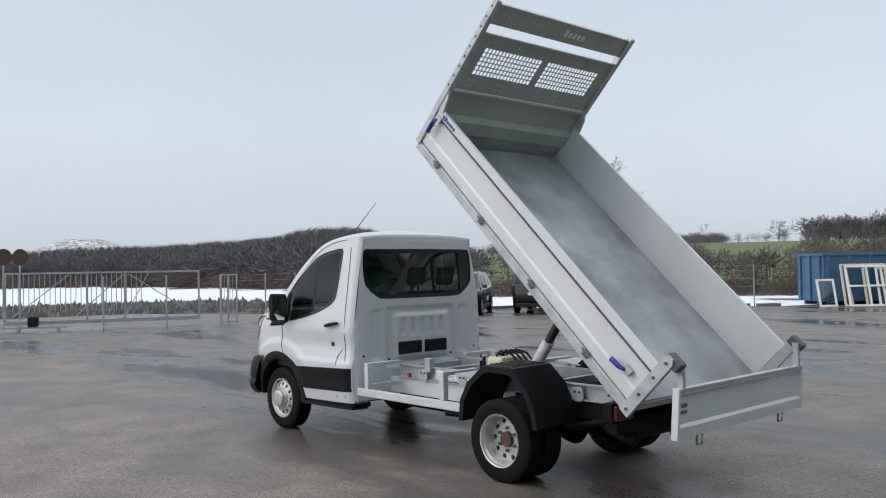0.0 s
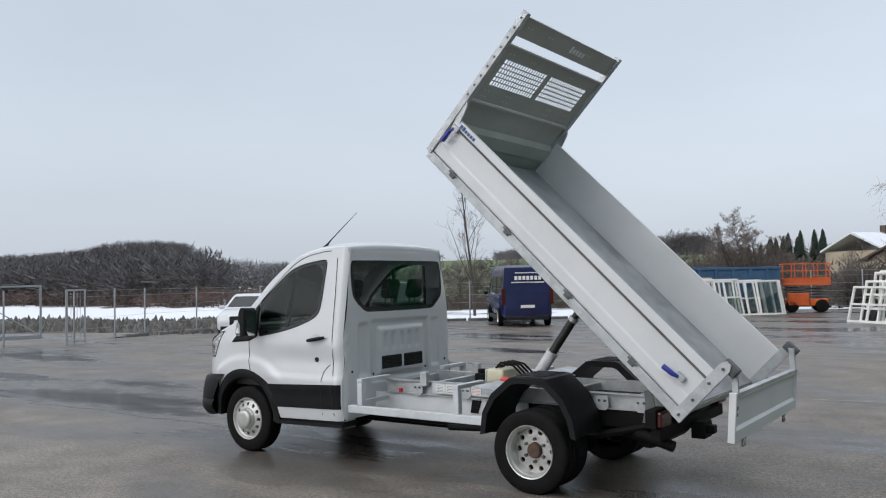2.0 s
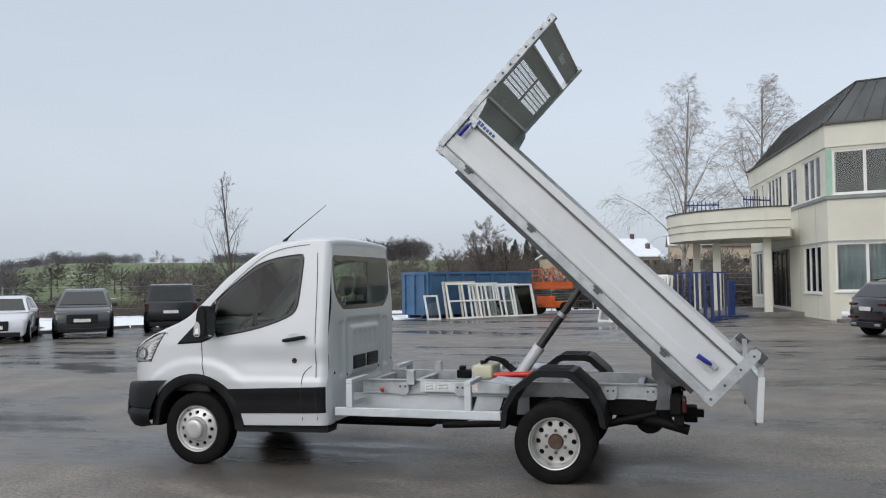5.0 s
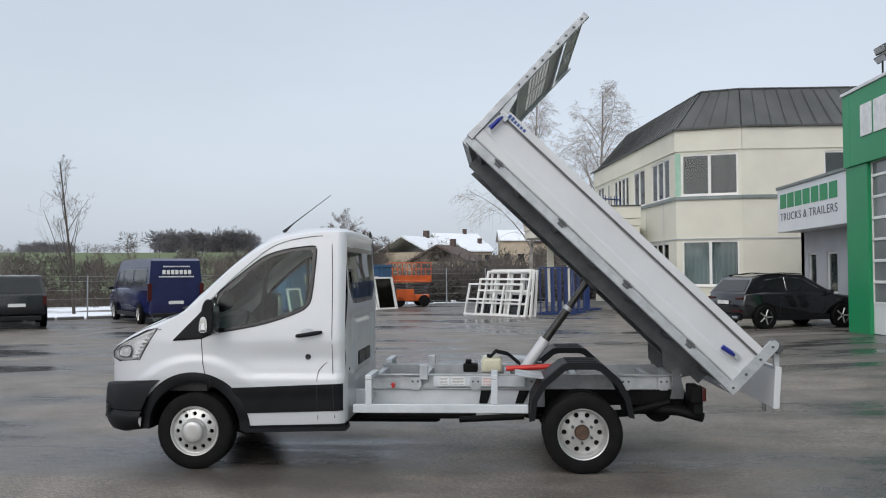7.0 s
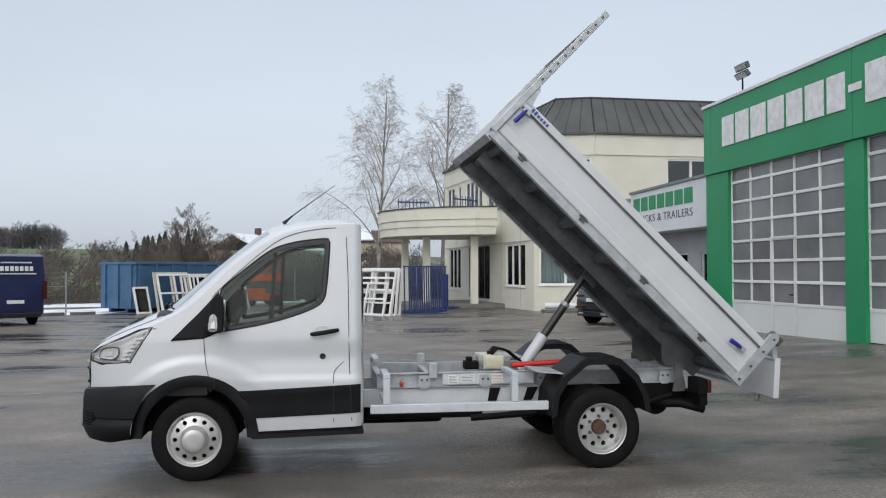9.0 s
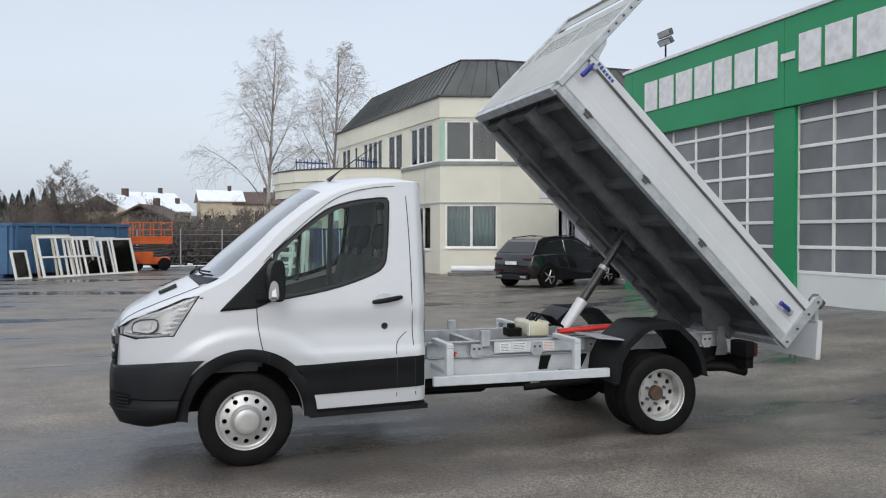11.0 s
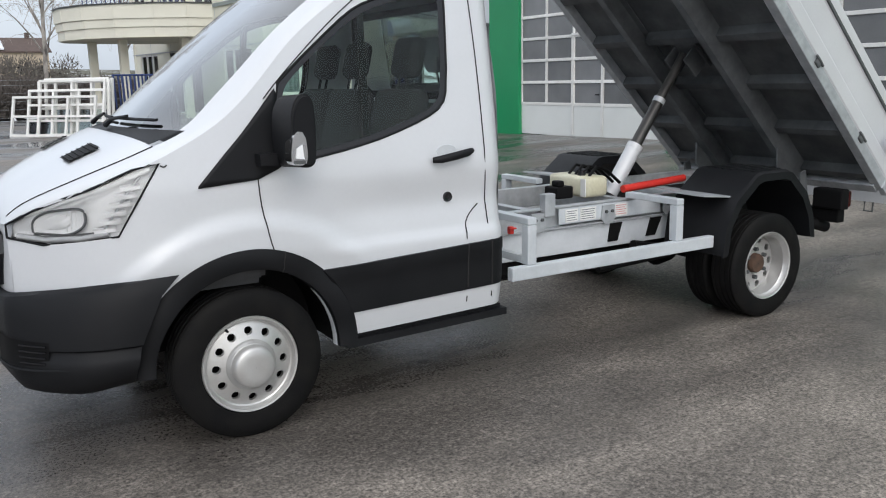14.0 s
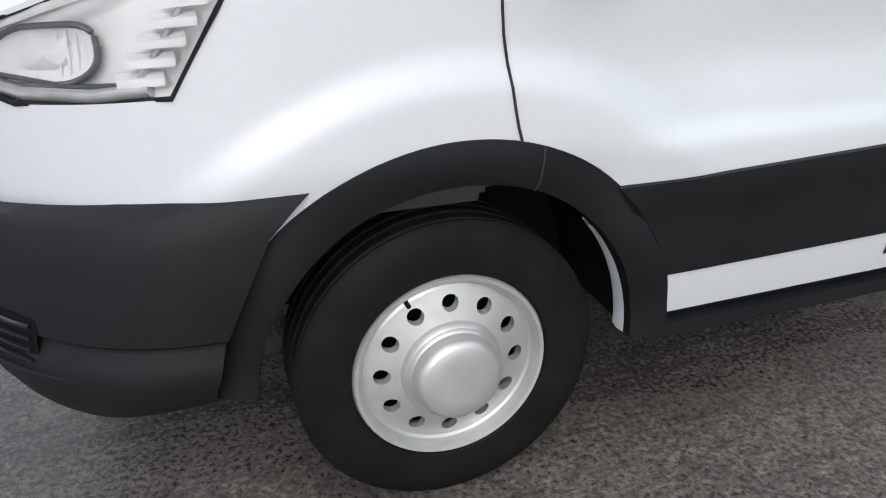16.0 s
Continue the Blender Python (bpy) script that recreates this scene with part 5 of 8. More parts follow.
# white blocks stand in for daylight through the cut-out mark
for k in range(5):
    part("brand_shape", boxes([(0.0005, 0.003, 0.02 + 0.062 * k, 0.062 + 0.062 * k, 1.315, 1.385 if k == 0 else 1.365)]), "sign_white", hb_, "plain cut-out mark, daylight through it drawn white")
# small white discs drawn as the daylight seen through holes
for z in (0.64, 0.70, 1.09, 1.36):
    for y in (-0.80, -0.74, -0.42, -0.36, 0.36, 0.42, 0.74, 0.80):
        bm = bmesh.new()
        lathe(bm, [(0.001, 0), (0.008, 0)], 8, Matrix.Translation((0.0012, y, z)) @ Matrix.Rotation(radians(90), 4, "Z"))
        part("rivet_hole", bm, "sign_white", hb_)
# side mark: plain blue shapes on a pale field
for k in range(6):
    bedpart("brand_shape", boxes([(0.12 + 0.036 * k, 0.146 + 0.036 * k, -HW - 0.0085, -HW - 0.004, 0.333, 0.370 if k in (0, 1) else 0.36)]), "blue_logo")
# tailgate, swung open and hanging from its upper pivots
tg = new("tailgate")
tg.parent = bed
tg["label"] = "light grey tailgate hanging open"
tg.location = (3.215, 0, 0.47)
tg.rotation_euler = (0, radians(-TILT_BED + 4), 0)
TW = 0.925
bm = bmesh.new()
prof = [(0.0, -0.16), (0.040, -0.16), (0.040, -0.20), (0.020, -0.215), (0.020, -0.415), (0.042, -0.435), (0.042, -0.515), (0.0, -0.515)]
prism(bm, prof, -TW, TW)
part("gate_board", bm, "alu", tg, "light grey ribbed tailgate board")
part("gate_top_rail", boxes([(-0.004, 0.046, -TW - 0.004, TW + 0.004, -0.185, -0.158)], 0.004), "galv", tg)
for s in (1, -1):
    part("gate_end", boxes([(-0.006, 0.048, *sorted((-s * TW, -s * (TW + 0.03))), -0.52, -0.155)], 0.004), "alu", tg)
    bm = bmesh.new()
    prism(bm, [(-0.02, 0.03), (0.03, 0.03), (0.045, -0.19), (0.005, -0.19)], *sorted((-s * (TW - 0.02), -s * (TW - 0.06))))
    part("gate_hanger", bm, "galv", tg)
    bm = bmesh.new()
    y = -s * 0.62
    tube(bm, [(0.02, y - 0.035, -0.515), (0.02, y - 0.035, -0.59), (0.02, y + 0.035, -0.59), (0.02, y + 0.035, -0.515)], 0.008, 6)
    part("gate_loop", bm, "galv_dark", tg)
part("gate_sticker", boxes([(0.0205, 0.022, -0.90, -0.80, -0.30, -0.27), (0.0205, 0.022, -0.90, -0.80, -0.345, -0.32)]), "ink", tg)
# underside: two long beams, cross ribs, tipping hinge; shade is in their dark colours
for s in (1, -1):
    y0, y1 = sorted((-s * 0.37, -s * 0.31))
    bm = bmesh.new()
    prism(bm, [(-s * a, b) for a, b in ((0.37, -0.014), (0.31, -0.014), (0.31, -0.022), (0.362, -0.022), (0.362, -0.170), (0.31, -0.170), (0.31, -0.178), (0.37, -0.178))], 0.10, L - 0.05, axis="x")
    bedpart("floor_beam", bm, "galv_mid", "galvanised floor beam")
    bm = bmesh.new()
    prism(bm, [(2.62, -0.178), (2.98, -0.178), (2.90, -0.30), (2.75, -0.30)], *sorted((-s * 0.40, -s * 0.385)))
    bedpart("hinge_plate", bm, "galv_mid")
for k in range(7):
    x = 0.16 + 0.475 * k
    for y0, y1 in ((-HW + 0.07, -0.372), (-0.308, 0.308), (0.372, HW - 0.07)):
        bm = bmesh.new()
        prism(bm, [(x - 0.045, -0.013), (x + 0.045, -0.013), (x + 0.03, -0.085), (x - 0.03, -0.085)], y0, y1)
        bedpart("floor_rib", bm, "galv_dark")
# thin dark sheet added to put the shade under the floor into colour
bedpart("underside_shade", boxes([(0.04, L, -HW + 0.05, HW - 0.05, -0.0135, -0.0125)]), "galv_dark")
bedpart("front_beam", boxes([(-0.03, 0.05, -HW + 0.04, HW - 0.04, -0.10, -0.022)], 0.005), "galv")
bedpart("tail_beam", boxes([(L - 0.05, L + 0.03, -HW + 0.04, HW - 0.04, -0.10, -0.014)], 0.005), "galv")
bedpart("ram_bracket", boxes([(1.66, 1.84, -0.10, -0.085, -0.20, -0.05), (1.66, 1.84, 0.085, 0.10, -0.20, -0.05), (1.62, 1.88, -0.12, 0.12, -0.06, -0.03)], 0.004), "galv_dark")


# ---- ground, yard, far land ----
def rise(x, y):
    """The yard climbs a little towards the workshop."""
    return 0.30 * smooth01((x - 5.5) / 7.0) * max(0.25, min(1.0, (21 - y) / 16))


# height of the wooded skyline over the gate, in degrees by compass bearing
SKYLINE = [(-110, 1.6), (-76, 1.5), (-72, 1.85), (-68, 1.9), (-61, 2.35), (-59, 2.5), (-57, 3.05), (-54, 3.15), (-52.2, 2.9), (-51.2, 2.45), (-49.8, 1.97), (-45.6, 1.65), (-40, 1.55)]
# distance at which the snowy meadow ends and the wood begins
WOOD_EDGE = [(-110, 125), (-72, 115), (-60, 80), (-55, 68), (-42, 60)]


def land(x, y):
    r = math.hypot(x, y)
    az = math.degrees(math.atan2(x, y))
    h = -0.12
    # wooded ridge over the gate, beyond a flat meadow
    a = smooth01((-42 - az) / 5) if -180 < az < 0 else 0.0
    e = interp(az, WOOD_EDGE)
    h += a * (min(r, 380) + 10) * math.tan(radians(interp(az, SKYLINE) * 0.84)) * smooth01((r - e) / 240)
    # green slope over the yard's edge
    b = smooth01((az + 47) / 6) * smooth01((26 - az) / 14)
    h += b * (-0.6 * smooth01((r - 45) / 12) * (1 - smooth01((r - 70) / 30)) + interp(az, [(-44, 7.4), (-30, 7.4), (-15, 7.6), (-5, 7.0), (6, 6.0), (20, 4)]) * smooth01((r - 66) / 165))
    h += 14 * smooth01((r - 500) / 700)
    h += 22 * math.exp(-((az + 71) / 3.0) ** 2) * smooth01((r - 620) / 300)
    return h + (0.5 * noise.noise((x * 0.012, y * 0.012, 0)) * smooth01((r - 60) / 60))


def field_mat():
    m = bpy.data.materials.new("winter_fields")
    m.use_nodes = True
    n, l = m.node_tree.nodes, m.node_tree.links
    b = n["Principled BSDF"]
    b.inputs["Roughness"].default_value = 0.9
    tc = n.new("ShaderNodeTexCoord")
    sp = n.new("ShaderNodeSeparateXYZ")
    l.new(tc.outputs["Object"], sp.inputs[0])
    big, mid_ = n.new("ShaderNodeTexNoise"), n.new("ShaderNodeTexNoise")
    big.inputs["Scale"].default_value, mid_.inputs["Scale"].default_value = 0.022, 0.22
    big.inputs["Detail"].default_value, mid_.inputs["Detail"].default_value = 5, 6
    for t in (big, mid_):
        l.new(tc.outputs["Object"], t.inputs["Vector"])
    att = n.new("ShaderNodeAttribute")
    att.attribute_name = "snow"
    att2 = n.new("ShaderNodeAttribute")
    att2.attribute_name = "bare"
    grass = n.new("ShaderNodeMix")
    grass.data_type = "RGBA"
    grass.inputs["A"].default_value, grass.inputs["B"].default_value = (0.075, 0.125, 0.035, 1), (0.115, 0.135, 0.060, 1)
    l.new(mid_.outputs["Fac"], grass.inputs["Factor"])
    soil = n.new("ShaderNodeMix")
    soil.data_type = "RGBA"
    soil.inputs["B"].default_value = (0.085, 0.072, 0.058, 1)
    l.new(grass.outputs["Result"], soil.inputs["A"])
    l.new(att2.outputs["Fac"], soil.inputs["Factor"])
    add = n.new("ShaderNodeMath")
    add.operation = "ADD"
    l.new(att.outputs["Fac"], add.inputs[0])
    mm = n.new("ShaderNodeMapRange")
    mm.inputs["To Min"].default_value, mm.inputs["To Max"].default_value = -0.75, 0.75
    l.new(mid_.outputs["Fac"], mm.inputs["Value"])
    l.new(mm.outputs[0], add.inputs[1])
    st = n.new("ShaderNodeMapRange")
    st.inputs["From Min"].default_value, st.inputs["From Max"].default_value = 0.42, 0.58
    l.new(add.outputs[0], st.inputs["Value"])
    sn = n.new("ShaderNodeMix")
    sn.data_type = "RGBA"
    sn.inputs["B"].default_value = (0.74, 0.77, 0.81, 1)
    l.new(soil.outputs["Result"], sn.inputs["A"])
    l.new(st.outputs[0], sn.inputs["Factor"])
    l.new(sn.outputs["Result"], b.inputs["Base Color"])
    return m


M["field"] = field_mat()
verts, faces, snow, bare = [], [], [], []
radii = [0, 8, 16, 24, 28, 32, 36, 39, 42, 45, 48, 54, 60, 68, 76, 86, 98, 112, 128, 146, 166, 190, 215, 240, 265, 300, 340, 380, 420, 480, 560, 700, 1000, 1600, 2600]
N = 180
for r in radii:
    for k in range(N):
        a = 2 * math.pi * k / N
        x, y = r * math.sin(a), r * math.cos(a)
        z = land(x, y)
        verts.append((x, y, z))
        az = math.degrees(math.atan2(x, y))
        s_ = 0.0
        edge_ = interp(az, WOOD_EDGE)
        if -125 < az < -45:
            # beyond 600 m part of the snow share stands in for haze
            s_ = smooth01((r - 33 - 6 * smooth01((-62 - az) / 8)) / 6) * (1.0 if r < edge_ else 0.48 if r > 600 else 0.20 if az < -52 else 0.62)
        elif az < 30 and az >= -45:
            s_ = 0.60 * (1 - smooth01((r - 50) / 16)) + (0.9 if 225 < r < 245 else 0.0) + 0.30 * (az > -6) + 0.25 * smooth01((-30 - az) / 10)
        else:
            s_ = 0.5
        snow.append(min(1.0, s_))
        bare.append(1.0 if (r < 70 or (az < -45)) else (0.12 if az < -4 else 0.8))
for i in range(len(radii) - 1):
    for k in range(N):
        a, b = i * N + k, i * N + (k + 1) % N
        faces.append((a, b, b + N, a + N))
gnd = pymesh("ground", verts, faces, "field", smooth=180)
for nm, vals in (("snow", snow), ("bare", bare)):
    at_ = gnd.data.attributes.new(nm, "FLOAT", "POINT")
    at_.data.foreach_set("value", vals)
tagged(gnd, "winter fields with patches of snow and green slopes", "ground", kind="structure")

# asphalt yard with its kerb, and the lane outside the gate
yard = [(-19.6, -60), (-19.6, 13.5), (-17.2, 21.5), (-12.0, 25.4), (-8.0, 28.2), (-3.0, 38.5), (6.0, 43.0), (13.5, 45.0), (60, 45), (60, -60)]
bm = bmesh.new()
pv = [bm.verts.new((x, y, 0)) for x, y in yard]
bm.faces.new(pv)
for v in list(np.arange(4.0, 14.1, 1.0)):
    bmesh.ops.bisect_plane(bm, geom=list(bm.verts) + list(bm.edges) + list(bm.faces), plane_co=(v, 0, 0), plane_no=(1, 0, 0))
for v in list(np.arange(3.0, 22.0, 2.0)):
    bmesh.ops.bisect_plane(bm, geom=list(bm.verts) + list(bm.edges) + list(bm.faces), plane_co=(0, v, 0), plane_no=(0, 1, 0))
for v in bm.verts:
    v.co.z = rise(v.co.x, v.co.y)
bmesh.ops.triangulate(bm, faces=list(bm.faces))
yo = part("pavement", bm, "asphalt", None, smooth=180)
tagged(yo, "wet dark asphalt yard with puddles and drying patches", "asphalt", kind="structure")
thicken(yo, 0.3)
lane = pymesh("road", [(-48, -70, -0.02), (-19.8, -70, -0.02), (-19.8, 10, -0.02), (-21.5, 13.5, -0.02), (-29.5, 9.5, -0.02), (-33, -8, -0.02)], [(0, 1, 2, 5), (5, 2, 3, 4)], "asphalt")
tagged(lane, "wet asphalt lane outside the gate", "road", kind="structure")
kb = thing("kerb", "low concrete kerb stones along the yard's edge", "kerb", kind="structure")
def kerb_stone():
    bm = boxes([(-0.49, 0.49, -0.07, 0.07, -0.15, 0.11)], 0.012)
    return bm
ks = None
line = [(-19.6, 10.6), (-19.6, 13.5), (-17.2, 21.5), (-12.0, 25.4), (-8.0, 28.2)]
for (x0, y0), (x1, y1) in zip(line, line[1:]):
    n_ = int(math.hypot(x1 - x0, y1 - y0))
    for k in range(n_):
        t = (k + 0.5) / n_
        if ks is None:
            ks = part("kerb_stone", kerb_stone(), "kerb", kb)
            o = ks
        else:
            o = new("kerb_stone", ks.data)
            o.parent = kb
        o.location = (x0 + (x1 - x0) * t, y0 + (y1 - y0) * t, 0.0)
        o.rotation_euler = (0, 0, math.atan2(y1 - y0, x1 - x0))
# worn painted line across the yard, broken where the paint has gone
lr = random.Random(12)
verts, faces = [], []
x = -13.0
while x < 5.3:
    ln = lr.uniform(0.25, 1.3)
    b = len(verts)
    for k in range(2):
        xx = x + ln * k
        w_ = lr.uniform(0.030, 0.050)
        verts += [(xx, 5.05 + 0.15 * xx - w_, 0.004), (xx, 5.05 + 0.15 * xx + w_, 0.004)]
    faces.append((b, b + 2, b + 3, b + 1))
    x += ln + (lr.uniform(0.1, 0.9) if lr.random() < 0.5 else 0.03)
ml = pymesh("road_marking", verts, faces, "worn_paint")
tagged(ml, "worn pale painted line on the wet asphalt", "road marking", kind="structure")
bm = bmesh.new()
lathe(bm, [(0.001, 0.0), (0.30, 0.0), (0.31, -0.006), (0.34, -0.006), (0.35, 0.003), (0.40, 0.003), (0.42, -0.01)], 36, Matrix.Rotation(radians(-90), 4, "X"))
for v in bm.verts:
    v.co = Vector((v.co.x, v.co.y, abs(v.co.z) * 0 + 0.006 if v.co.z > -1 else 0))
mh = part("manhole_cover", bm, "manhole")
mh.location = (5.5, 12.6, rise(5.5, 12.6))
tagged(mh, "round cast-iron manhole cover set in the asphalt", "manhole")

# ---- workshop hall with sectional doors ----
hall = thing("workshop_hall", "green-clad workshop hall with big glazed sectional doors", "hall", kind="structure")
HX = 12.0
HZ = 6.35
D1, D2, D3 = (8.15, 13.25), (2.35, 7.50), (-3.4, 1.75)
ZB, ZD = -0.1, 4.45
rows_ = [(HX, HX + 0.35, 13.25, 14.55, ZB, ZD), (HX, HX + 0.35, 7.50, 8.15, ZB, ZD), (HX, HX + 0.35, 1.75, 2.35, ZB, ZD), (HX, HX + 0.35, -14, -3.4, ZB, ZD)]
for r in rows_:
    part("pillar", boxes([r], 0.01), "green", hall, "green sheet-clad pillar")
yy = 14.55
for k, w in enumerate((0.45, 6.35, 6.1, 6.1, 9.55)):
    part("fascia_panel", boxes([(HX - 0.06, HX + 0.35, yy - w + 0.012, yy, ZD + 0.004, HZ)], 0.01), "green", hall, "green fascia panel")
    yy -= w
part("roof_flashing", boxes([(HX - 0.10, HX + 0.5, -14, 14.60, HZ + 0.004, HZ + 0.09)], 0.01), "sign_white", hall)
part("wall", boxes([(HX + 0.36, HX + 22, 14.20, 14.53, ZB, HZ), (HX + 22.0, HX + 22.3, -14, 14.5, ZB, HZ), (HX + 0.36, HX + 22, -14.3, -14.0, ZB, HZ)]), "plaster_grey", hall)
part("roof", boxes([(HX + 0.36, HX + 22, -14, 14.5, HZ - 0.2, HZ - 0.002)]), "roof_metal", hall)
part("hall_floor", boxes([(HX + 0.36, HX + 22, -14, 14.2, ZB, 0.30)]), "kerb", hall)
# added backing wall; the hall's dimness is put into its colour
part("dim_backing", boxes([(HX + 7.0, HX + 7.1, -14, 14.2, 0.3, HZ - 0.3)]), "dark_room", hall)


def sectional_door(y0, y1, wicket):
    d_ = new("sectional_door")
    d_.parent = hall
    d_["label"] = "white framed sectional door with grey panes"
    zb = rise(HX, (y0 + y1) / 2) - 0.02
    x0, x1 = HX + 0.10, HX + 0.15
    n_, rows__ = 5, 7
    w = (y1 - y0) / n_
    zs = [min(ZD + 0.03, 0.93 + 0.53 * k) for k in range(rows__ + 1)]
    part("kick_panel", boxes([(x0, x1, y0, y1, zb, zs[0] - 0.03)]), "doorpanel", d_, "pale plain bottom panel")
    for k in range(rows__ + 1):
        part("rail", boxes([(x0 - 0.012, x1, y0, y1, zs[k] - 0.035, zs[k] + 0.035)], 0.006), "pvc", d_)
    for k in range(n_ + 1):
        part("stile", boxes([(x0 - 0.010, x1 - 0.002, max(y0, y0 + w * k - 0.035), min(y1, y0 + w * k + 0.035), zs[0], ZD)], 0.006), "pvc", d_)
    for i in range(n_):
        for k in range(rows__):
            p = part("door_pane", boxes([(x0 + 0.02, x0 + 0.032, y0 + w * i + 0.036, y0 + w * (i + 1) - 0.036, zs[k] + 0.036, max(zs[k] + 0.05, zs[k + 1] - 0.036))]), "pane_dull", d_)
    if wicket:
        a = y0 + w * 2
        part("wicket_frame", boxes([(x0 - 0.03, x0 - 0.013, a - 0.05, a + 0.03, zb + 0.05, zs[3] + 0.02), (x0 - 0.03, x0 - 0.013, a + w - 0.03, a + w + 0.05, zb + 0.05, zs[3] + 0.02), (x0 - 0.03, x0 - 0.013, a - 0.05, a + w + 0.05, zs[3], zs[3] + 0.06)], 0.004), "pvc", d_)
        part("door_handle", boxes([(x0 - 0.07, x0 - 0.03, a + 0.06, a + 0.18, 1.15, 1.18)], 0.006), "black", d_)


M["pane_dull"] = mat("grey_acrylic_pane", (0.20, 0.205, 0.21), 0.16, col2=(0.15, 0.155, 0.16), scale=1.2, fine=0.1, perobj=0.18)
sectional_door(*D1, True)
sectional_door(*D2, False)
sectional_door(*D3, False)
# white name on the fascia as plain blocks, wall lamp on the roof edge
y = 13.38
for k, w in enumerate((0.62, 0.66, 0.70, 0.70, 0.64, 0.70, 0.62, 0.42, 0.62, 0.70, 0.90)):
    z0, z1 = (5.12, 5.92) if k != 7 else (5.44, 5.60)
    part("sign_block", boxes([(HX - 0.095, HX - 0.062, y - w, y, z0, z1)], 0.006), "letter", hall, "plain white sign block")
    y -= w + 0.13
fl = thing("floodlight", "twin grey floodlight on a short post on the hall roof", "floodlight", (HX + 0.30, 12.95, HZ + 0.09))
bm = bmesh.new()
tube(bm, [(0, 0, 0), (0, 0, 0.55)], 0.025, 8)
part("post", bm, "black", fl)
for k in (0, 1):
    m = Matrix.Translation((0, 0.02 * k, 0.58 + 0.22 * k)) @ Matrix.Rotation(radians(-20 if k else -35), 4, "Y")
    bm = bmesh.new()
    box(bm, -0.06, 0.06, -0.30, 0.30, -0.09, 0.09, m=m, bev=0.015)
    h_ = part("lamp_head", bm, "galv_dark", fl)
    bm = bmesh.new()
    box(bm, -0.068, -0.061, -0.27, 0.27, -0.07, 0.07, m=m)
    part("lamp_face", bm, "lamp_glass", h_)

# ---- low link building with the company sign ----
link = thing("link_building", "low grey building with a projecting white sign fascia", "building", kind="structure")
part("sign_fascia", boxes([(12.75, 14.2, 14.6, 22.4, 3.10, 4.62)], 0.01), "sign_white", link, "white projecting sign fascia")
part("fascia_cap", boxes([(12.70, 14.25, 14.6, 22.45, 4.624, 4.72)], 0.01), "band", link)
LW = 13.55
wins = [(15.3, 16.3, 0.2, 2.35), (17.2, 18.2, 0.2, 2.35), (19.2, 20.1, 1.0, 2.35), (21.0, 21.75, 0.3, 2.35)]
rows_ = [(LW, LW + 0.3, 14.6, 22.4, 2.35, 3.098)]
yy = 14.6
for a, b, z0, z1 in wins:
    rows_.append((LW, LW + 0.3, yy, a, 0, 2.35))
    rows_.append((LW, LW + 0.3, a, b, 0, z0))
    yy = b
rows_.append((LW, LW + 0.3, yy, 22.4, 0, 2.35))
rows_.append((LW, 24, 22.1, 22.4, 0, 3.098))
part("wall", boxes(rows_), "plaster_grey", link, "grey rendered wall")
part("roof", boxes([(14.21, 24, 14.6, 22.4, 4.3, 4.6)]), "roof_metal", link)
# added room surfaces with their dimness in the colour
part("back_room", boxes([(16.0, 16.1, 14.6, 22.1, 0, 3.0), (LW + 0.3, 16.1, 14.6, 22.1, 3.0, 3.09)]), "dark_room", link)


def window_x(parent, x, y0, y1, z0, z1, n_=2, mat_="pvc", face=-1, room="dark_room"):
    """A framed window in a wall that faces -x, with its panes."""
    w_ = new("window")
    w_.parent = parent
    t = 0.06
    fr_ = [(x + 0.05, x + 0.12, y0, y0 + t, z0, z1), (x + 0.05, x + 0.12, y1 - t, y1, z0, z1), (x + 0.05, x + 0.12, y0 + t, y1 - t, z0, z0 + t), (x + 0.05, x + 0.12, y0 + t, y1 - t, z1 - t, z1)]
    for k in range(1, n_):
        c = y0 + (y1 - y0) * k / n_
        fr_.append((x + 0.052, x + 0.118, c - 0.05, c + 0.05, z0 + t, z1 - t))
    part("window_frame", boxes(fr_, 0.006), mat_, w_)
    for k in range(n_):
        a, b = y0 + (y1 - y0) * k / n_ + 0.05, y0 + (y1 - y0) * (k + 1) / n_ - 0.05
        p = part("pane", boxes([(x + 0.08, x + 0.09, a, b, z0 + t, z1 - t)]), "pane", w_)
        p.visible_shadow = False
    return w_


for a, b, z0, z1 in wins:
    window_x(link, LW, a, b, z0, z1, 2 if z0 < 0.25 else 1)
# sign: green plain blocks for the name, a line of lettering below
y = 22.1
for k in range(7):
    part("name_block", boxes([(12.735, 12.748, y - 0.62, y, 3.92, 4.42)], 0.004), "green", link, "plain green sign block")
    y -= 0.74
tcurve = bpy.data.curves.new("sign_lettering", "FONT")
tcurve.body = "TRUCKS & TRAILERS"
tcurve.size = 0.30
tcurve.space_character = 1.12
tcurve.extrude = 0.004
tob = new("lettering_source", tcurve)
bpy.context.view_layer.update()
tme = bpy.data.meshes.new_from_object(tob)
bpy.data.objects.remove(tob)
tme.materials.append(M["ink"])
lt = new("lettering", tme)
lt.parent = link
wd = max(v.co.x for v in tme.vertices)
lt.matrix_basis = Matrix.Translation((12.742, 22.1, 3.50)) @ Matrix.Rotation(radians(-90), 4, "Z") @ Matrix.Rotation(radians(90), 4, "X") @ Matrix.Diagonal((5.05 / wd, 1.25, 1, 1))

# ---- cream office building ----
office = thing("office_building", "cream two-storey office building with dark standing-seam roof", "building", kind="structure")
# plan of the outer wall, seen from outside, from the far left to the right
PLAN = [(8.35, 41.0), (10.0, 26.45), (12.47, 25.75), (24.0, 25.9), (24.0, 41.0)]
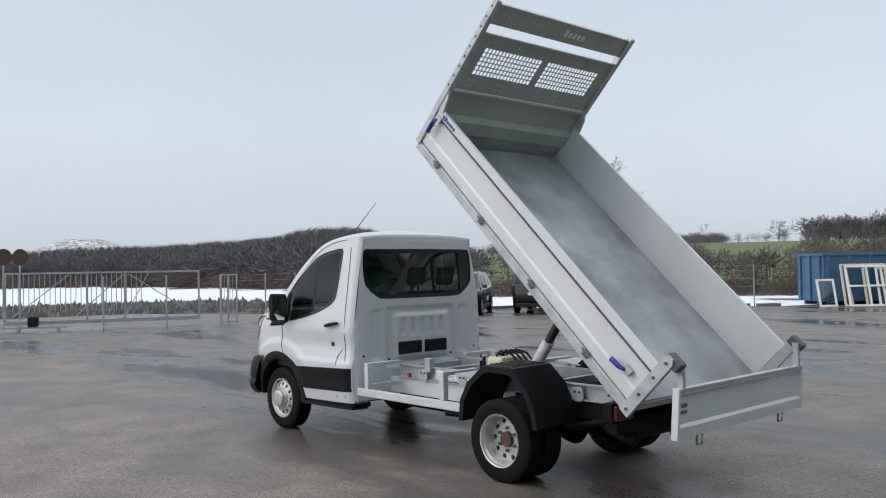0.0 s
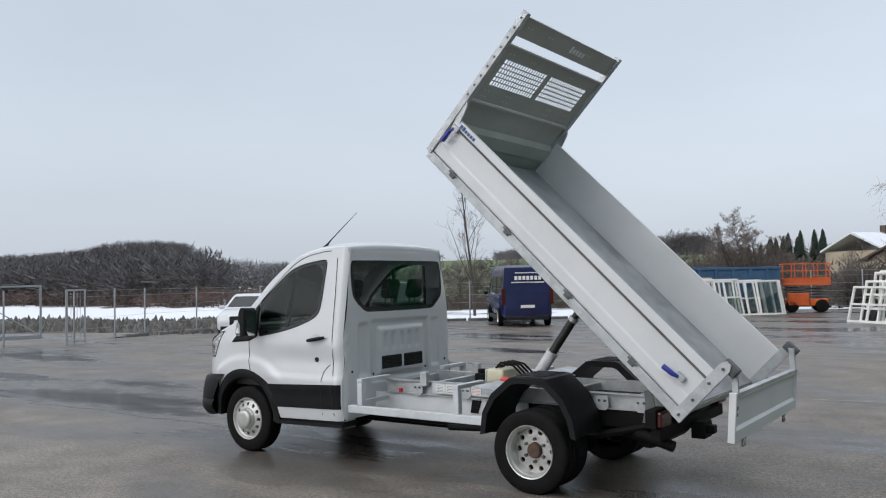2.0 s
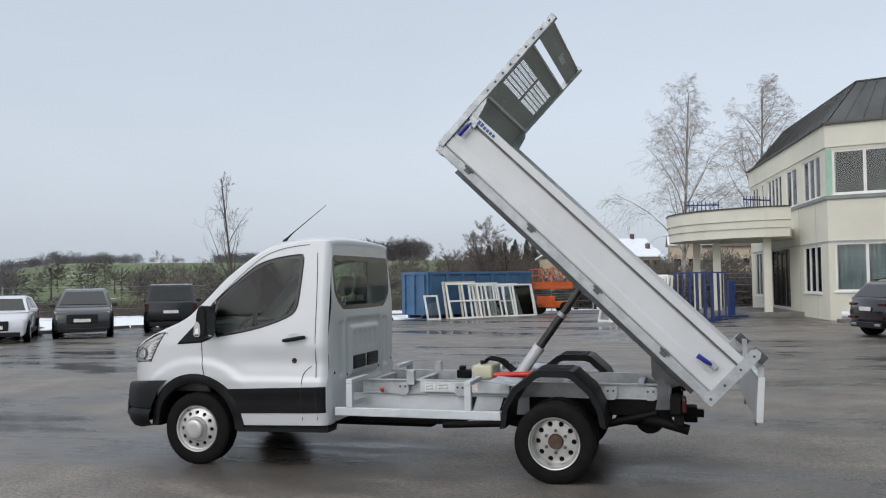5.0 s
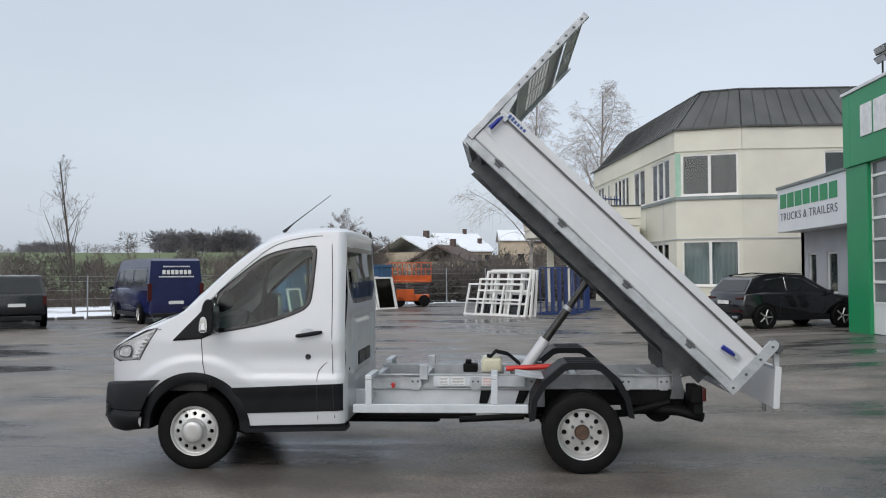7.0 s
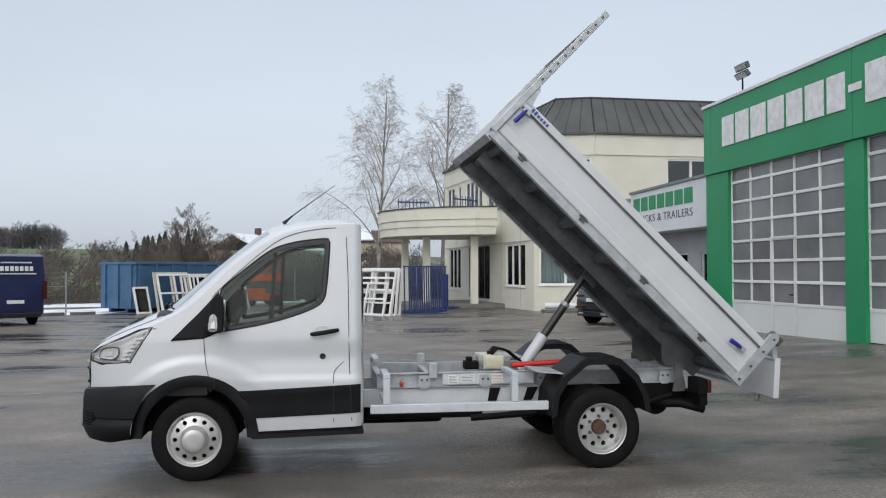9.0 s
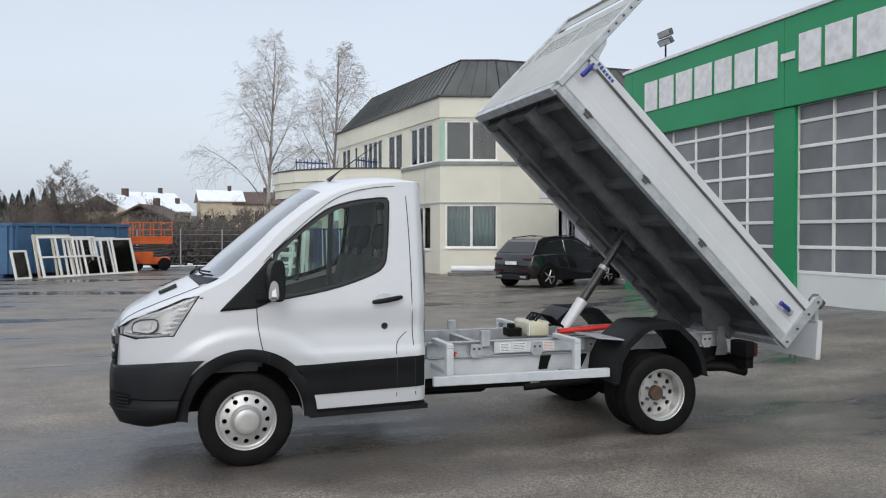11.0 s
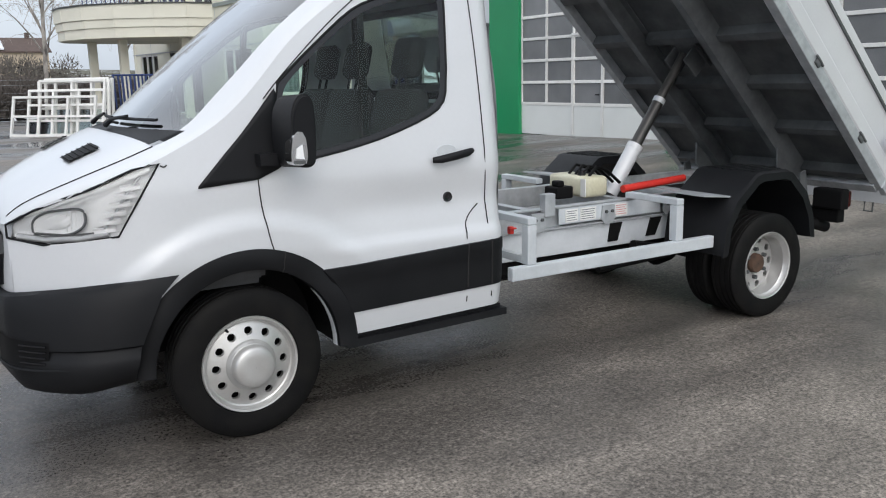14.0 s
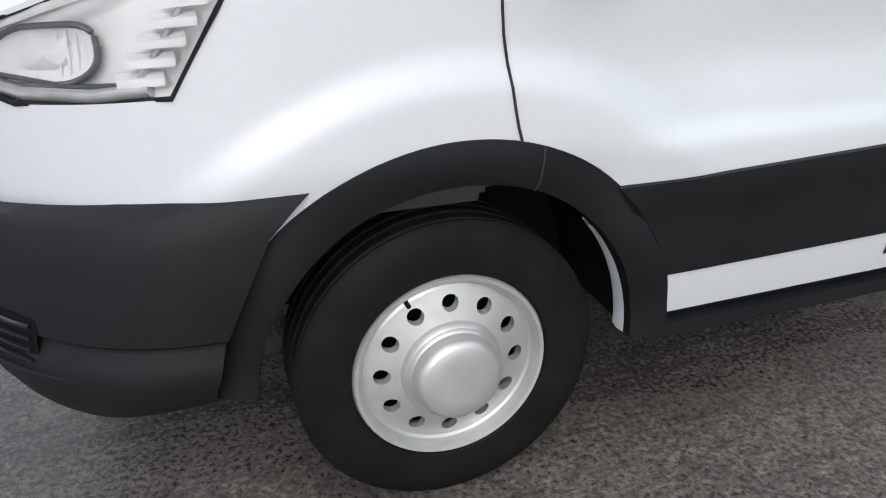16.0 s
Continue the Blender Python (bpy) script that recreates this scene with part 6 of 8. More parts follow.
FL = [(0.12, 3.05), (3.05, 4.72), (4.72, 6.55), (6.55, 7.5)]


def wall_run(p, q, holes, z0, z1, name="wall", m_="plaster", thick=0.35):
    """A wall from p to q between two heights, with openings (from, to, low, high) along it."""
    (x0, y0), (x1, y1) = p, q
    ln = math.hypot(x1 - x0, y1 - y0)
    m = Matrix.Translation((x0, y0, 0)) @ Matrix.Rotation(math.atan2(y1 - y0, x1 - x0), 4, "Z")
    bm = bmesh.new()
    cur = 0.0
    for a, b, lo, hi in sorted(holes):
        box(bm, cur, a, 0, thick, z0, z1, m=m)
        if lo > z0:
            box(bm, a, b, 0, thick, z0, lo, m=m)
        if hi < z1:
            box(bm, a, b, 0, thick, hi, z1, m=m)
        cur = b
    box(bm, cur, ln, 0, thick, z0, z1, m=m)
    part(name, bm, m_, office, "cream rendered wall" if m_ == "plaster" else "")
    return m, ln


def window_m(m, a, b, z0, z1, n_, curtain=False, frame_="pvc"):
    w_ = new("window")
    w_.parent = office
    t = 0.07
    fr_ = [(a, a + t, 0.03, 0.11, z0, z1), (b - t, b, 0.03, 0.11, z0, z1), (a + t, b - t, 0.03, 0.11, z0, z0 + t), (a + t, b - t, 0.03, 0.11, z1 - t, z1)]
    for k in range(1, n_):
        c = a + (b - a) * k / n_
        fr_.append((c - 0.055, c + 0.055, 0.032, 0.108, z0 + t, z1 - t))
    part("window_frame", boxes(fr_, 0.0, m), frame_, w_)
    for k in range(n_):
        c, e = a + (b - a) * k / n_ + 0.05, a + (b - a) * (k + 1) / n_ - 0.05
        p = part("pane", boxes([(c, e, 0.065, 0.075, z0 + t, z1 - t)], 0.0, m), "pane", w_)
        p.visible_shadow = False
    part("sill", boxes([(a - 0.05, b + 0.05, -0.06, 0.03, z0 - 0.05, z0 - 0.004)], 0.0, m), "pvc", w_)
    if curtain:
        bm = bmesh.new()
        pts = [(a + 0.1 + (b - a - 0.2) * k / 60, 0.36 + 0.035 * math.sin(k * 1.3)) for k in range(61)]
        g_ = [[bm.verts.new(m @ Vector((x, y_, z))) for z in (z0 + 0.05, z1 - 0.05)] for x, y_ in pts]
        for p_, q_ in zip(g_, g_[1:]):
            bm.faces.new((p_[0], q_[0], q_[1], p_[1]))
        part("curtain", bm, "curtain", w_, "pale net curtain", smooth=60)


Z2, ZR = 6.58, 7.5
# west wall (along the side with the entrance)
west_up = [(0.6, 2.2, 4.80, 6.5), (2.9, 3.5, 4.80, 6.5), (4.4, 7.4, 4.80, 6.5), (8.2, 10.2, 4.80, 6.5), (11.2, 13.8, 4.80, 6.5)]
west_low = [(1.0, 3.4, 0.75, 3.0), (5.0, 8.6, 0.35, 3.0), (11.0, 13.6, 1.05, 2.95)]
m, ln = wall_run(PLAN[0], PLAN[1], west_up, 4.70, ZR)
for a, b, z0, z1 in west_up:
    window_m(m, a, b, z0, z1, max(1, round((b - a) / 0.8)))
m, ln = wall_run(PLAN[0], PLAN[1], west_low, 0.0, 4.698)
for a, b, z0, z1 in west_low:
    window_m(m, a, b, z0, z1, max(1, round((b - a) / 0.9)), False, "gloss_black" if a == 5.0 else "pvc")
# south corner face
south_up, south_low = [(0.22, 2.42, 4.82, 6.50)], [(0.22, 2.42, 1.15, 2.98)]
m, ln = wall_run(PLAN[1], PLAN[2], south_up, 4.70, ZR)
window_m(m, *south_up[0], 2)
m, ln = wall_run(PLAN[1], PLAN[2], south_low, 0.0, 4.698)
window_m(m, *south_low[0], 2, True)
m, ln = wall_run(PLAN[2], PLAN[3], [(3.2, 5.4, 5.0, 6.5)], 4.70, ZR)
window_m(m, 3.2, 5.4, 5.0, 6.5, 2)
m, ln = wall_run(PLAN[2], PLAN[3], [], 0.0, 4.698)
wall_run(PLAN[3], PLAN[4], [], 0.0, ZR)
wall_run(PLAN[4], PLAN[0], [], 0.0, ZR)
# ledges and joints
for (p, q) in zip(PLAN[:3], PLAN[1:4]):
    (x0, y0), (x1, y1) = p, q
    ln = math.hypot(x1 - x0, y1 - y0)
    m = Matrix.Translation((x0, y0, 0)) @ Matrix.Rotation(math.atan2(y1 - y0, x1 - x0), 4, "Z")
    part("ledge", boxes([(0, ln, -0.07, 0.0, 4.64, 4.78)], 0.0, m), "band", office, "grey sheet ledge")
    part("ledge", boxes([(0, ln, -0.03, 0.0, 3.02, 3.07)], 0.0, m), "plaster_grey", office)
    part("parapet", boxes([(0, ln, -0.05, -0.002, 6.62, 7.48)], 0.0, m), "plaster", office, "cream parapet band")
    part("gutter", boxes([(-0.05, ln + 0.05, -0.16, 0.0, 7.482, 7.56)], 0.0, m), "roof_metal", office)
    for k in range(1, int(ln / 2.6) + 1):
        if ln > 3:
            part("panel_joint", boxes([(k * 2.6 - 0.012, k * 2.6 + 0.012, -0.006, -0.001, 0.15, 4.6)], 0.0, m), "plaster_grey", office)
# mint reveals beside the corner windows
m = Matrix.Translation((10.0, 26.45, 0)) @ Matrix.Rotation(math.atan2(-0.70, 2.47), 4, "Z")
part("reveal_panel", boxes([(-0.02, 0.20, -0.012, -0.003, 4.80, 6.55)], 0.0, m), "mint", office, "mint-green panel")
# mansard roof of standing-seam sheet
def inset(poly, d):
    return [(x + (0.7 * d if x < 15 else -d), y + (d if y < 30 else -d)) for x, y in poly]
lo_, hi_ = PLAN, [(10.0, 39.5), (11.45, 28.0), (12.9, 27.5), (22.5, 27.8), (22.5, 39.5)]
bm = bmesh.new()
A = [bm.verts.new((x, y, 7.50)) for x, y in lo_]
B = [bm.verts.new((x, y, 9.40)) for x, y in hi_]
for i in range(len(A)):
    j = (i + 1) % len(A)
    bm.faces.new((A[i], A[j], B[j], B[i]))
bm.faces.new(B)
part("roof", bm, "roof_metal", office, "dark standing-seam mansard roof")
for i in range(3):
    p0, p1, q0, q1 = (Vector((*lo_[i], 7.50)), Vector((*lo_[i + 1], 7.50)), Vector((*hi_[i], 9.40)), Vector((*hi_[i + 1], 9.40)))
    n_ = max(3, round((p1 - p0).length / 0.62))
    for k in range(n_ + 1):
        t = k / n_
        a, b = p0.lerp(p1, t), q0.lerp(q1, t)
        bm = bmesh.new()
        tube(bm, [a + Vector((0, 0, 0.015)), b + Vector((0, 0, 0.015))], 0.028, 4)
        part("roof_seam", bm, "roof_metal", office)
    bm = bmesh.new()
    tube(bm, [q0, q1], 0.05, 6)
    part("ridge_cap", bm, "roof_metal", office)
# added inner walls and slab, darkened to stand for unlit rooms
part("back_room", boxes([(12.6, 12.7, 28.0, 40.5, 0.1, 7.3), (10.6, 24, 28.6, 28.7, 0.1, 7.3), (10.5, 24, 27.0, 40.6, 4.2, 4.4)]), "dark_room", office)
# entrance canopy with balcony parapet and columns
cano = dense([(9.0, 36.5), (4.6, 36.5), (3.9, 34.2), (5.0, 31.4), (7.6, 29.6), (9.5, 29.5)], 1, False)
bm = bmesh.new()
prism(bm, cano + [(9.6, 33), (9.3, 36)], 3.42, 3.80, axis="z")
part("canopy_slab", bm, "plaster", office, "cream canopy slab over the entrance")
for z0, z1, d_ in ((3.81, 4.12, 0.05), (4.13, 4.66, 0.0)):
    bm = bmesh.new()
    for (x0, y0), (x1, y1) in zip(cano, cano[1:]):
        mm = Matrix.Translation((x0, y0, 0)) @ Matrix.Rotation(math.atan2(y1 - y0, x1 - x0), 4, "Z")
        box(bm, -0.05, math.hypot(x1 - x0, y1 - y0) + 0.05, -0.10 + d_, 0.12, z0, z1, m=mm)
    part("balcony_parapet", bm, "plaster", office, "cream balcony parapet")
bm = bmesh.new()
for (x0, y0), (x1, y1) in zip(cano, cano[1:]):
    mm = Matrix.Translation((x0, y0, 0)) @ Matrix.Rotation(math.atan2(y1 - y0, x1 - x0), 4, "Z")
    box(bm, -0.05, math.hypot(x1 - x0, y1 - y0) + 0.05, -0.14, 0.14, 4.662, 4.72, m=mm)
part("parapet_cap", bm, "roof_metal", office)
for x, y in ((5.35, 34.6), (6.2, 32.6), (8.2, 30.6)):
    part("column", boxes([(x - 0.17, x + 0.17, y - 0.17, y + 0.17, 0.1, 3.418)], 0.03), "plaster", office, "cream square column")
part("entrance_step", boxes([(5.0, 9.6, 30.2, 36.0, -0.05, 0.22)], 0.02), "kerb", office)
# blue iron racks stored on the balcony
for x, y, a in ((5.6, 33.0, 10), (7.9, 31.2, 40)):
    rk = thing("blue_rack", "blue painted steel rack stored on the balcony", "rack", (x, y, 3.80), a, "blue racks")
    part("rack_frame", boxes([(-0.8, 0.8, -0.03, 0.03, 0, 0.06)]), "blue_steel", rk)
    part("top_bar", boxes([(-0.8, 0.8, -0.03, 0.03, 1.30, 1.36)]), "blue_steel", rk)
    for k in range(9):
        bm = bmesh.new()
        tube(bm, [(-0.76 + 0.19 * k, 0, 0), (-0.76 + 0.19 * k, 0.05 * (k % 2), 1.5)], 0.022, 5)
        part("upright", bm, "blue_steel", rk)
# blue stand by the entrance
bs = thing("blue_post_stand", "blue steel post on a crossed foot by the entrance", "stand", (6.6, 29.2, 0.05), 20)
part("post", boxes([(-0.13, 0.13, -0.10, 0.10, 0.08, 1.55)], 0.01), "blue_steel", bs)
part("foot", boxes([(-0.7, 0.7, -0.09, 0.09, 0.0, 0.09), (-0.09, 0.09, -0.5, -0.091, 0.0, 0.09), (-0.09, 0.09, 0.091, 0.5, 0.0, 0.09)], 0.01), "blue_steel", bs)
# pale roll at the foot of the wall
bm = bmesh.new()
tube(bm, [(10.3, 25.85, 0.29), (12.3, 25.3, 0.29)], 0.13, 14)
rl = part("foil_roll", bm, "sign_white", None, smooth=60)
tagged(rl, "long white wrapped roll lying along the wall", "roll")
ft = part("low_plinth", boxes([(10.1, 12.6, 25.2, 25.7, 0.0, 0.15)]), "kerb")
tagged(ft, "low concrete plinth along the office wall", "plinth", kind="structure")


# ---- yard edge: sliding gate, fence, signs ----
def bar(parent, name, p, q, r, m_, seg=6):
    bm = bmesh.new()
    tube(bm, [p, q], r, seg)
    return part(name, bm, m_, parent)


gx0, gy0, gx1, gy1 = -20.9, 1.67, -18.6, 7.23
gl = math.hypot(gx1 - gx0, gy1 - gy0)
gate = thing("sliding_gate", "galvanised steel sliding gate with upright bars", "gate", (gx0, gy0, 0), math.degrees(math.atan2(gy1 - gy0, gx1 - gx0)))
part("top_rail", boxes([(0, gl, -0.03, 0.03, 1.84, 1.90)], 0.005), "fence_steel", gate)
part("bottom_rail", boxes([(0, gl, -0.05, 0.05, 0.22, 0.34)], 0.005), "fence_steel", gate)
for x in (0.03, 2.45, gl * 0.60, gl - 0.03):
    part("gate_post", boxes([(x - 0.03, x + 0.03, -0.03, 0.03, 0.342, 1.838)]), "fence_steel", gate)
bar_me = None
for k in range(26):
    x = 0.25 + 0.155 * k
    if bar_me is None:
        o = bar(gate, "gate_bar", (0, 0, 0.62), (0, 0, 1.84), 0.013, "fence_steel")
        bar_me = o.data
    else:
        o = new("gate_bar", bar_me)
        o.parent = gate
    o.location = (x, 0, 0)
for a, b in ((0.1, 1.9), (2.0, 3.6), (3.6, 4.35), (gl - 0.1, gl * 0.60 + 0.1)):
    bar(gate, "brace", (a, -0.02, 0.36), (b, -0.02, 1.82), 0.018, "fence_steel")
drive = thing("gate_drive", "small black gate motor on a steel base beside the gate", "gate motor", (-20.1, 2.3, 0.0), 60)
part("base", boxes([(-0.9, 1.0, -0.06, 0.06, 0.12, 0.18), (-0.5, -0.4, -0.06, 0.06, 0.0, 0.119), (0.7, 0.8, -0.06, 0.06, 0.0, 0.119)]), "fence_steel", drive)
part("motor_box", boxes([(-0.15, 0.15, -0.12, 0.12, 0.185, 0.50)], 0.03), "black", drive)

fence = thing("mesh_fence", "thin grey wire fence with steel posts along the yard's edge", "fence", kind="structure")
fpts = [(-20.6, 1.4), (-19.27, 4.2), (-18.73, 6.1), (-18.1, 7.75), (-18.4, 8.2), (-18.6, 9.8), (-19.9, 11.9), (-20.1, 14.4), (-19.3, 17.0), (-18.2, 20.0), (-16.4, 22.6), (-13.9, 24.6), (-11.4, 26.4), (-9.2, 28.0)]
for i, (x, y) in enumerate(fpts):
    bar(fence, "fence_post", (x, y, -0.1), (x, y, 1.75), 0.03, "fence_steel", 8)
for i, ((x0, y0), (x1, y1)) in enumerate(zip(fpts, fpts[1:])):
    if i in (0, 1, 2):
        continue
    for z in (0.10, 0.45, 0.8, 1.15, 1.5, 1.70):
        bar(fence, "wire", (x0, y0, z), (x1, y1, z), 0.004, "fence_steel", 4)
pg = thing("side_gate", "narrow galvanised steel side gate in the fence", "gate", (-18.1, 7.75, 0), 55)
part("gate_frame", boxes([(0.0, 0.05, -0.025, 0.025, 0.05, 1.75), (0.52, 0.57, -0.025, 0.025, 0.05, 1.75), (0.05, 0.52, -0.025, 0.025, 1.70, 1.75), (0.05, 0.52, -0.025, 0.025, 0.08, 0.12)]), "fence_steel", pg)
for k in range(4):
    bar(pg, "gate_bar", (0.14 + 0.09 * k, 0, 0.12), (0.14 + 0.09 * k, 0, 1.70), 0.008, "fence_steel")
rs = thing("road_signs", "two round road signs seen from behind on posts", "road sign", (-25, 3.0, -0.1), 14)
for k in (0, 1):
    bar(rs, "post", (0, 0.62 * k - 0.3, 0), (0, 0.62 * k - 0.3, 2.9), 0.03, "fence_steel", 8)
    bm = bmesh.new()
    lathe(bm, [(0.001, 0.0), (0.30, 0.0), (0.30, 0.02), (0.001, 0.02)], 28, Matrix.Translation((0.04, 0.62 * k - 0.3, 2.60)) @ Matrix.Rotation(radians(90), 4, "Z"))
    part("sign_disc", bm, "rust", rs)

# band of rubble and earth between lane and field
rng_ = random.Random(4)
verts, faces = [], []
for k in range(6500):
    azd = rng_.uniform(-88, -46)
    az = radians(azd)
    r = rng_.uniform(22.5, 37) + 9.5 * smooth01((-56 - azd) / 10)
    x, y = r * math.sin(az), r * math.cos(az)
    s_ = rng_.uniform(0.06, 0.34)
    h_ = s_ * rng_.uniform(0.4, 1.1) * (1.0 if rng_.random() < 0.85 else 1.7)
    b = len(verts)
    for i in range(5):
        t = i * 1.2566 + rng_.uniform(-0.4, 0.4)
        verts.append((x + s_ * math.cos(t), y + s_ * math.sin(t), -0.3))
    verts.append((x + rng_.uniform(-0.3, 0.3) * s_, y + rng_.uniform(-0.3, 0.3) * s_, h_ * 0.8 - 0.05))
    faces += [(b + i, b + (i + 1) % 5, b + 5) for i in range(5)]
rb = pymesh("rubble_bank", verts, faces, "rock")
tagged(rb, "bank of dark earth and broken rubble beyond the lane", "rubble", kind="stuff")


# ---- trees ----
def limb(verts, faces, pts, rs, seg=3):
    base = None
    for i, p in enumerate(pts):
        d = (pts[min(i + 1, len(pts) - 1)] - pts[max(i - 1, 0)])
        d = d.normalized() if d.length > 1e-6 else Vector((0, 0, 1))
        a = d.orthogonal().normalized()
        b = d.cross(a)
        cur = len(verts)
        for k in range(seg):
            t = 2 * math.pi * k / seg
            verts.append(tuple(p + (a * math.cos(t) + b * math.sin(t)) * rs[i]))
        if base is not None:
            for k in range(seg):
                faces.append((base + k, base + (k + 1) % seg, cur + (k + 1) % seg, cur + k))
        base = cur


def bare_tree(name, label, at, height, seed, bark="bark", twig="twig", upright=0.7, droop=0.0, stems=1, dens=1.0, low=0.25, thick=1.0, group=""):
    rg = random.Random(seed)
    tr = thing(name, label, "tree", at, 0, group)
    tv, tf, cv, cf = [], [], [], []

    def grow_branch(p, d, length, r, depth):
        n_ = 5 if depth < 2 else 3
        pts, rs = [p.copy()], [r]
        for i in range(n_):
            d = (d + Vector((rg.uniform(-1, 1), rg.uniform(-1, 1), rg.uniform(-0.6, 1) * upright)) * (0.05 if depth == 0 and stems == 1 else 0.16) + Vector((0, 0, -droop * depth * 0.10))).normalized()
            p = p + d * (length / n_)
            pts.append(p.copy())
            rs.append(max(0.004, r * (1 - 0.75 * (i + 1) / n_)))
        if depth < 2:
            limb(tv, tf, pts, rs, 7 if depth == 0 else 5)
        else:
            limb(cv, cf, pts, [max(q * 0.8, 0.005) for q in rs], 3)
        if depth >= 4:
            return
        kids = int((22 if depth == 0 else 8 if depth == 1 else 5 if depth == 2 else 4) * dens)
        for k in range(kids):
            t = (low if depth == 0 else 0.2) + (1 - (low if depth == 0 else 0.2)) * (k + rg.random()) / kids
            i = min(n_ - 1, int(t * n_))
            q = pts[i].lerp(pts[i + 1], t * n_ - i)
            side = Vector((rg.uniform(-1, 1), rg.uniform(-1, 1), 0)).normalized()
            nd = (d * 0.4 + side * 0.75 + Vector((0, 0, upright))).normalized() if depth == 0 else (d * 0.6 + Vector((rg.uniform(-1, 1), rg.uniform(-1, 1), rg.uniform(-0.3, 0.9)))).normalized()
            ln = length * (rg.uniform(0.30, 0.5) if depth == 0 else rg.uniform(0.35, 0.62) if depth == 1 else rg.uniform(0.55, 0.95)) * ((1.25 - 1.0 * t) if depth == 0 else (1.15 - 0.6 * t))
            grow_branch(q, nd, ln, max(0.005, rs[i] * 0.42), depth + 1)

    for k in range(stems):
        off = Vector((rg.uniform(-0.4, 0.4), rg.uniform(-0.4, 0.4), -0.1)) if stems > 1 else Vector((0, 0, -0.1))
        lean = Vector((rg.uniform(-0.5, 0.5), rg.uniform(-0.5, 0.5), 1)) if stems > 1 else Vector((rg.uniform(-0.06, 0.06), rg.uniform(-0.06, 0.06), 1))
        grow_branch(off, lean.normalized(), height * (1 if stems == 1 else rg.uniform(0.7, 1.0)), 0.011 * height * thick, 0)
    pymesh("trunk", tv, tf, bark, tr, 60)
    pymesh("crown", cv, cf, twig, tr)
    return tr


bare_tree("bare_tree", "slender bare young tree by the yard's edge", (-17.8, 31.0, -0.3), 7.7, 3, upright=1.5, dens=0.62, low=0.12)
bare_tree("birch_tree", "tall bare birch with hanging twigs", (4.7, 46.0, 0.2), 12.9, 11, "birch_bark", "birch_twig", 1.05, 0.9, dens=1.05, low=0.18, group="birches")
bare_tree("birch_tree", "tall bare birch behind the office", (9.3, 50.0, 0.2), 14.0, 15, "birch_bark", "birch_twig", 1.05, 0.9, dens=1.05, low=0.18, group="birches")
for i, (x, y, h_) in enumerate(((-9.5, 52, 5.6), (-3.5, 56, 5.0), (-8.2, 40.5, 4.6), (-13.5, 44, 4.4), (3.5, 62, 4.6), (-2.0, 75, 6.5), (-16, 46, 4.6), (-21, 42, 4.6), (-24.5, 36, 4.2))):
    bare_tree("bare_shrub_tree", "spreading bare many-stemmed tree", (x, y, land(x, y)), h_, 30 + i, upright=0.7, stems=4, dens=0.62, low=0.1, thick=0.55, group="edge trees")


bare_tree("spreading_tree", "wide bare many-stemmed tree behind the container", (-5.0, 38.0, -0.1), 5.2, 77, upright=0.35, stems=8, dens=0.85, low=0.10, thick=0.62)
bare_tree("spreading_tree", "wide bare many-stemmed tree behind the container", (-7.4, 40.0, -0.1), 4.2, 78, upright=0.35, stems=5, dens=0.8, low=0.10, thick=0.6)


def crowns(name, label, rows, material, count, seed, wide=0.34, low=0.44):
    """Many bare crowns, each a trunk and a rounded burst of twigs, joined."""
    rg = random.Random(seed)
    verts, faces = [], []

    def twig(p, q, w):
        b = len(verts)
        d = (q - p).normalized()
        a = d.orthogonal()
        c = d.cross(a)
        for i in range(3):
            t = 2.094 * i
            verts.append(tuple(p + (a * math.cos(t) + c * math.sin(t)) * w))
        verts.append(tuple(q))
        for i in range(3):
            faces.append((b + i, b + (i + 1) % 3, b + 3))

    for x, y, h_ in rows:
        z = land(x, y) - 0.3
        c = Vector((x, y, z + h_ * (1 - low) * rg.uniform(0.90, 1.08)))
        twig(Vector((x, y, z)), c + Vector((0, 0, h_ * 0.2)), h_ * 0.022)
        rw_, rh_ = h_ * wide * rg.uniform(0.8, 1.25), h_ * low
        for k in range(count):
            d = Vector((rg.gauss(0, 1), rg.gauss(0, 1), rg.gauss(0.15, 0.9))).normalized()
            u = rg.random() ** 0.4
            q = c + Vector((d.x * rw_, d.y * rw_, d.z * rh_)) * u
            p = q - Vector((d.x * rw_ + rg.gauss(0, 0.5) * rw_, d.y * rw_ + rg.gauss(0, 0.5) * rw_, d.z * rh_ + 0.4 * rh_)) * rg.uniform(0.10, 0.30)
            twig(p, q, h_ * rg.uniform(0.006, 0.014))
    return tagged(pymesh(name, verts, faces, material), label, "trees", kind="stuff")


rg = random.Random(9)
rows_ = []
for k in range(4600):
    az = rg.uniform(-98, -44)
    edge_ = interp(az, WOOD_EDGE)
    r = edge_ + 6 + (380 - edge_) * rg.random() ** 1.25
    if az > -51.5 and (rg.random() < 0.72 or r > 300):
        continue
    a = radians(az)
    x, y = r * math.sin(a), r * math.cos(a)
    room = 1.8 + (r + 10) * math.tan(radians(interp(az, SKYLINE))) - land(x, y)
    h_ = min(rg.uniform(4.0, 9.0), room * rg.uniform(0.72, 1.10))
    if h_ > 1.0:
        rows_.append((x, y, h_))
crowns("ridge_wood", "dark bare winter wood on the ridge", rows_, "wood_far", 74, 1, 0.55, 0.50)
rows_ = []
for k in range(700):
    az = rg.uniform(-98, -46)
    r = interp(az, WOOD_EDGE) + rg.uniform(-2, 12)
    a = radians(az)
    rows_.append((r * math.sin(a), r * math.cos(a), rg.uniform(1.0, 2.6)))
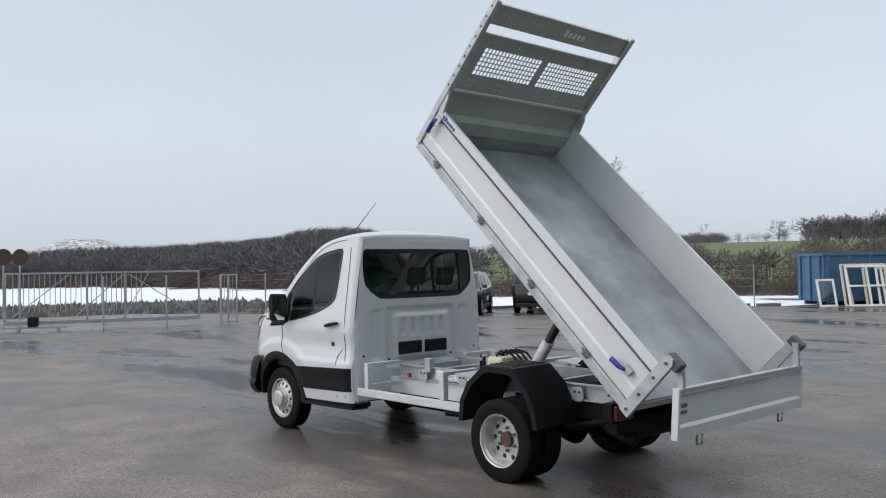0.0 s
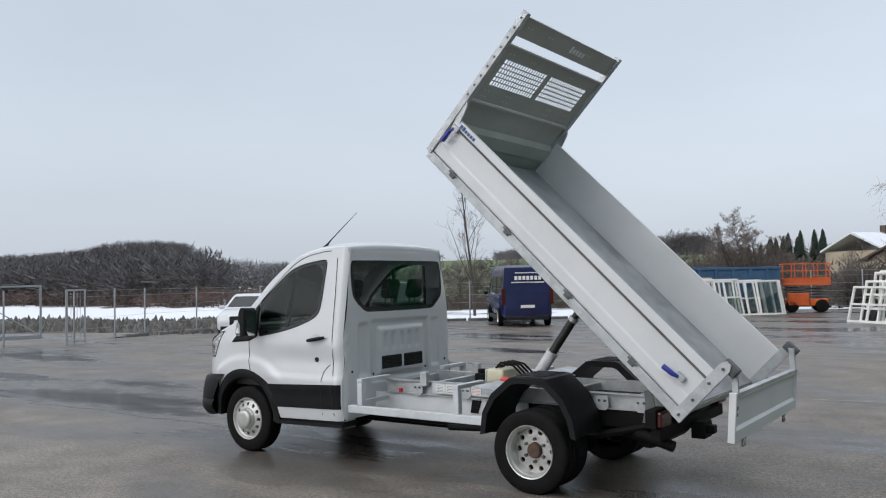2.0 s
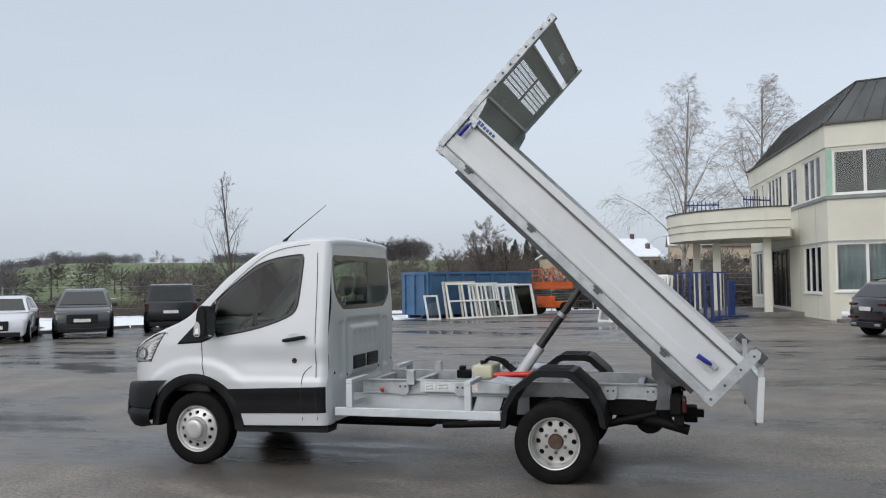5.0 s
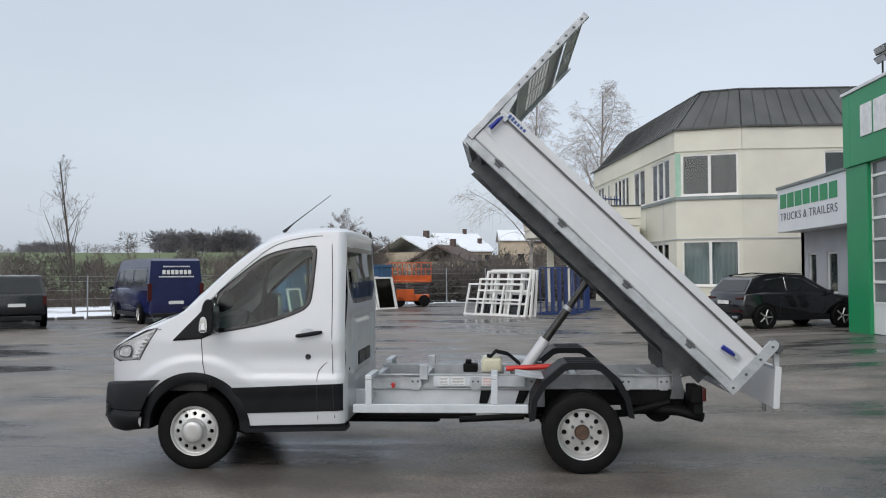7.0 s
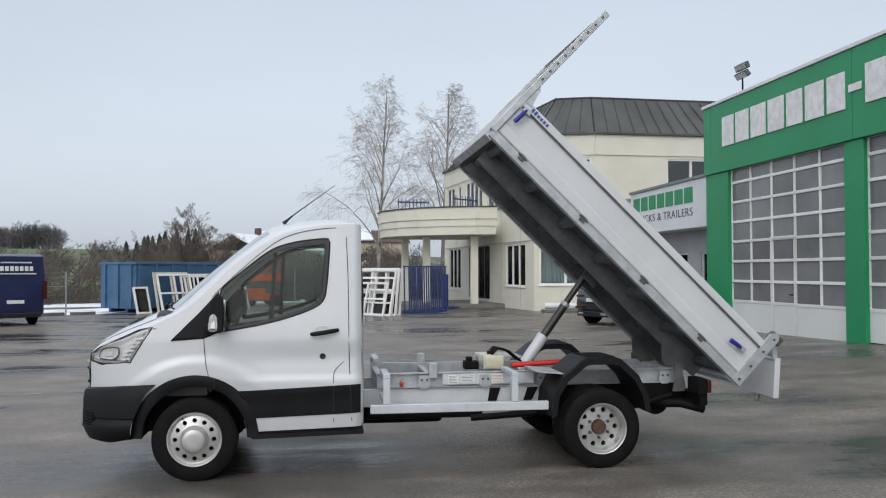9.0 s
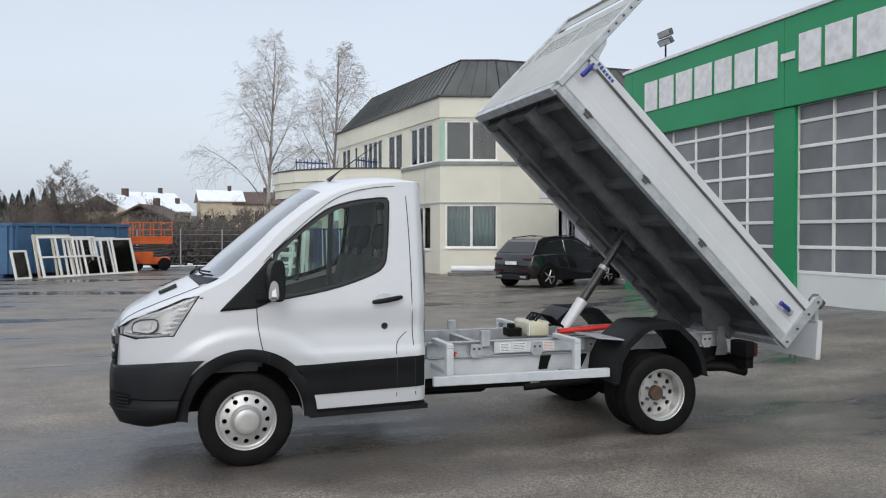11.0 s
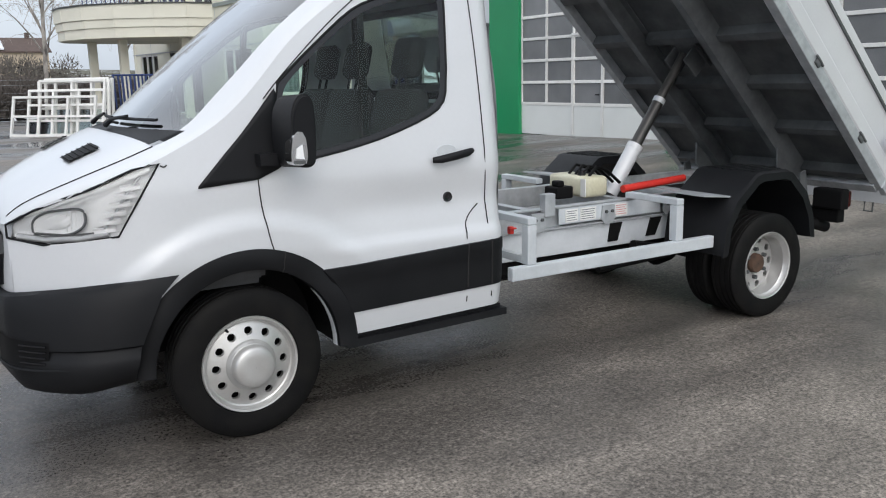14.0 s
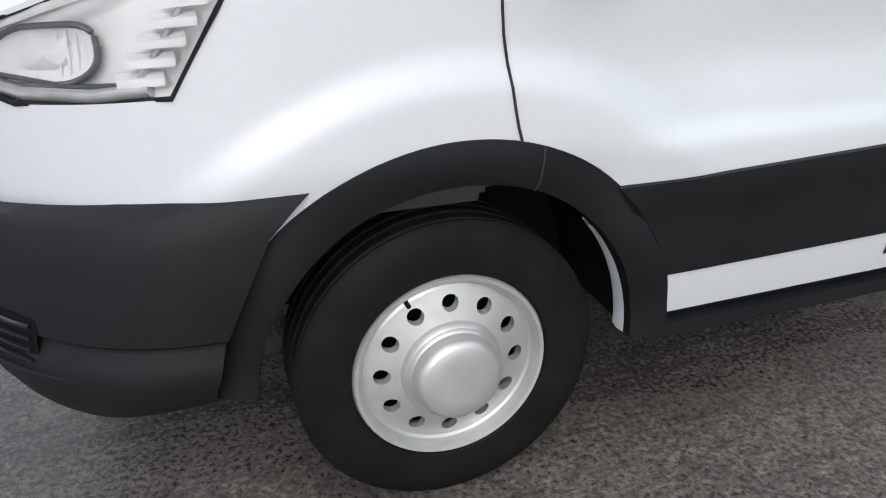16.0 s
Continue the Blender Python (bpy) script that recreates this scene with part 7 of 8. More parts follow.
crowns("meadow_hedge", "reddish brown bare hedge along the meadow's end", rows_, "hedge_brown", 60, 21, 0.7)
rows_ = []
for k in range(1250):
    az, r = rg.uniform(-46, -2), rg.uniform(232, 264)
    clump = any(lo < az < hi for lo, hi in ((-23, -16.5), (-31, -28), (-8.5, -3), (-44, -36)))
    if not clump and rg.random() < 0.90:
        continue
    a = radians(az)
    rows_.append((r * math.sin(a), r * math.cos(a), rg.choice((rg.uniform(3.0, 6.0), rg.uniform(5.0, 8.0), rg.uniform(7.0, 8.5))) if -25 < az < -16 else rg.uniform(2.0, 4.5)))
crowns("hilltop_wood", "bare trees along the top of the green slope", rows_, "wood_far", 130, 2, 0.50)
rows_ = []
for k in range(1100):
    az = rg.uniform(-47, 9)
    r = rg.uniform(43, 75) + (8 if az > -8 else 0)
    a = radians(az)
    rows_.append((r * math.sin(a), r * math.cos(a), rg.uniform(0.8, 2.6) * (1.0 if az > -10 else 0.75)))
crowns("scrub", "brown leafless scrub on the bank behind the yard", rows_, "shrub", 70, 3, 0.6)
rows_ = []
for k in range(210):
    az = rg.uniform(-46, 8)
    r = rg.uniform(62, 125)
    a = radians(az)
    rows_.append((r * math.sin(a), r * math.cos(a), rg.uniform(2.6, 5.2)))
crowns("slope_thicket", "bare grey-brown trees low on the green slope", rows_, "thicket", 150, 22, 0.42)
# brown hedge close behind the wire fence at the end of the yard
rows_ = []
for k in range(900):
    t = rg.random()
    x = -2.0 + 13.0 * t
    y = 45.0 + 1.5 * t + rg.uniform(0, 6.5)
    rows_.append((x, y, rg.uniform(1.9, 3.1)))
crowns("boundary_hedge", "dense brown bare hedge behind the yard's end fence", rows_, "hedge_grey", 100, 23, 0.5, 0.5)
for i in range(13):
    x, y = -25.5 + 0.75 * i + rg.uniform(-0.4, 0.4), 116 + rg.uniform(-4, 4)
    h_ = rg.uniform(5.2, 7.2) * (1.0 if i > 3 else 0.8)
    fir = thing("fir_tree", "dark green fir on the slope beyond the yard", "tree", (x, y, land(x, y) - 0.2), 0, "firs")
    bar(fir, "trunk", (0, 0, 0), (0, 0, h_ * 0.95), 0.09, "bark")
    verts, faces = [], []
    for k in range(260):
        t = (k + 0.5) / 260
        a = k * 2.4
        ln = (1 - t) ** 0.8 * h_ * 0.24 + 0.12
        z = h_ * (0.08 + 0.92 * t)
        ln *= rg.uniform(0.7, 1.15)
        dx, dy = math.cos(a), math.sin(a)
        b = len(verts)
        w = 0.14 + 0.16 * (1 - t)
        verts += [(0, 0, z + 0.12), (dx * ln * 0.6 - dy * w, dy * ln * 0.6 + dx * w, z - 0.12), (dx * ln * 0.6 + dy * w, dy * ln * 0.6 - dx * w, z - 0.12), (dx * ln, dy * ln, z - 0.22 * ln - 0.1), (dx * ln * 0.5, dy * ln * 0.5, z + 0.06)]
        faces += [(b, b + 1, b + 4), (b, b + 4, b + 2), (b + 1, b + 3, b + 4), (b + 4, b + 3, b + 2), (b, b + 2, b + 1), (b + 1, b + 2, b + 3)]
    pymesh("crown", verts, faces, "fir", fir)

# wire fence with steel posts at the end of the yard
ef = thing("end_fence", "grey wire fence with steel posts before the hedge", "fence", kind="structure")
ends = [(-2.6, 40.0), (-0.4, 41.6), (1.9, 43.0), (4.4, 43.6), (7.0, 44.0), (9.6, 44.3)]
for x, y in ends:
    bar(ef, "fence_post", (x, y, -0.1), (x, y, 2.0), 0.035, "fence_steel", 8)
for (x0, y0), (x1, y1) in zip(ends, ends[1:]):
    for z in (0.10, 0.5, 0.9, 1.3, 1.7, 1.95):
        bar(ef, "wire", (x0, y0, z), (x1, y1, z), 0.005, "fence_steel", 4)
# leftover foil, hoses and offcuts along the fence
rg2 = random.Random(51)
for k in range(14):
    t = rg2.random()
    x, y = -1.6 + 7.0 * t, 39.6 + 3.0 * t + rg2.uniform(-0.4, 0.2)
    bm = bmesh.new()
    w_ = rg2.uniform(0.25, 0.8)
    tube(bm, [(-w_, 0, 0.06), (-w_ * 0.3, rg2.uniform(-0.2, 0.2), 0.10), (w_ * 0.4, rg2.uniform(-0.2, 0.2), 0.07), (w_, 0.05, 0.05)], [0.04, 0.06, 0.06, 0.03], 6)
    o = part("offcut", bm, "sign_white" if k % 3 == 0 else "rubber", None, smooth=60)
    o.location, o.rotation_euler = (x, y, 0.0), (0, 0, rg2.uniform(0, 3))
    tagged(o, "white foil offcut on the asphalt by the fence" if k % 3 == 0 else "dark hose offcut on the asphalt by the fence", "offcut", "offcuts by the fence")

# snow-roofed houses on the slope
def house(x, y, w, d, h_, rz, rf):
    z = land(x, y) - 0.3
    hs = thing("house", "small rendered house with snow on its roof", "house", (x, y, z), rz, "village houses")
    part("wall", boxes([(-w / 2, w / 2, -d / 2, d / 2, 0, h_)]), "housewall", hs)
    bm = bmesh.new()
    prism(bm, [(-d / 2 - 0.4, h_ - 0.1), (0, h_ + d * 0.26), (d / 2 + 0.4, h_ - 0.1), (d / 2 + 0.4, h_ + 0.1), (0, h_ + d * 0.26 + 0.22), (-d / 2 - 0.4, h_ + 0.1)], -w / 2 - 0.4, w / 2 + 0.4, axis="x")
    r_ = part("roof", bm, rf, hs, "snow-covered roof")
    part("chimney", boxes([(w * 0.2, w * 0.2 + 0.6, -0.3, 0.3, h_ + d * 0.2, h_ + d * 0.26 + 1.0)]), "roof_tile", r_)
    for k in range(3):
        for zz in (1.0, 3.6):
            if zz + 1.2 < h_:
                wn_ = part("window", boxes([(-w / 2 + w * (k + 0.5) / 3 - 0.55, -w / 2 + w * (k + 0.5) / 3 + 0.55, -d / 2 - 0.03, -d / 2 - 0.002, zz, zz + 1.2)]), "gloss_black", hs)


house(-5.2, 141, 8, 7, 3.9, 25, "snow")
house(-1.9, 138, 5, 5, 2.8, 25, "snow")
house(6.2, 143, 7, 7, 4.6, 4, "snow")
house(12.2, 144, 8, 8, 4.2, 4, "roof_tile")
house(-7.2, 95, 7, 7, 4.0, 62, "snow")
house(-3.4, 92, 6, 7, 3.0, 70, "roof_tile")

# ---- container, stacked window frames, scissor lift ----
CA = math.degrees(math.atan2(0.773, 0.634))
cont = thing("roll_off_container", "faded blue steel roll-off container", "container", (-6.7, 29.1, 0.0), CA)
part("body", boxes([(0, 6.3, 0, 2.3, 0.15, 2.05)], 0.02), "blue_box", cont)
part("top_rail", boxes([(-0.06, 6.36, -0.06, 0.08, 2.052, 2.17), (-0.06, 6.36, 2.22, 2.36, 2.052, 2.17), (-0.06, 0.06, 0.08, 2.22, 2.052, 2.17)], 0.01), "blue_box", cont)
for k in range(7):
    part("rib", boxes([(0.1 + 0.9 * k, 0.24 + 0.9 * k, -0.08, -0.002, 0.15, 2.05)], 0.01), "blue_box", cont)
for k in range(3):
    part("end_rib", boxes([(-0.08, -0.002, 0.2 + 0.85 * k, 0.34 + 0.85 * k, 0.15, 2.05)], 0.01), "blue_box", cont)
part("skid", boxes([(0.0, 6.2, 0.5, 0.65, 0, 0.148), (0.0, 6.2, 1.6, 1.75, 0, 0.148)]), "blue_steel", cont)


def stacked_frame(x, y, rz, w, h_, lean, cols, rws, m_="pvc", glazed=0.0, group="window frames by the container"):
    """An empty window frame leaning back on its foot."""
    f_ = thing("window_frame", "white plastic window frame leaning in a stack" if m_ == "pvc" else "old beige window frame leaning in a stack", "window frame", (x, y, 0.0), rz, group)
    m = Matrix.Rotation(radians(-lean), 4, "X")
    t = 0.075
    part("outer_frame", boxes([(0, t, 0, 0.07, 0, h_), (w - t, w, 0, 0.07, 0, h_), (t, w - t, 0, 0.07, 0, t), (t, w - t, 0, 0.07, h_ - t, h_)], 0.0, m), m_, f_)
    for k in range(1, cols):
        c = w * k / cols
        part("mullion", boxes([(c - 0.04, c + 0.04, 0.002, 0.068, t, h_ - t)], 0.0, m), m_, f_)
    for k in range(1, rws):
        c = h_ * k / rws
        for i in range(cols):
            a, b = max(t, w * i / cols + 0.04), min(w - t, w * (i + 1) / cols - 0.04)
            part("transom", boxes([(a, b, 0.002, 0.068, c - 0.035, c + 0.035)], 0.0, m), m_, f_)
    if glazed:
        for i in range(cols):
            if rg.random() < glazed:
                a, b = max(t, w * i / cols + 0.04), min(w - t, w * (i + 1) / cols - 0.04)
                p = part("pane", boxes([(a, b, 0.03, 0.038, t, h_ / max(1, rws) - 0.04)], 0.0, m), "pane", f_)
                p.visible_shadow = False
    return f_


dirx, diry = 0.634, 0.773
px_, py_ = -6.9, 28.2
plan_ = [(0.15, 0.75, 1.15, 15, 1, 1, "pvc", 1.0), (1.15, 1.9, 1.75, 12, 2, 1, "beige_pvc", 0), (1.3, 1.8, 1.7, 15, 2, 2, "pvc", 0), (1.5, 1.6, 1.75, 18, 1, 1, "beige_pvc", 0), (2.6, 1.5, 1.6, 12, 2, 1, "pvc", 0.5), (2.8, 1.6, 1.7, 15, 2, 2, "pvc", 0.4), (3.9, 1.7, 1.55, 12, 2, 2, "pvc", 0.8), (4.2, 1.4, 1.65, 16, 3, 1, "pvc", 0.6), (5.2, 1.2, 1.6, 13, 1, 1, "pvc", 1.0), (5.6, 1.0, 1.6, 16, 2, 1, "pvc", 0.6)]
for k, (a, w, h_, lean, c, r_, m_, gz) in enumerate(plan_):
    o = 0.55 + 0.09 * (k % 3)
    stacked_frame(px_ + dirx * a + diry * o - 0.0, py_ + diry * a - dirx * o, CA + rg.uniform(-4, 4), w, h_, lean, c, r_, m_, gz)
# big stack by the entrance
ang = math.degrees(math.atan2(24.4 - 27.1, 3.7 - 1.23))
for k, (a, w, h_, lean, c, r_) in enumerate(((0.0, 3.3, 1.35, 14, 3, 2), (0.55, 3.0, 1.55, 12, 3, 3), (0.9, 2.6, 1.85, 10, 2, 1), (0.8, 2.8, 1.80, 8, 4, 2), (1.0, 2.5, 1.88, 6, 2, 2), (1.3, 2.3, 1.85, 5, 3, 1))):
    o = 0.13 * k
    ca, sa = math.cos(radians(ang)), math.sin(radians(ang))
    stacked_frame(1.23 + ca * a - sa * o, 27.0 + sa * a + ca * o, ang, w, h_, lean, c, r_, "pvc", 0.3, "window frames by the entrance")
for k in range(3):
    rk = thing("blue_rack", "blue painted steel transport rack", "rack", (4.35 + 0.25 * k, 25.2 + 0.55 * k, 0.05), ang + 60, "blue racks")
    part("base", boxes([(0, 1.5, 0, 0.06, 0.0, 0.08), (0, 1.5, 0.7, 0.76, 0.0, 0.08), (0, 0.06, 0.06, 0.70, 0.0, 0.08)]), "blue_steel", rk)
    for i in range(6):
        bar(rk, "upright", (0.05 + 0.28 * i, 0.03, 0.08), (0.05 + 0.28 * i, 0.12, 1.9), 0.03, "blue_steel", 6)
    bar(rk, "cross_bar", (0, 0.12, 1.88), (1.5, 0.12, 1.88), 0.03, "blue_steel", 6)

lift = thing("scissor_lift", "orange self-propelled scissor lift, lowered", "lift", (-1.95, 35.4, 0.0), 20)
part("chassis", boxes([(-0.95, 0.95, -0.5, 0.5, 0.28, 0.62)], 0.04), "orange", lift)
part("tool_box", boxes([(-0.85, 0.1, -0.62, -0.505, 0.30, 0.90)], 0.03), "orange", lift)
for x in (-0.65, 0.65):
    for y in (-0.52, 0.52):
        bm = bmesh.new()
        lathe(bm, [(0.001, -0.10), (0.20, -0.10), (0.29, -0.08), (0.30, 0), (0.29, 0.08), (0.001, 0.1)], 22, Matrix.Translation((x, y, 0.30)))
        part("wheel", bm, "rubber", lift, smooth=40)
for k in range(4):
    z = 0.66 + 0.13 * k
    bar(lift, "scissor_arm", (-0.85, -0.40, z), (0.85, -0.40, z + 0.12), 0.035, "galv_dark")
    bar(lift, "scissor_arm", (-0.85, 0.40, z + 0.12), (0.85, 0.40, z), 0.035, "galv_dark")
part("platform", boxes([(-1.05, 1.05, -0.55, 0.55, 1.26, 1.36)], 0.01), "orange", lift)
for x in (-1.03, -0.5, 0.0, 0.5, 1.03):
    for y in (-0.53, 0.53):
        bar(lift, "rail_post", (x, y, 1.36), (x, y, 2.28), 0.022, "orange")
for z in (1.60, 1.95, 2.28):
    for y in (-0.53, 0.53):
        bar(lift, "guard_rail", (-1.03, y, z), (1.03, y, z), 0.022, "orange")
    for x in (-1.03, 1.03):
        bar(lift, "guard_rail", (x, -0.53, z), (x, 0.53, z), 0.022, "orange")
part("mesh_infill", boxes([(-1.0, 1.0, -0.532, -0.528, 1.38, 1.58)]), "orange", lift)
part("control_box", boxes([(0.6, 0.85, -0.45, -0.2, 1.96, 2.2)], 0.02), "galv_dark", lift)


# ---- parked vehicles ----
M["car_glass"] = mat("dark_car_glass", (0.015, 0.018, 0.018), 0.04, scale=4)

def car_wheel(parent, x, y, r, rimm="silver"):
    w_ = new("wheel")
    w_.parent = parent
    w_.location = (x, y, r)
    w_.rotation_euler = (0, 0, 0 if y < 0 else math.pi)
    bm = bmesh.new()
    lathe(bm, [(r * 0.66, -0.10), (r * 0.92, -0.105), (r, -0.08), (r, 0.08), (r * 0.92, 0.1), (r * 0.3, 0.1)], 32)
    part("tyre", bm, "rubber", w_, smooth=40)
    bm = bmesh.new()
    lathe(bm, [(r * 0.67, -0.098), (r * 0.60, -0.06), (r * 0.20, -0.05), (r * 0.16, -0.075), (0.001, -0.078)], 32)
    part("rim", bm, "gloss_black" if rimm == "dark" else "silver", w_, smooth=30)
    for k in range(5):
        a = 2 * math.pi * k / 5
        bm = bmesh.new()
        tube(bm, [(0.03 * math.cos(a), -0.085, 0.03 * math.sin(a)), (r * 0.64 * math.cos(a), -0.092, r * 0.64 * math.sin(a))], 0.022, 5)
        part("spoke", bm, "silver", w_)


def car(name, label, at, rz, W, paint, body, cabin, side_glass, wheels, r, rear_lamps, front_lamps, rimm="silver", roof=None, grille_=None, plate_rear=True, tumble=0.24, trim="gloss_black"):
    c = thing(name, label, "van" if "van" in name else "car", at, rz)
    h_ = W / 2
    belt = min(z for _, z in cabin)
    topz = max(z for _, z in cabin)

    def yy(z):
        return h_ * (0.955 - tumble * max(0, (z - belt)) / max(0.1, topz - belt))
    bm = bmesh.new()
    loops = []
    for f, d_ in ((-1.0, -0.10), (-0.97, -0.035), (-0.90, 0.0), (0.90, 0.0), (0.97, -0.035), (1.0, -0.10)):
        loops.append([bm.verts.new((x, f * h_, z)) for x, z in grow(body, d_)])
    for p, q in zip(loops, loops[1:]):
        for i in range(len(p)):
            bm.faces.new((p[i], p[(i + 1) % len(p)], q[(i + 1) % len(p)], q[i]))
    bm.faces.new(loops[0])
    bm.faces.new(loops[-1][::-1])
    xs_ = [x for x, _ in body]
    x0, x1 = min(xs_), max(xs_)
    for v in bm.verts:
        e = max(0, (abs(v.co.x - (x0 + x1) / 2) - (x1 - x0) * 0.40) / ((x1 - x0) * 0.10))
        v.co.y *= 1 - 0.10 * min(1, e) ** 2
    part("body", bm, paint, c, "", 50)
    bm = bmesh.new()
    A = [bm.verts.new((x, -yy(z), z)) for x, z in cabin]
    B = [bm.verts.new((x, yy(z), z)) for x, z in cabin]
    bm.faces.new(A)
    bm.faces.new(B[::-1])
    for i in range(len(A)):
        j = (i + 1) % len(A)
        bm.faces.new((A[i], B[i], B[j], A[j]))
    bmesh.ops.bevel(bm, geom=[e for e in bm.edges if e.calc_face_angle(0) > 0.3 and (e.verts[0].co.z > belt + 0.05 or e.verts[1].co.z > belt + 0.05)], offset=0.04, segments=3, affect="EDGES")
    part("cabin", bm, paint, c, "", 40)
    for s in (1, -1):
        for poly in side_glass:
            bm = bmesh.new()
            bm.faces.new([bm.verts.new((x, -s * (yy(z) + 0.004), z)) for x, z in poly])
            thicken(part("side_window", bm, "car_glass", c), 0.006)
            bm = bmesh.new()
            tube(bm, [(x, -s * (yy(z) + 0.008), z) for x, z in poly[1:]], 0.010, 5)
            part("window_trim", bm, trim, c)
    # screens front and rear on the sloping ends of the cabin
    for (xa, za), (xb, zb), nm in ((cabin[0], cabin[1], "rear_screen"), (cabin[-1], cabin[-2], "windscreen")):
        if abs(za - zb) < 0.2 or ("van" in name and nm == "rear_screen"):
            continue
        bm = bmesh.new()
        o = -0.012 if nm == "rear_screen" else 0.012
        q = []
        for t, sgn in ((0.14, -1), (0.14, 1), (0.90, 1), (0.90, -1)):
            x, z = xa + (xb - xa) * t, za + (zb - za) * t
            q.append(bm.verts.new((x + o, sgn * (yy(z) - 0.09), z + 0.004)))
        bm.faces.new(q)
        thicken(part(nm, bm, "car_glass", c), 0.006)
    for x in wheels:
        for s in (1, -1):
            # near-black disc on the body side stands in for the wheel well's shade
            bm = bmesh.new()
            lathe(bm, [(0.001, 0), (r * 1.16, 0), (r * 1.16, 0.02)], 28, Matrix.Translation((x, -s * (h_ - 0.004) if s > 0 else h_ + 0.004, r + 0.02)))
            for v in bm.verts:
                v.co.y = -s * (h_ + 0.004) if abs(v.co.y) > h_ - 0.012 else v.co.y
            part("arch_shade", bm, "under", c)
            car_wheel(c, x, -s * (h_ - 0.07), r, rimm)
    for (x, y0, y1, z0, z1) in rear_lamps:
        for s in (1, -1):
            part("tail_lamp", boxes([(x - 0.03, x + 0.06, *sorted((s * y0, s * y1)), z0, z1)], 0.01), "red_lens", c)
    for (x, y0, y1, z0, z1) in front_lamps:
        for s in (1, -1):
            part("headlamp", boxes([(x - 0.06, x + 0.03, *sorted((s * y0, s * y1)), z0, z1)], 0.01), "chrome", c)
    if grille_:
        part("grille", boxes([(x1 - 0.05, x1 + 0.012, -grille_[0], grille_[0], grille_[1], grille_[2])], 0.02), "gloss_black", c)
        part("plate", boxes([(x1 + 0.013, x1 + 0.02, -0.26, 0.26, grille_[1] + 0.05, grille_[1] + 0.16)]), "sticker", c, "plain pale plate")
    if plate_rear:
        part("plate", boxes([(x0 - 0.02, x0 - 0.004, -0.26, 0.26, 0.72, 0.83)]), "sticker", c, "plain pale plate")
    part("bumper", boxes([(x1 - 0.12, x1 + 0.008, -h_ * 0.80, h_ * 0.80, 0.22, 0.36)], 0.02), "gloss_black", c)
    part("rear_bumper", boxes([(x0 - 0.008, x0 + 0.12, -h_ * 0.80, h_ * 0.80, 0.26, 0.42)], 0.02), "gloss_black", c)
    # sill trim, door gaps and handles
    for s in (1, -1):
        part("sill_trim", boxes([(wheels[0] + r * 1.25, wheels[1] - r * 1.25, *sorted((-s * (h_ - 0.05), -s * (h_ + 0.006))), 0.24, 0.40)], 0.015), "black", c)
        if "van" not in name:
            for gx in (wheels[0] + r * 1.5, -0.51, 0.80):
                bm = bmesh.new()
                tube(bm, [(gx, -s * (h_ + 0.001), 0.42), (gx, -s * (h_ + 0.001), belt - 0.14)], 0.006, 4)
                part("door_gap", bm, "seam", c)
            for gx in (-0.75, 0.35):
                bm = bmesh.new()
                tube(bm, [(gx, -s * (h_ + 0.012), belt - 0.16), (gx + 0.20, -s * (h_ + 0.012), belt - 0.15)], 0.013, 6)
                part("door_handle", bm, paint, c)
    for s in (1, -1):
        mx = cabin[-1][0] - 0.25
        part("door_mirror", boxes([(mx - 0.06, mx + 0.08, *sorted((s * (h_ - 0.02), s * (h_ + 0.17))), belt + 0.0, belt + 0.13)], 0.03), paint if "van" not in name else "black", c)
    return c


WAGON = [(-2.30, 0.30), (-2.35, 0.60), (-2.30, 0.95), (-1.2, 0.98), (0.9, 0.95), (2.05, 0.80), (2.28, 0.66), (2.33, 0.45), (2.28, 0.22), (-2.2, 0.22)]
car("white_estate_car", "white estate car parked nose-on at the fence", (-17.0, 14.6, 0), math.degrees(math.atan2(-0.80, 0.60)), 1.84, "white", WAGON,
    [(-2.25, 0.93), (-1.75, 1.38), (-0.2, 1.46), (0.35, 1.40), (1.15, 0.93)], [[(-1.85, 1.0), (-1.6, 1.32), (-0.5, 1.39), (-0.5, 1.0)], [(-0.42, 1.0), (-0.42, 1.39), (0.25, 1.34), (0.85, 1.0)]], (-1.42, 1.42), 0.33,
    [(-2.30, 0.45, 0.88, 0.72, 0.90)], [(2.14, 0.52, 0.84, 0.62, 0.74)], grille_=(0.42, 0.40, 0.70))
SUVB = [(-2.25, 0.34), (-2.32, 0.70), (-2.22, 1.08), (-1.2, 1.08), (1.0, 1.04), (2.00, 0.94), (2.22, 0.78), (2.26, 0.50), (2.2, 0.27), (-2.15, 0.30)]
SUVC = [(-2.20, 1.05), (-1.94, 1.50), (-1.45, 1.61), (-0.6, 1.65), (0.2, 1.60), (1.15, 1.03)]
SUVG = [[(-1.86, 1.14), (-1.62, 1.44), (-0.55, 1.54), (-0.55, 1.12)], [(-0.47, 1.12), (-0.47, 1.54), (0.12, 1.51), (0.75, 1.10)]]
car("dark_suv", "dark grey sport utility car parked by the fence", (-15.9, 17.2, 0), math.degrees(math.atan2(-0.80, 0.60)), 1.84, "darkcar", SUVB, SUVC, SUVG, (-1.36, 1.36), 0.35,
    [(-2.24, 0.5, 0.86, 0.85, 1.02)], [(2.06, 0.5, 0.84, 0.74, 0.88)], grille_=(0.48, 0.50, 0.82))
BLKB = [(-2.02, 0.34), (-2.12, 0.62), (-2.08, 0.84), (-1.98, 1.06), (-1.2, 1.08), (1.0, 1.02), (1.85, 0.92), (2.10, 0.76), (2.14, 0.50), (2.08, 0.27), (-1.95, 0.30)]
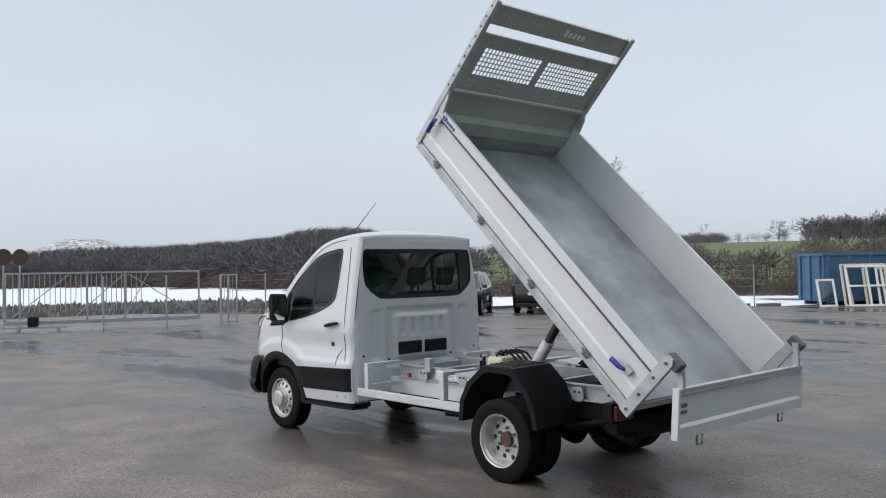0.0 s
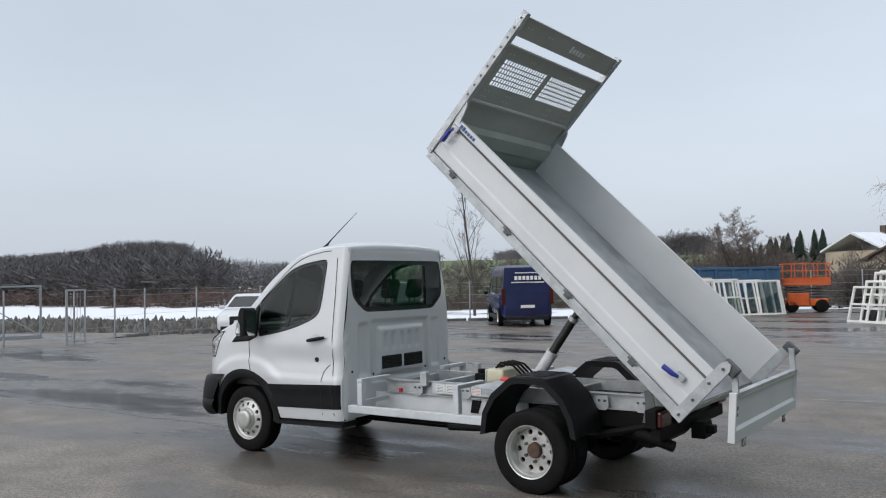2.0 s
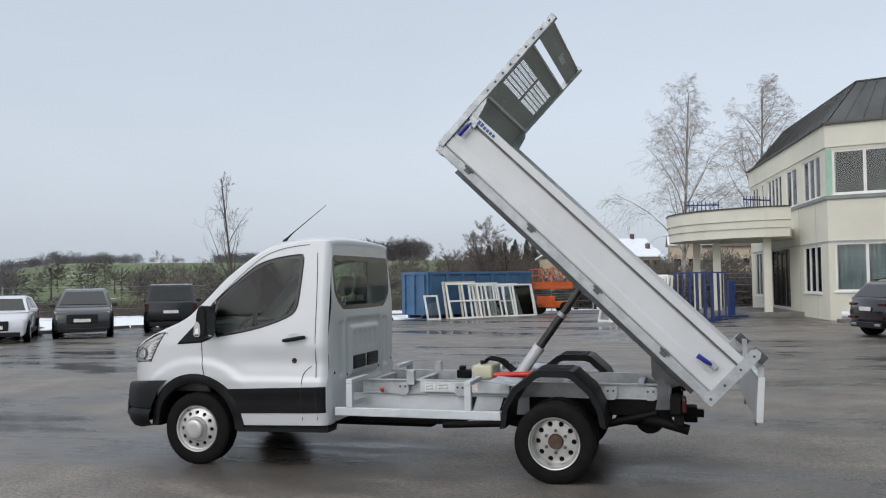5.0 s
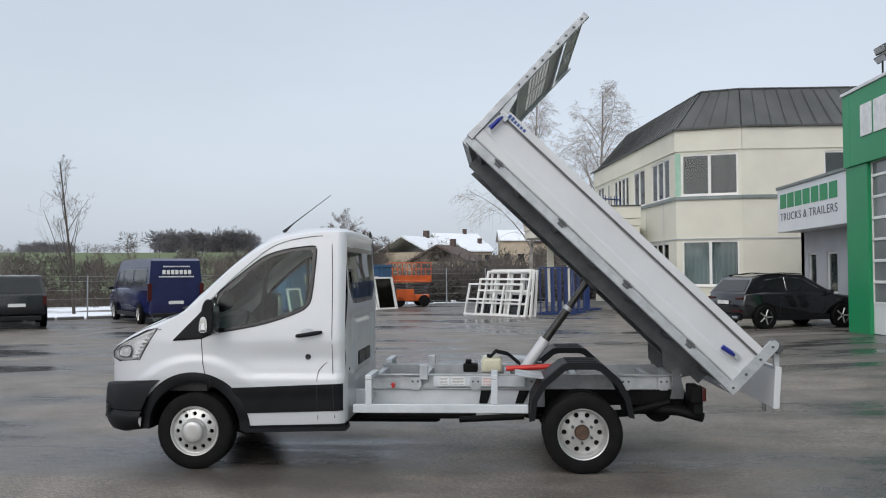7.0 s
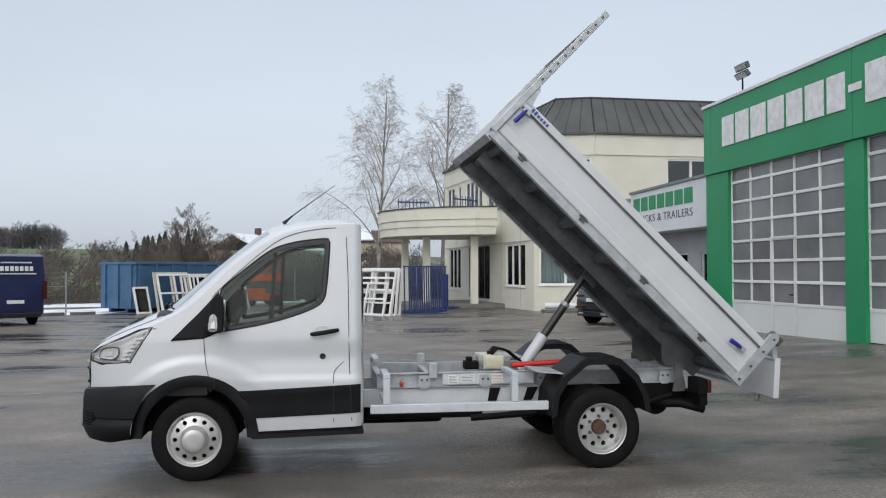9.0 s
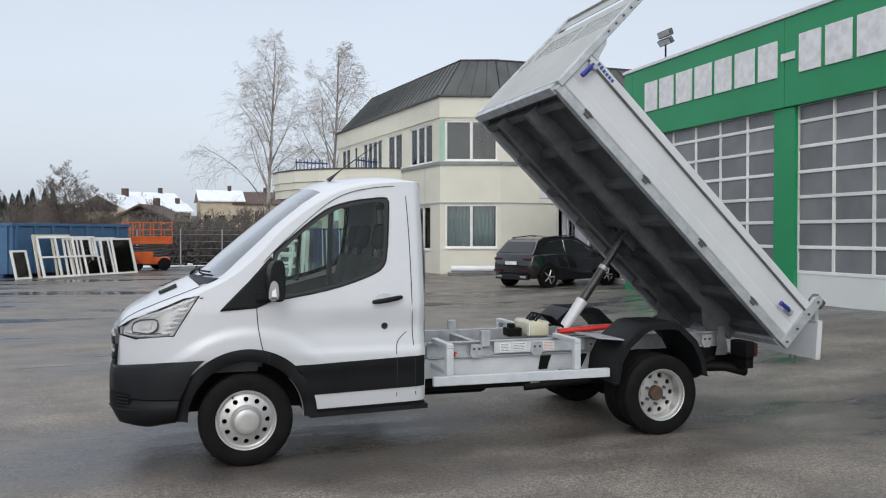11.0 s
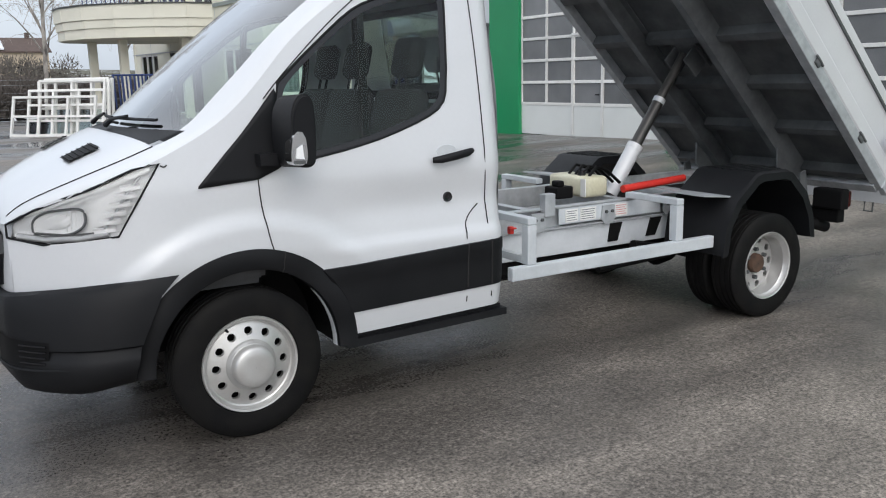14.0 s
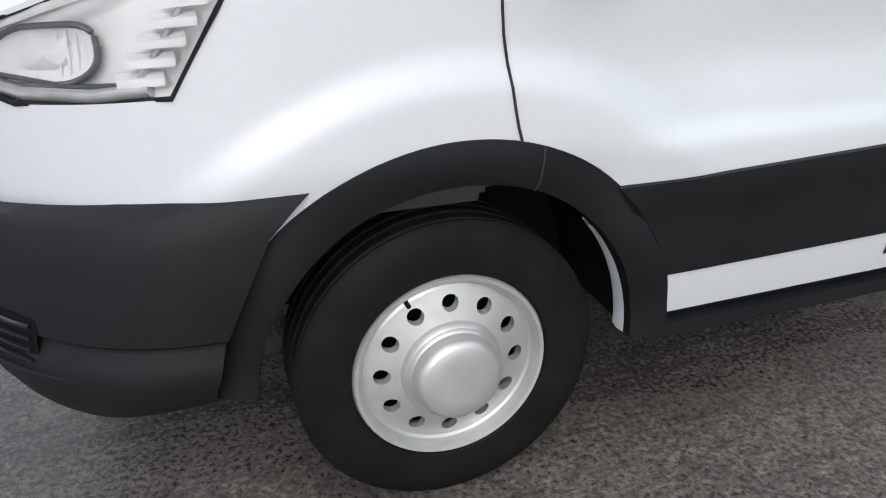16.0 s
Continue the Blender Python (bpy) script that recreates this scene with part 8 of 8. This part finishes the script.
BLKC = [(-2.00, 1.03), (-1.62, 1.47), (-1.30, 1.56), (-0.6, 1.60), (0.15, 1.56), (1.12, 1.00)]
BLKG = [[(-1.50, 1.18), (-1.22, 1.42), (-0.55, 1.50), (-0.55, 1.12)], [(-0.47, 1.12), (-0.47, 1.50), (0.08, 1.46), (0.70, 1.09)]]
blk = car("black_suv", "glossy black sport utility car parked by the workshop", (11.38, 17.80, 0.06), 21, 1.80, "blackcar", BLKB, BLKC, BLKG, (-1.36, 1.36), 0.35,
          [(-2.05, 0.50, 0.82, 0.86, 0.93)], [(2.06, 0.5, 0.84, 0.74, 0.88)], "dark", trim="chrome")
for s in (1, -1):
    part("rear_reflector", boxes([(-2.135, -2.09, *sorted((s * 0.45, s * 0.80)), 0.50, 0.56)], 0.006), "red_lens", blk, "red bumper reflector")
    part("tail_pipe", boxes([(-2.14, -2.04, *sorted((s * 0.42, s * 0.66)), 0.31, 0.38)], 0.012), "chrome", blk)
    bm = bmesh.new()
    tube(bm, [(-1.45, -s * 0.66, 1.55), (-0.6, -s * 0.68, 1.625), (0.1, -s * 0.66, 1.59)], 0.018, 6)
    part("roof_rail", bm, "gloss_black", blk)
PICK = [(-2.65, 0.50), (-2.65, 0.80), (-2.62, 1.10), (-0.9, 1.12), (0.9, 1.10), (2.30, 1.02), (2.58, 0.85), (2.62, 0.52), (2.5, 0.38), (-2.55, 0.42)]
car("pickup_truck", "dark pickup truck with a hard canopy, seen from behind", (-14.6, 20.6, 0), math.degrees(math.atan2(0.84, -0.54)), 1.86, "darkcar", PICK,
    [(-2.6, 1.08), (-2.35, 1.74), (-0.6, 1.78), (0.5, 1.74), (1.35, 1.06)], [[(-2.2, 1.18), (-2.1, 1.62), (-0.95, 1.66), (-0.95, 1.18)], [(-0.8, 1.18), (-0.8, 1.66), (0.42, 1.62), (0.95, 1.16)]], (-1.6, 1.62), 0.39,
    [(-2.64, 0.78, 0.90, 0.78, 1.08)], [(2.45, 0.52, 0.86, 0.80, 0.95)], tumble=0.16)
VANB = [(-2.95, 0.42), (-2.98, 0.80), (-2.96, 1.30), (1.2, 1.30), (2.35, 1.18), (2.85, 0.95), (2.95, 0.55), (2.88, 0.30), (-2.9, 0.34)]
van = car("panel_van", "dark blue high-roof panel van parked at the yard's edge", (-10.46, 22.9, 0), math.degrees(math.atan2(0.79, -0.616)), 1.98, "navy", VANB,
          [(-2.96, 1.20), (-2.92, 2.24), (-2.75, 2.33), (0.9, 2.33), (1.35, 2.20), (2.30, 1.18)], [[(0.75, 1.34), (0.75, 1.92), (1.30, 1.90), (1.85, 1.32)], [(-0.75, 1.34), (-0.75, 1.95), (0.55, 1.95), (0.55, 1.34)], [(-2.55, 1.34), (-2.55, 1.95), (-0.95, 1.95), (-0.95, 1.34)]], (-1.85, 1.85), 0.35,
          [(-2.97, 0.84, 0.98, 0.85, 1.45)], [(2.72, 0.5, 0.9, 0.80, 1.0)], tumble=0.10)
for z, w, n_ in ((2.02, 0.95, 14), (1.77, 1.05, 7), (1.66, 1.25, 16)):
    for k in range(n_):
        hgt = 0.15 if n_ == 7 else 0.045
        a = -w / 2 + w * k / n_
        part("sign_bar", boxes([(-3.005, -2.998, a, a + w / n_ * 0.72, z, z + hgt)]), "letter", van, "plain pale sign bar")
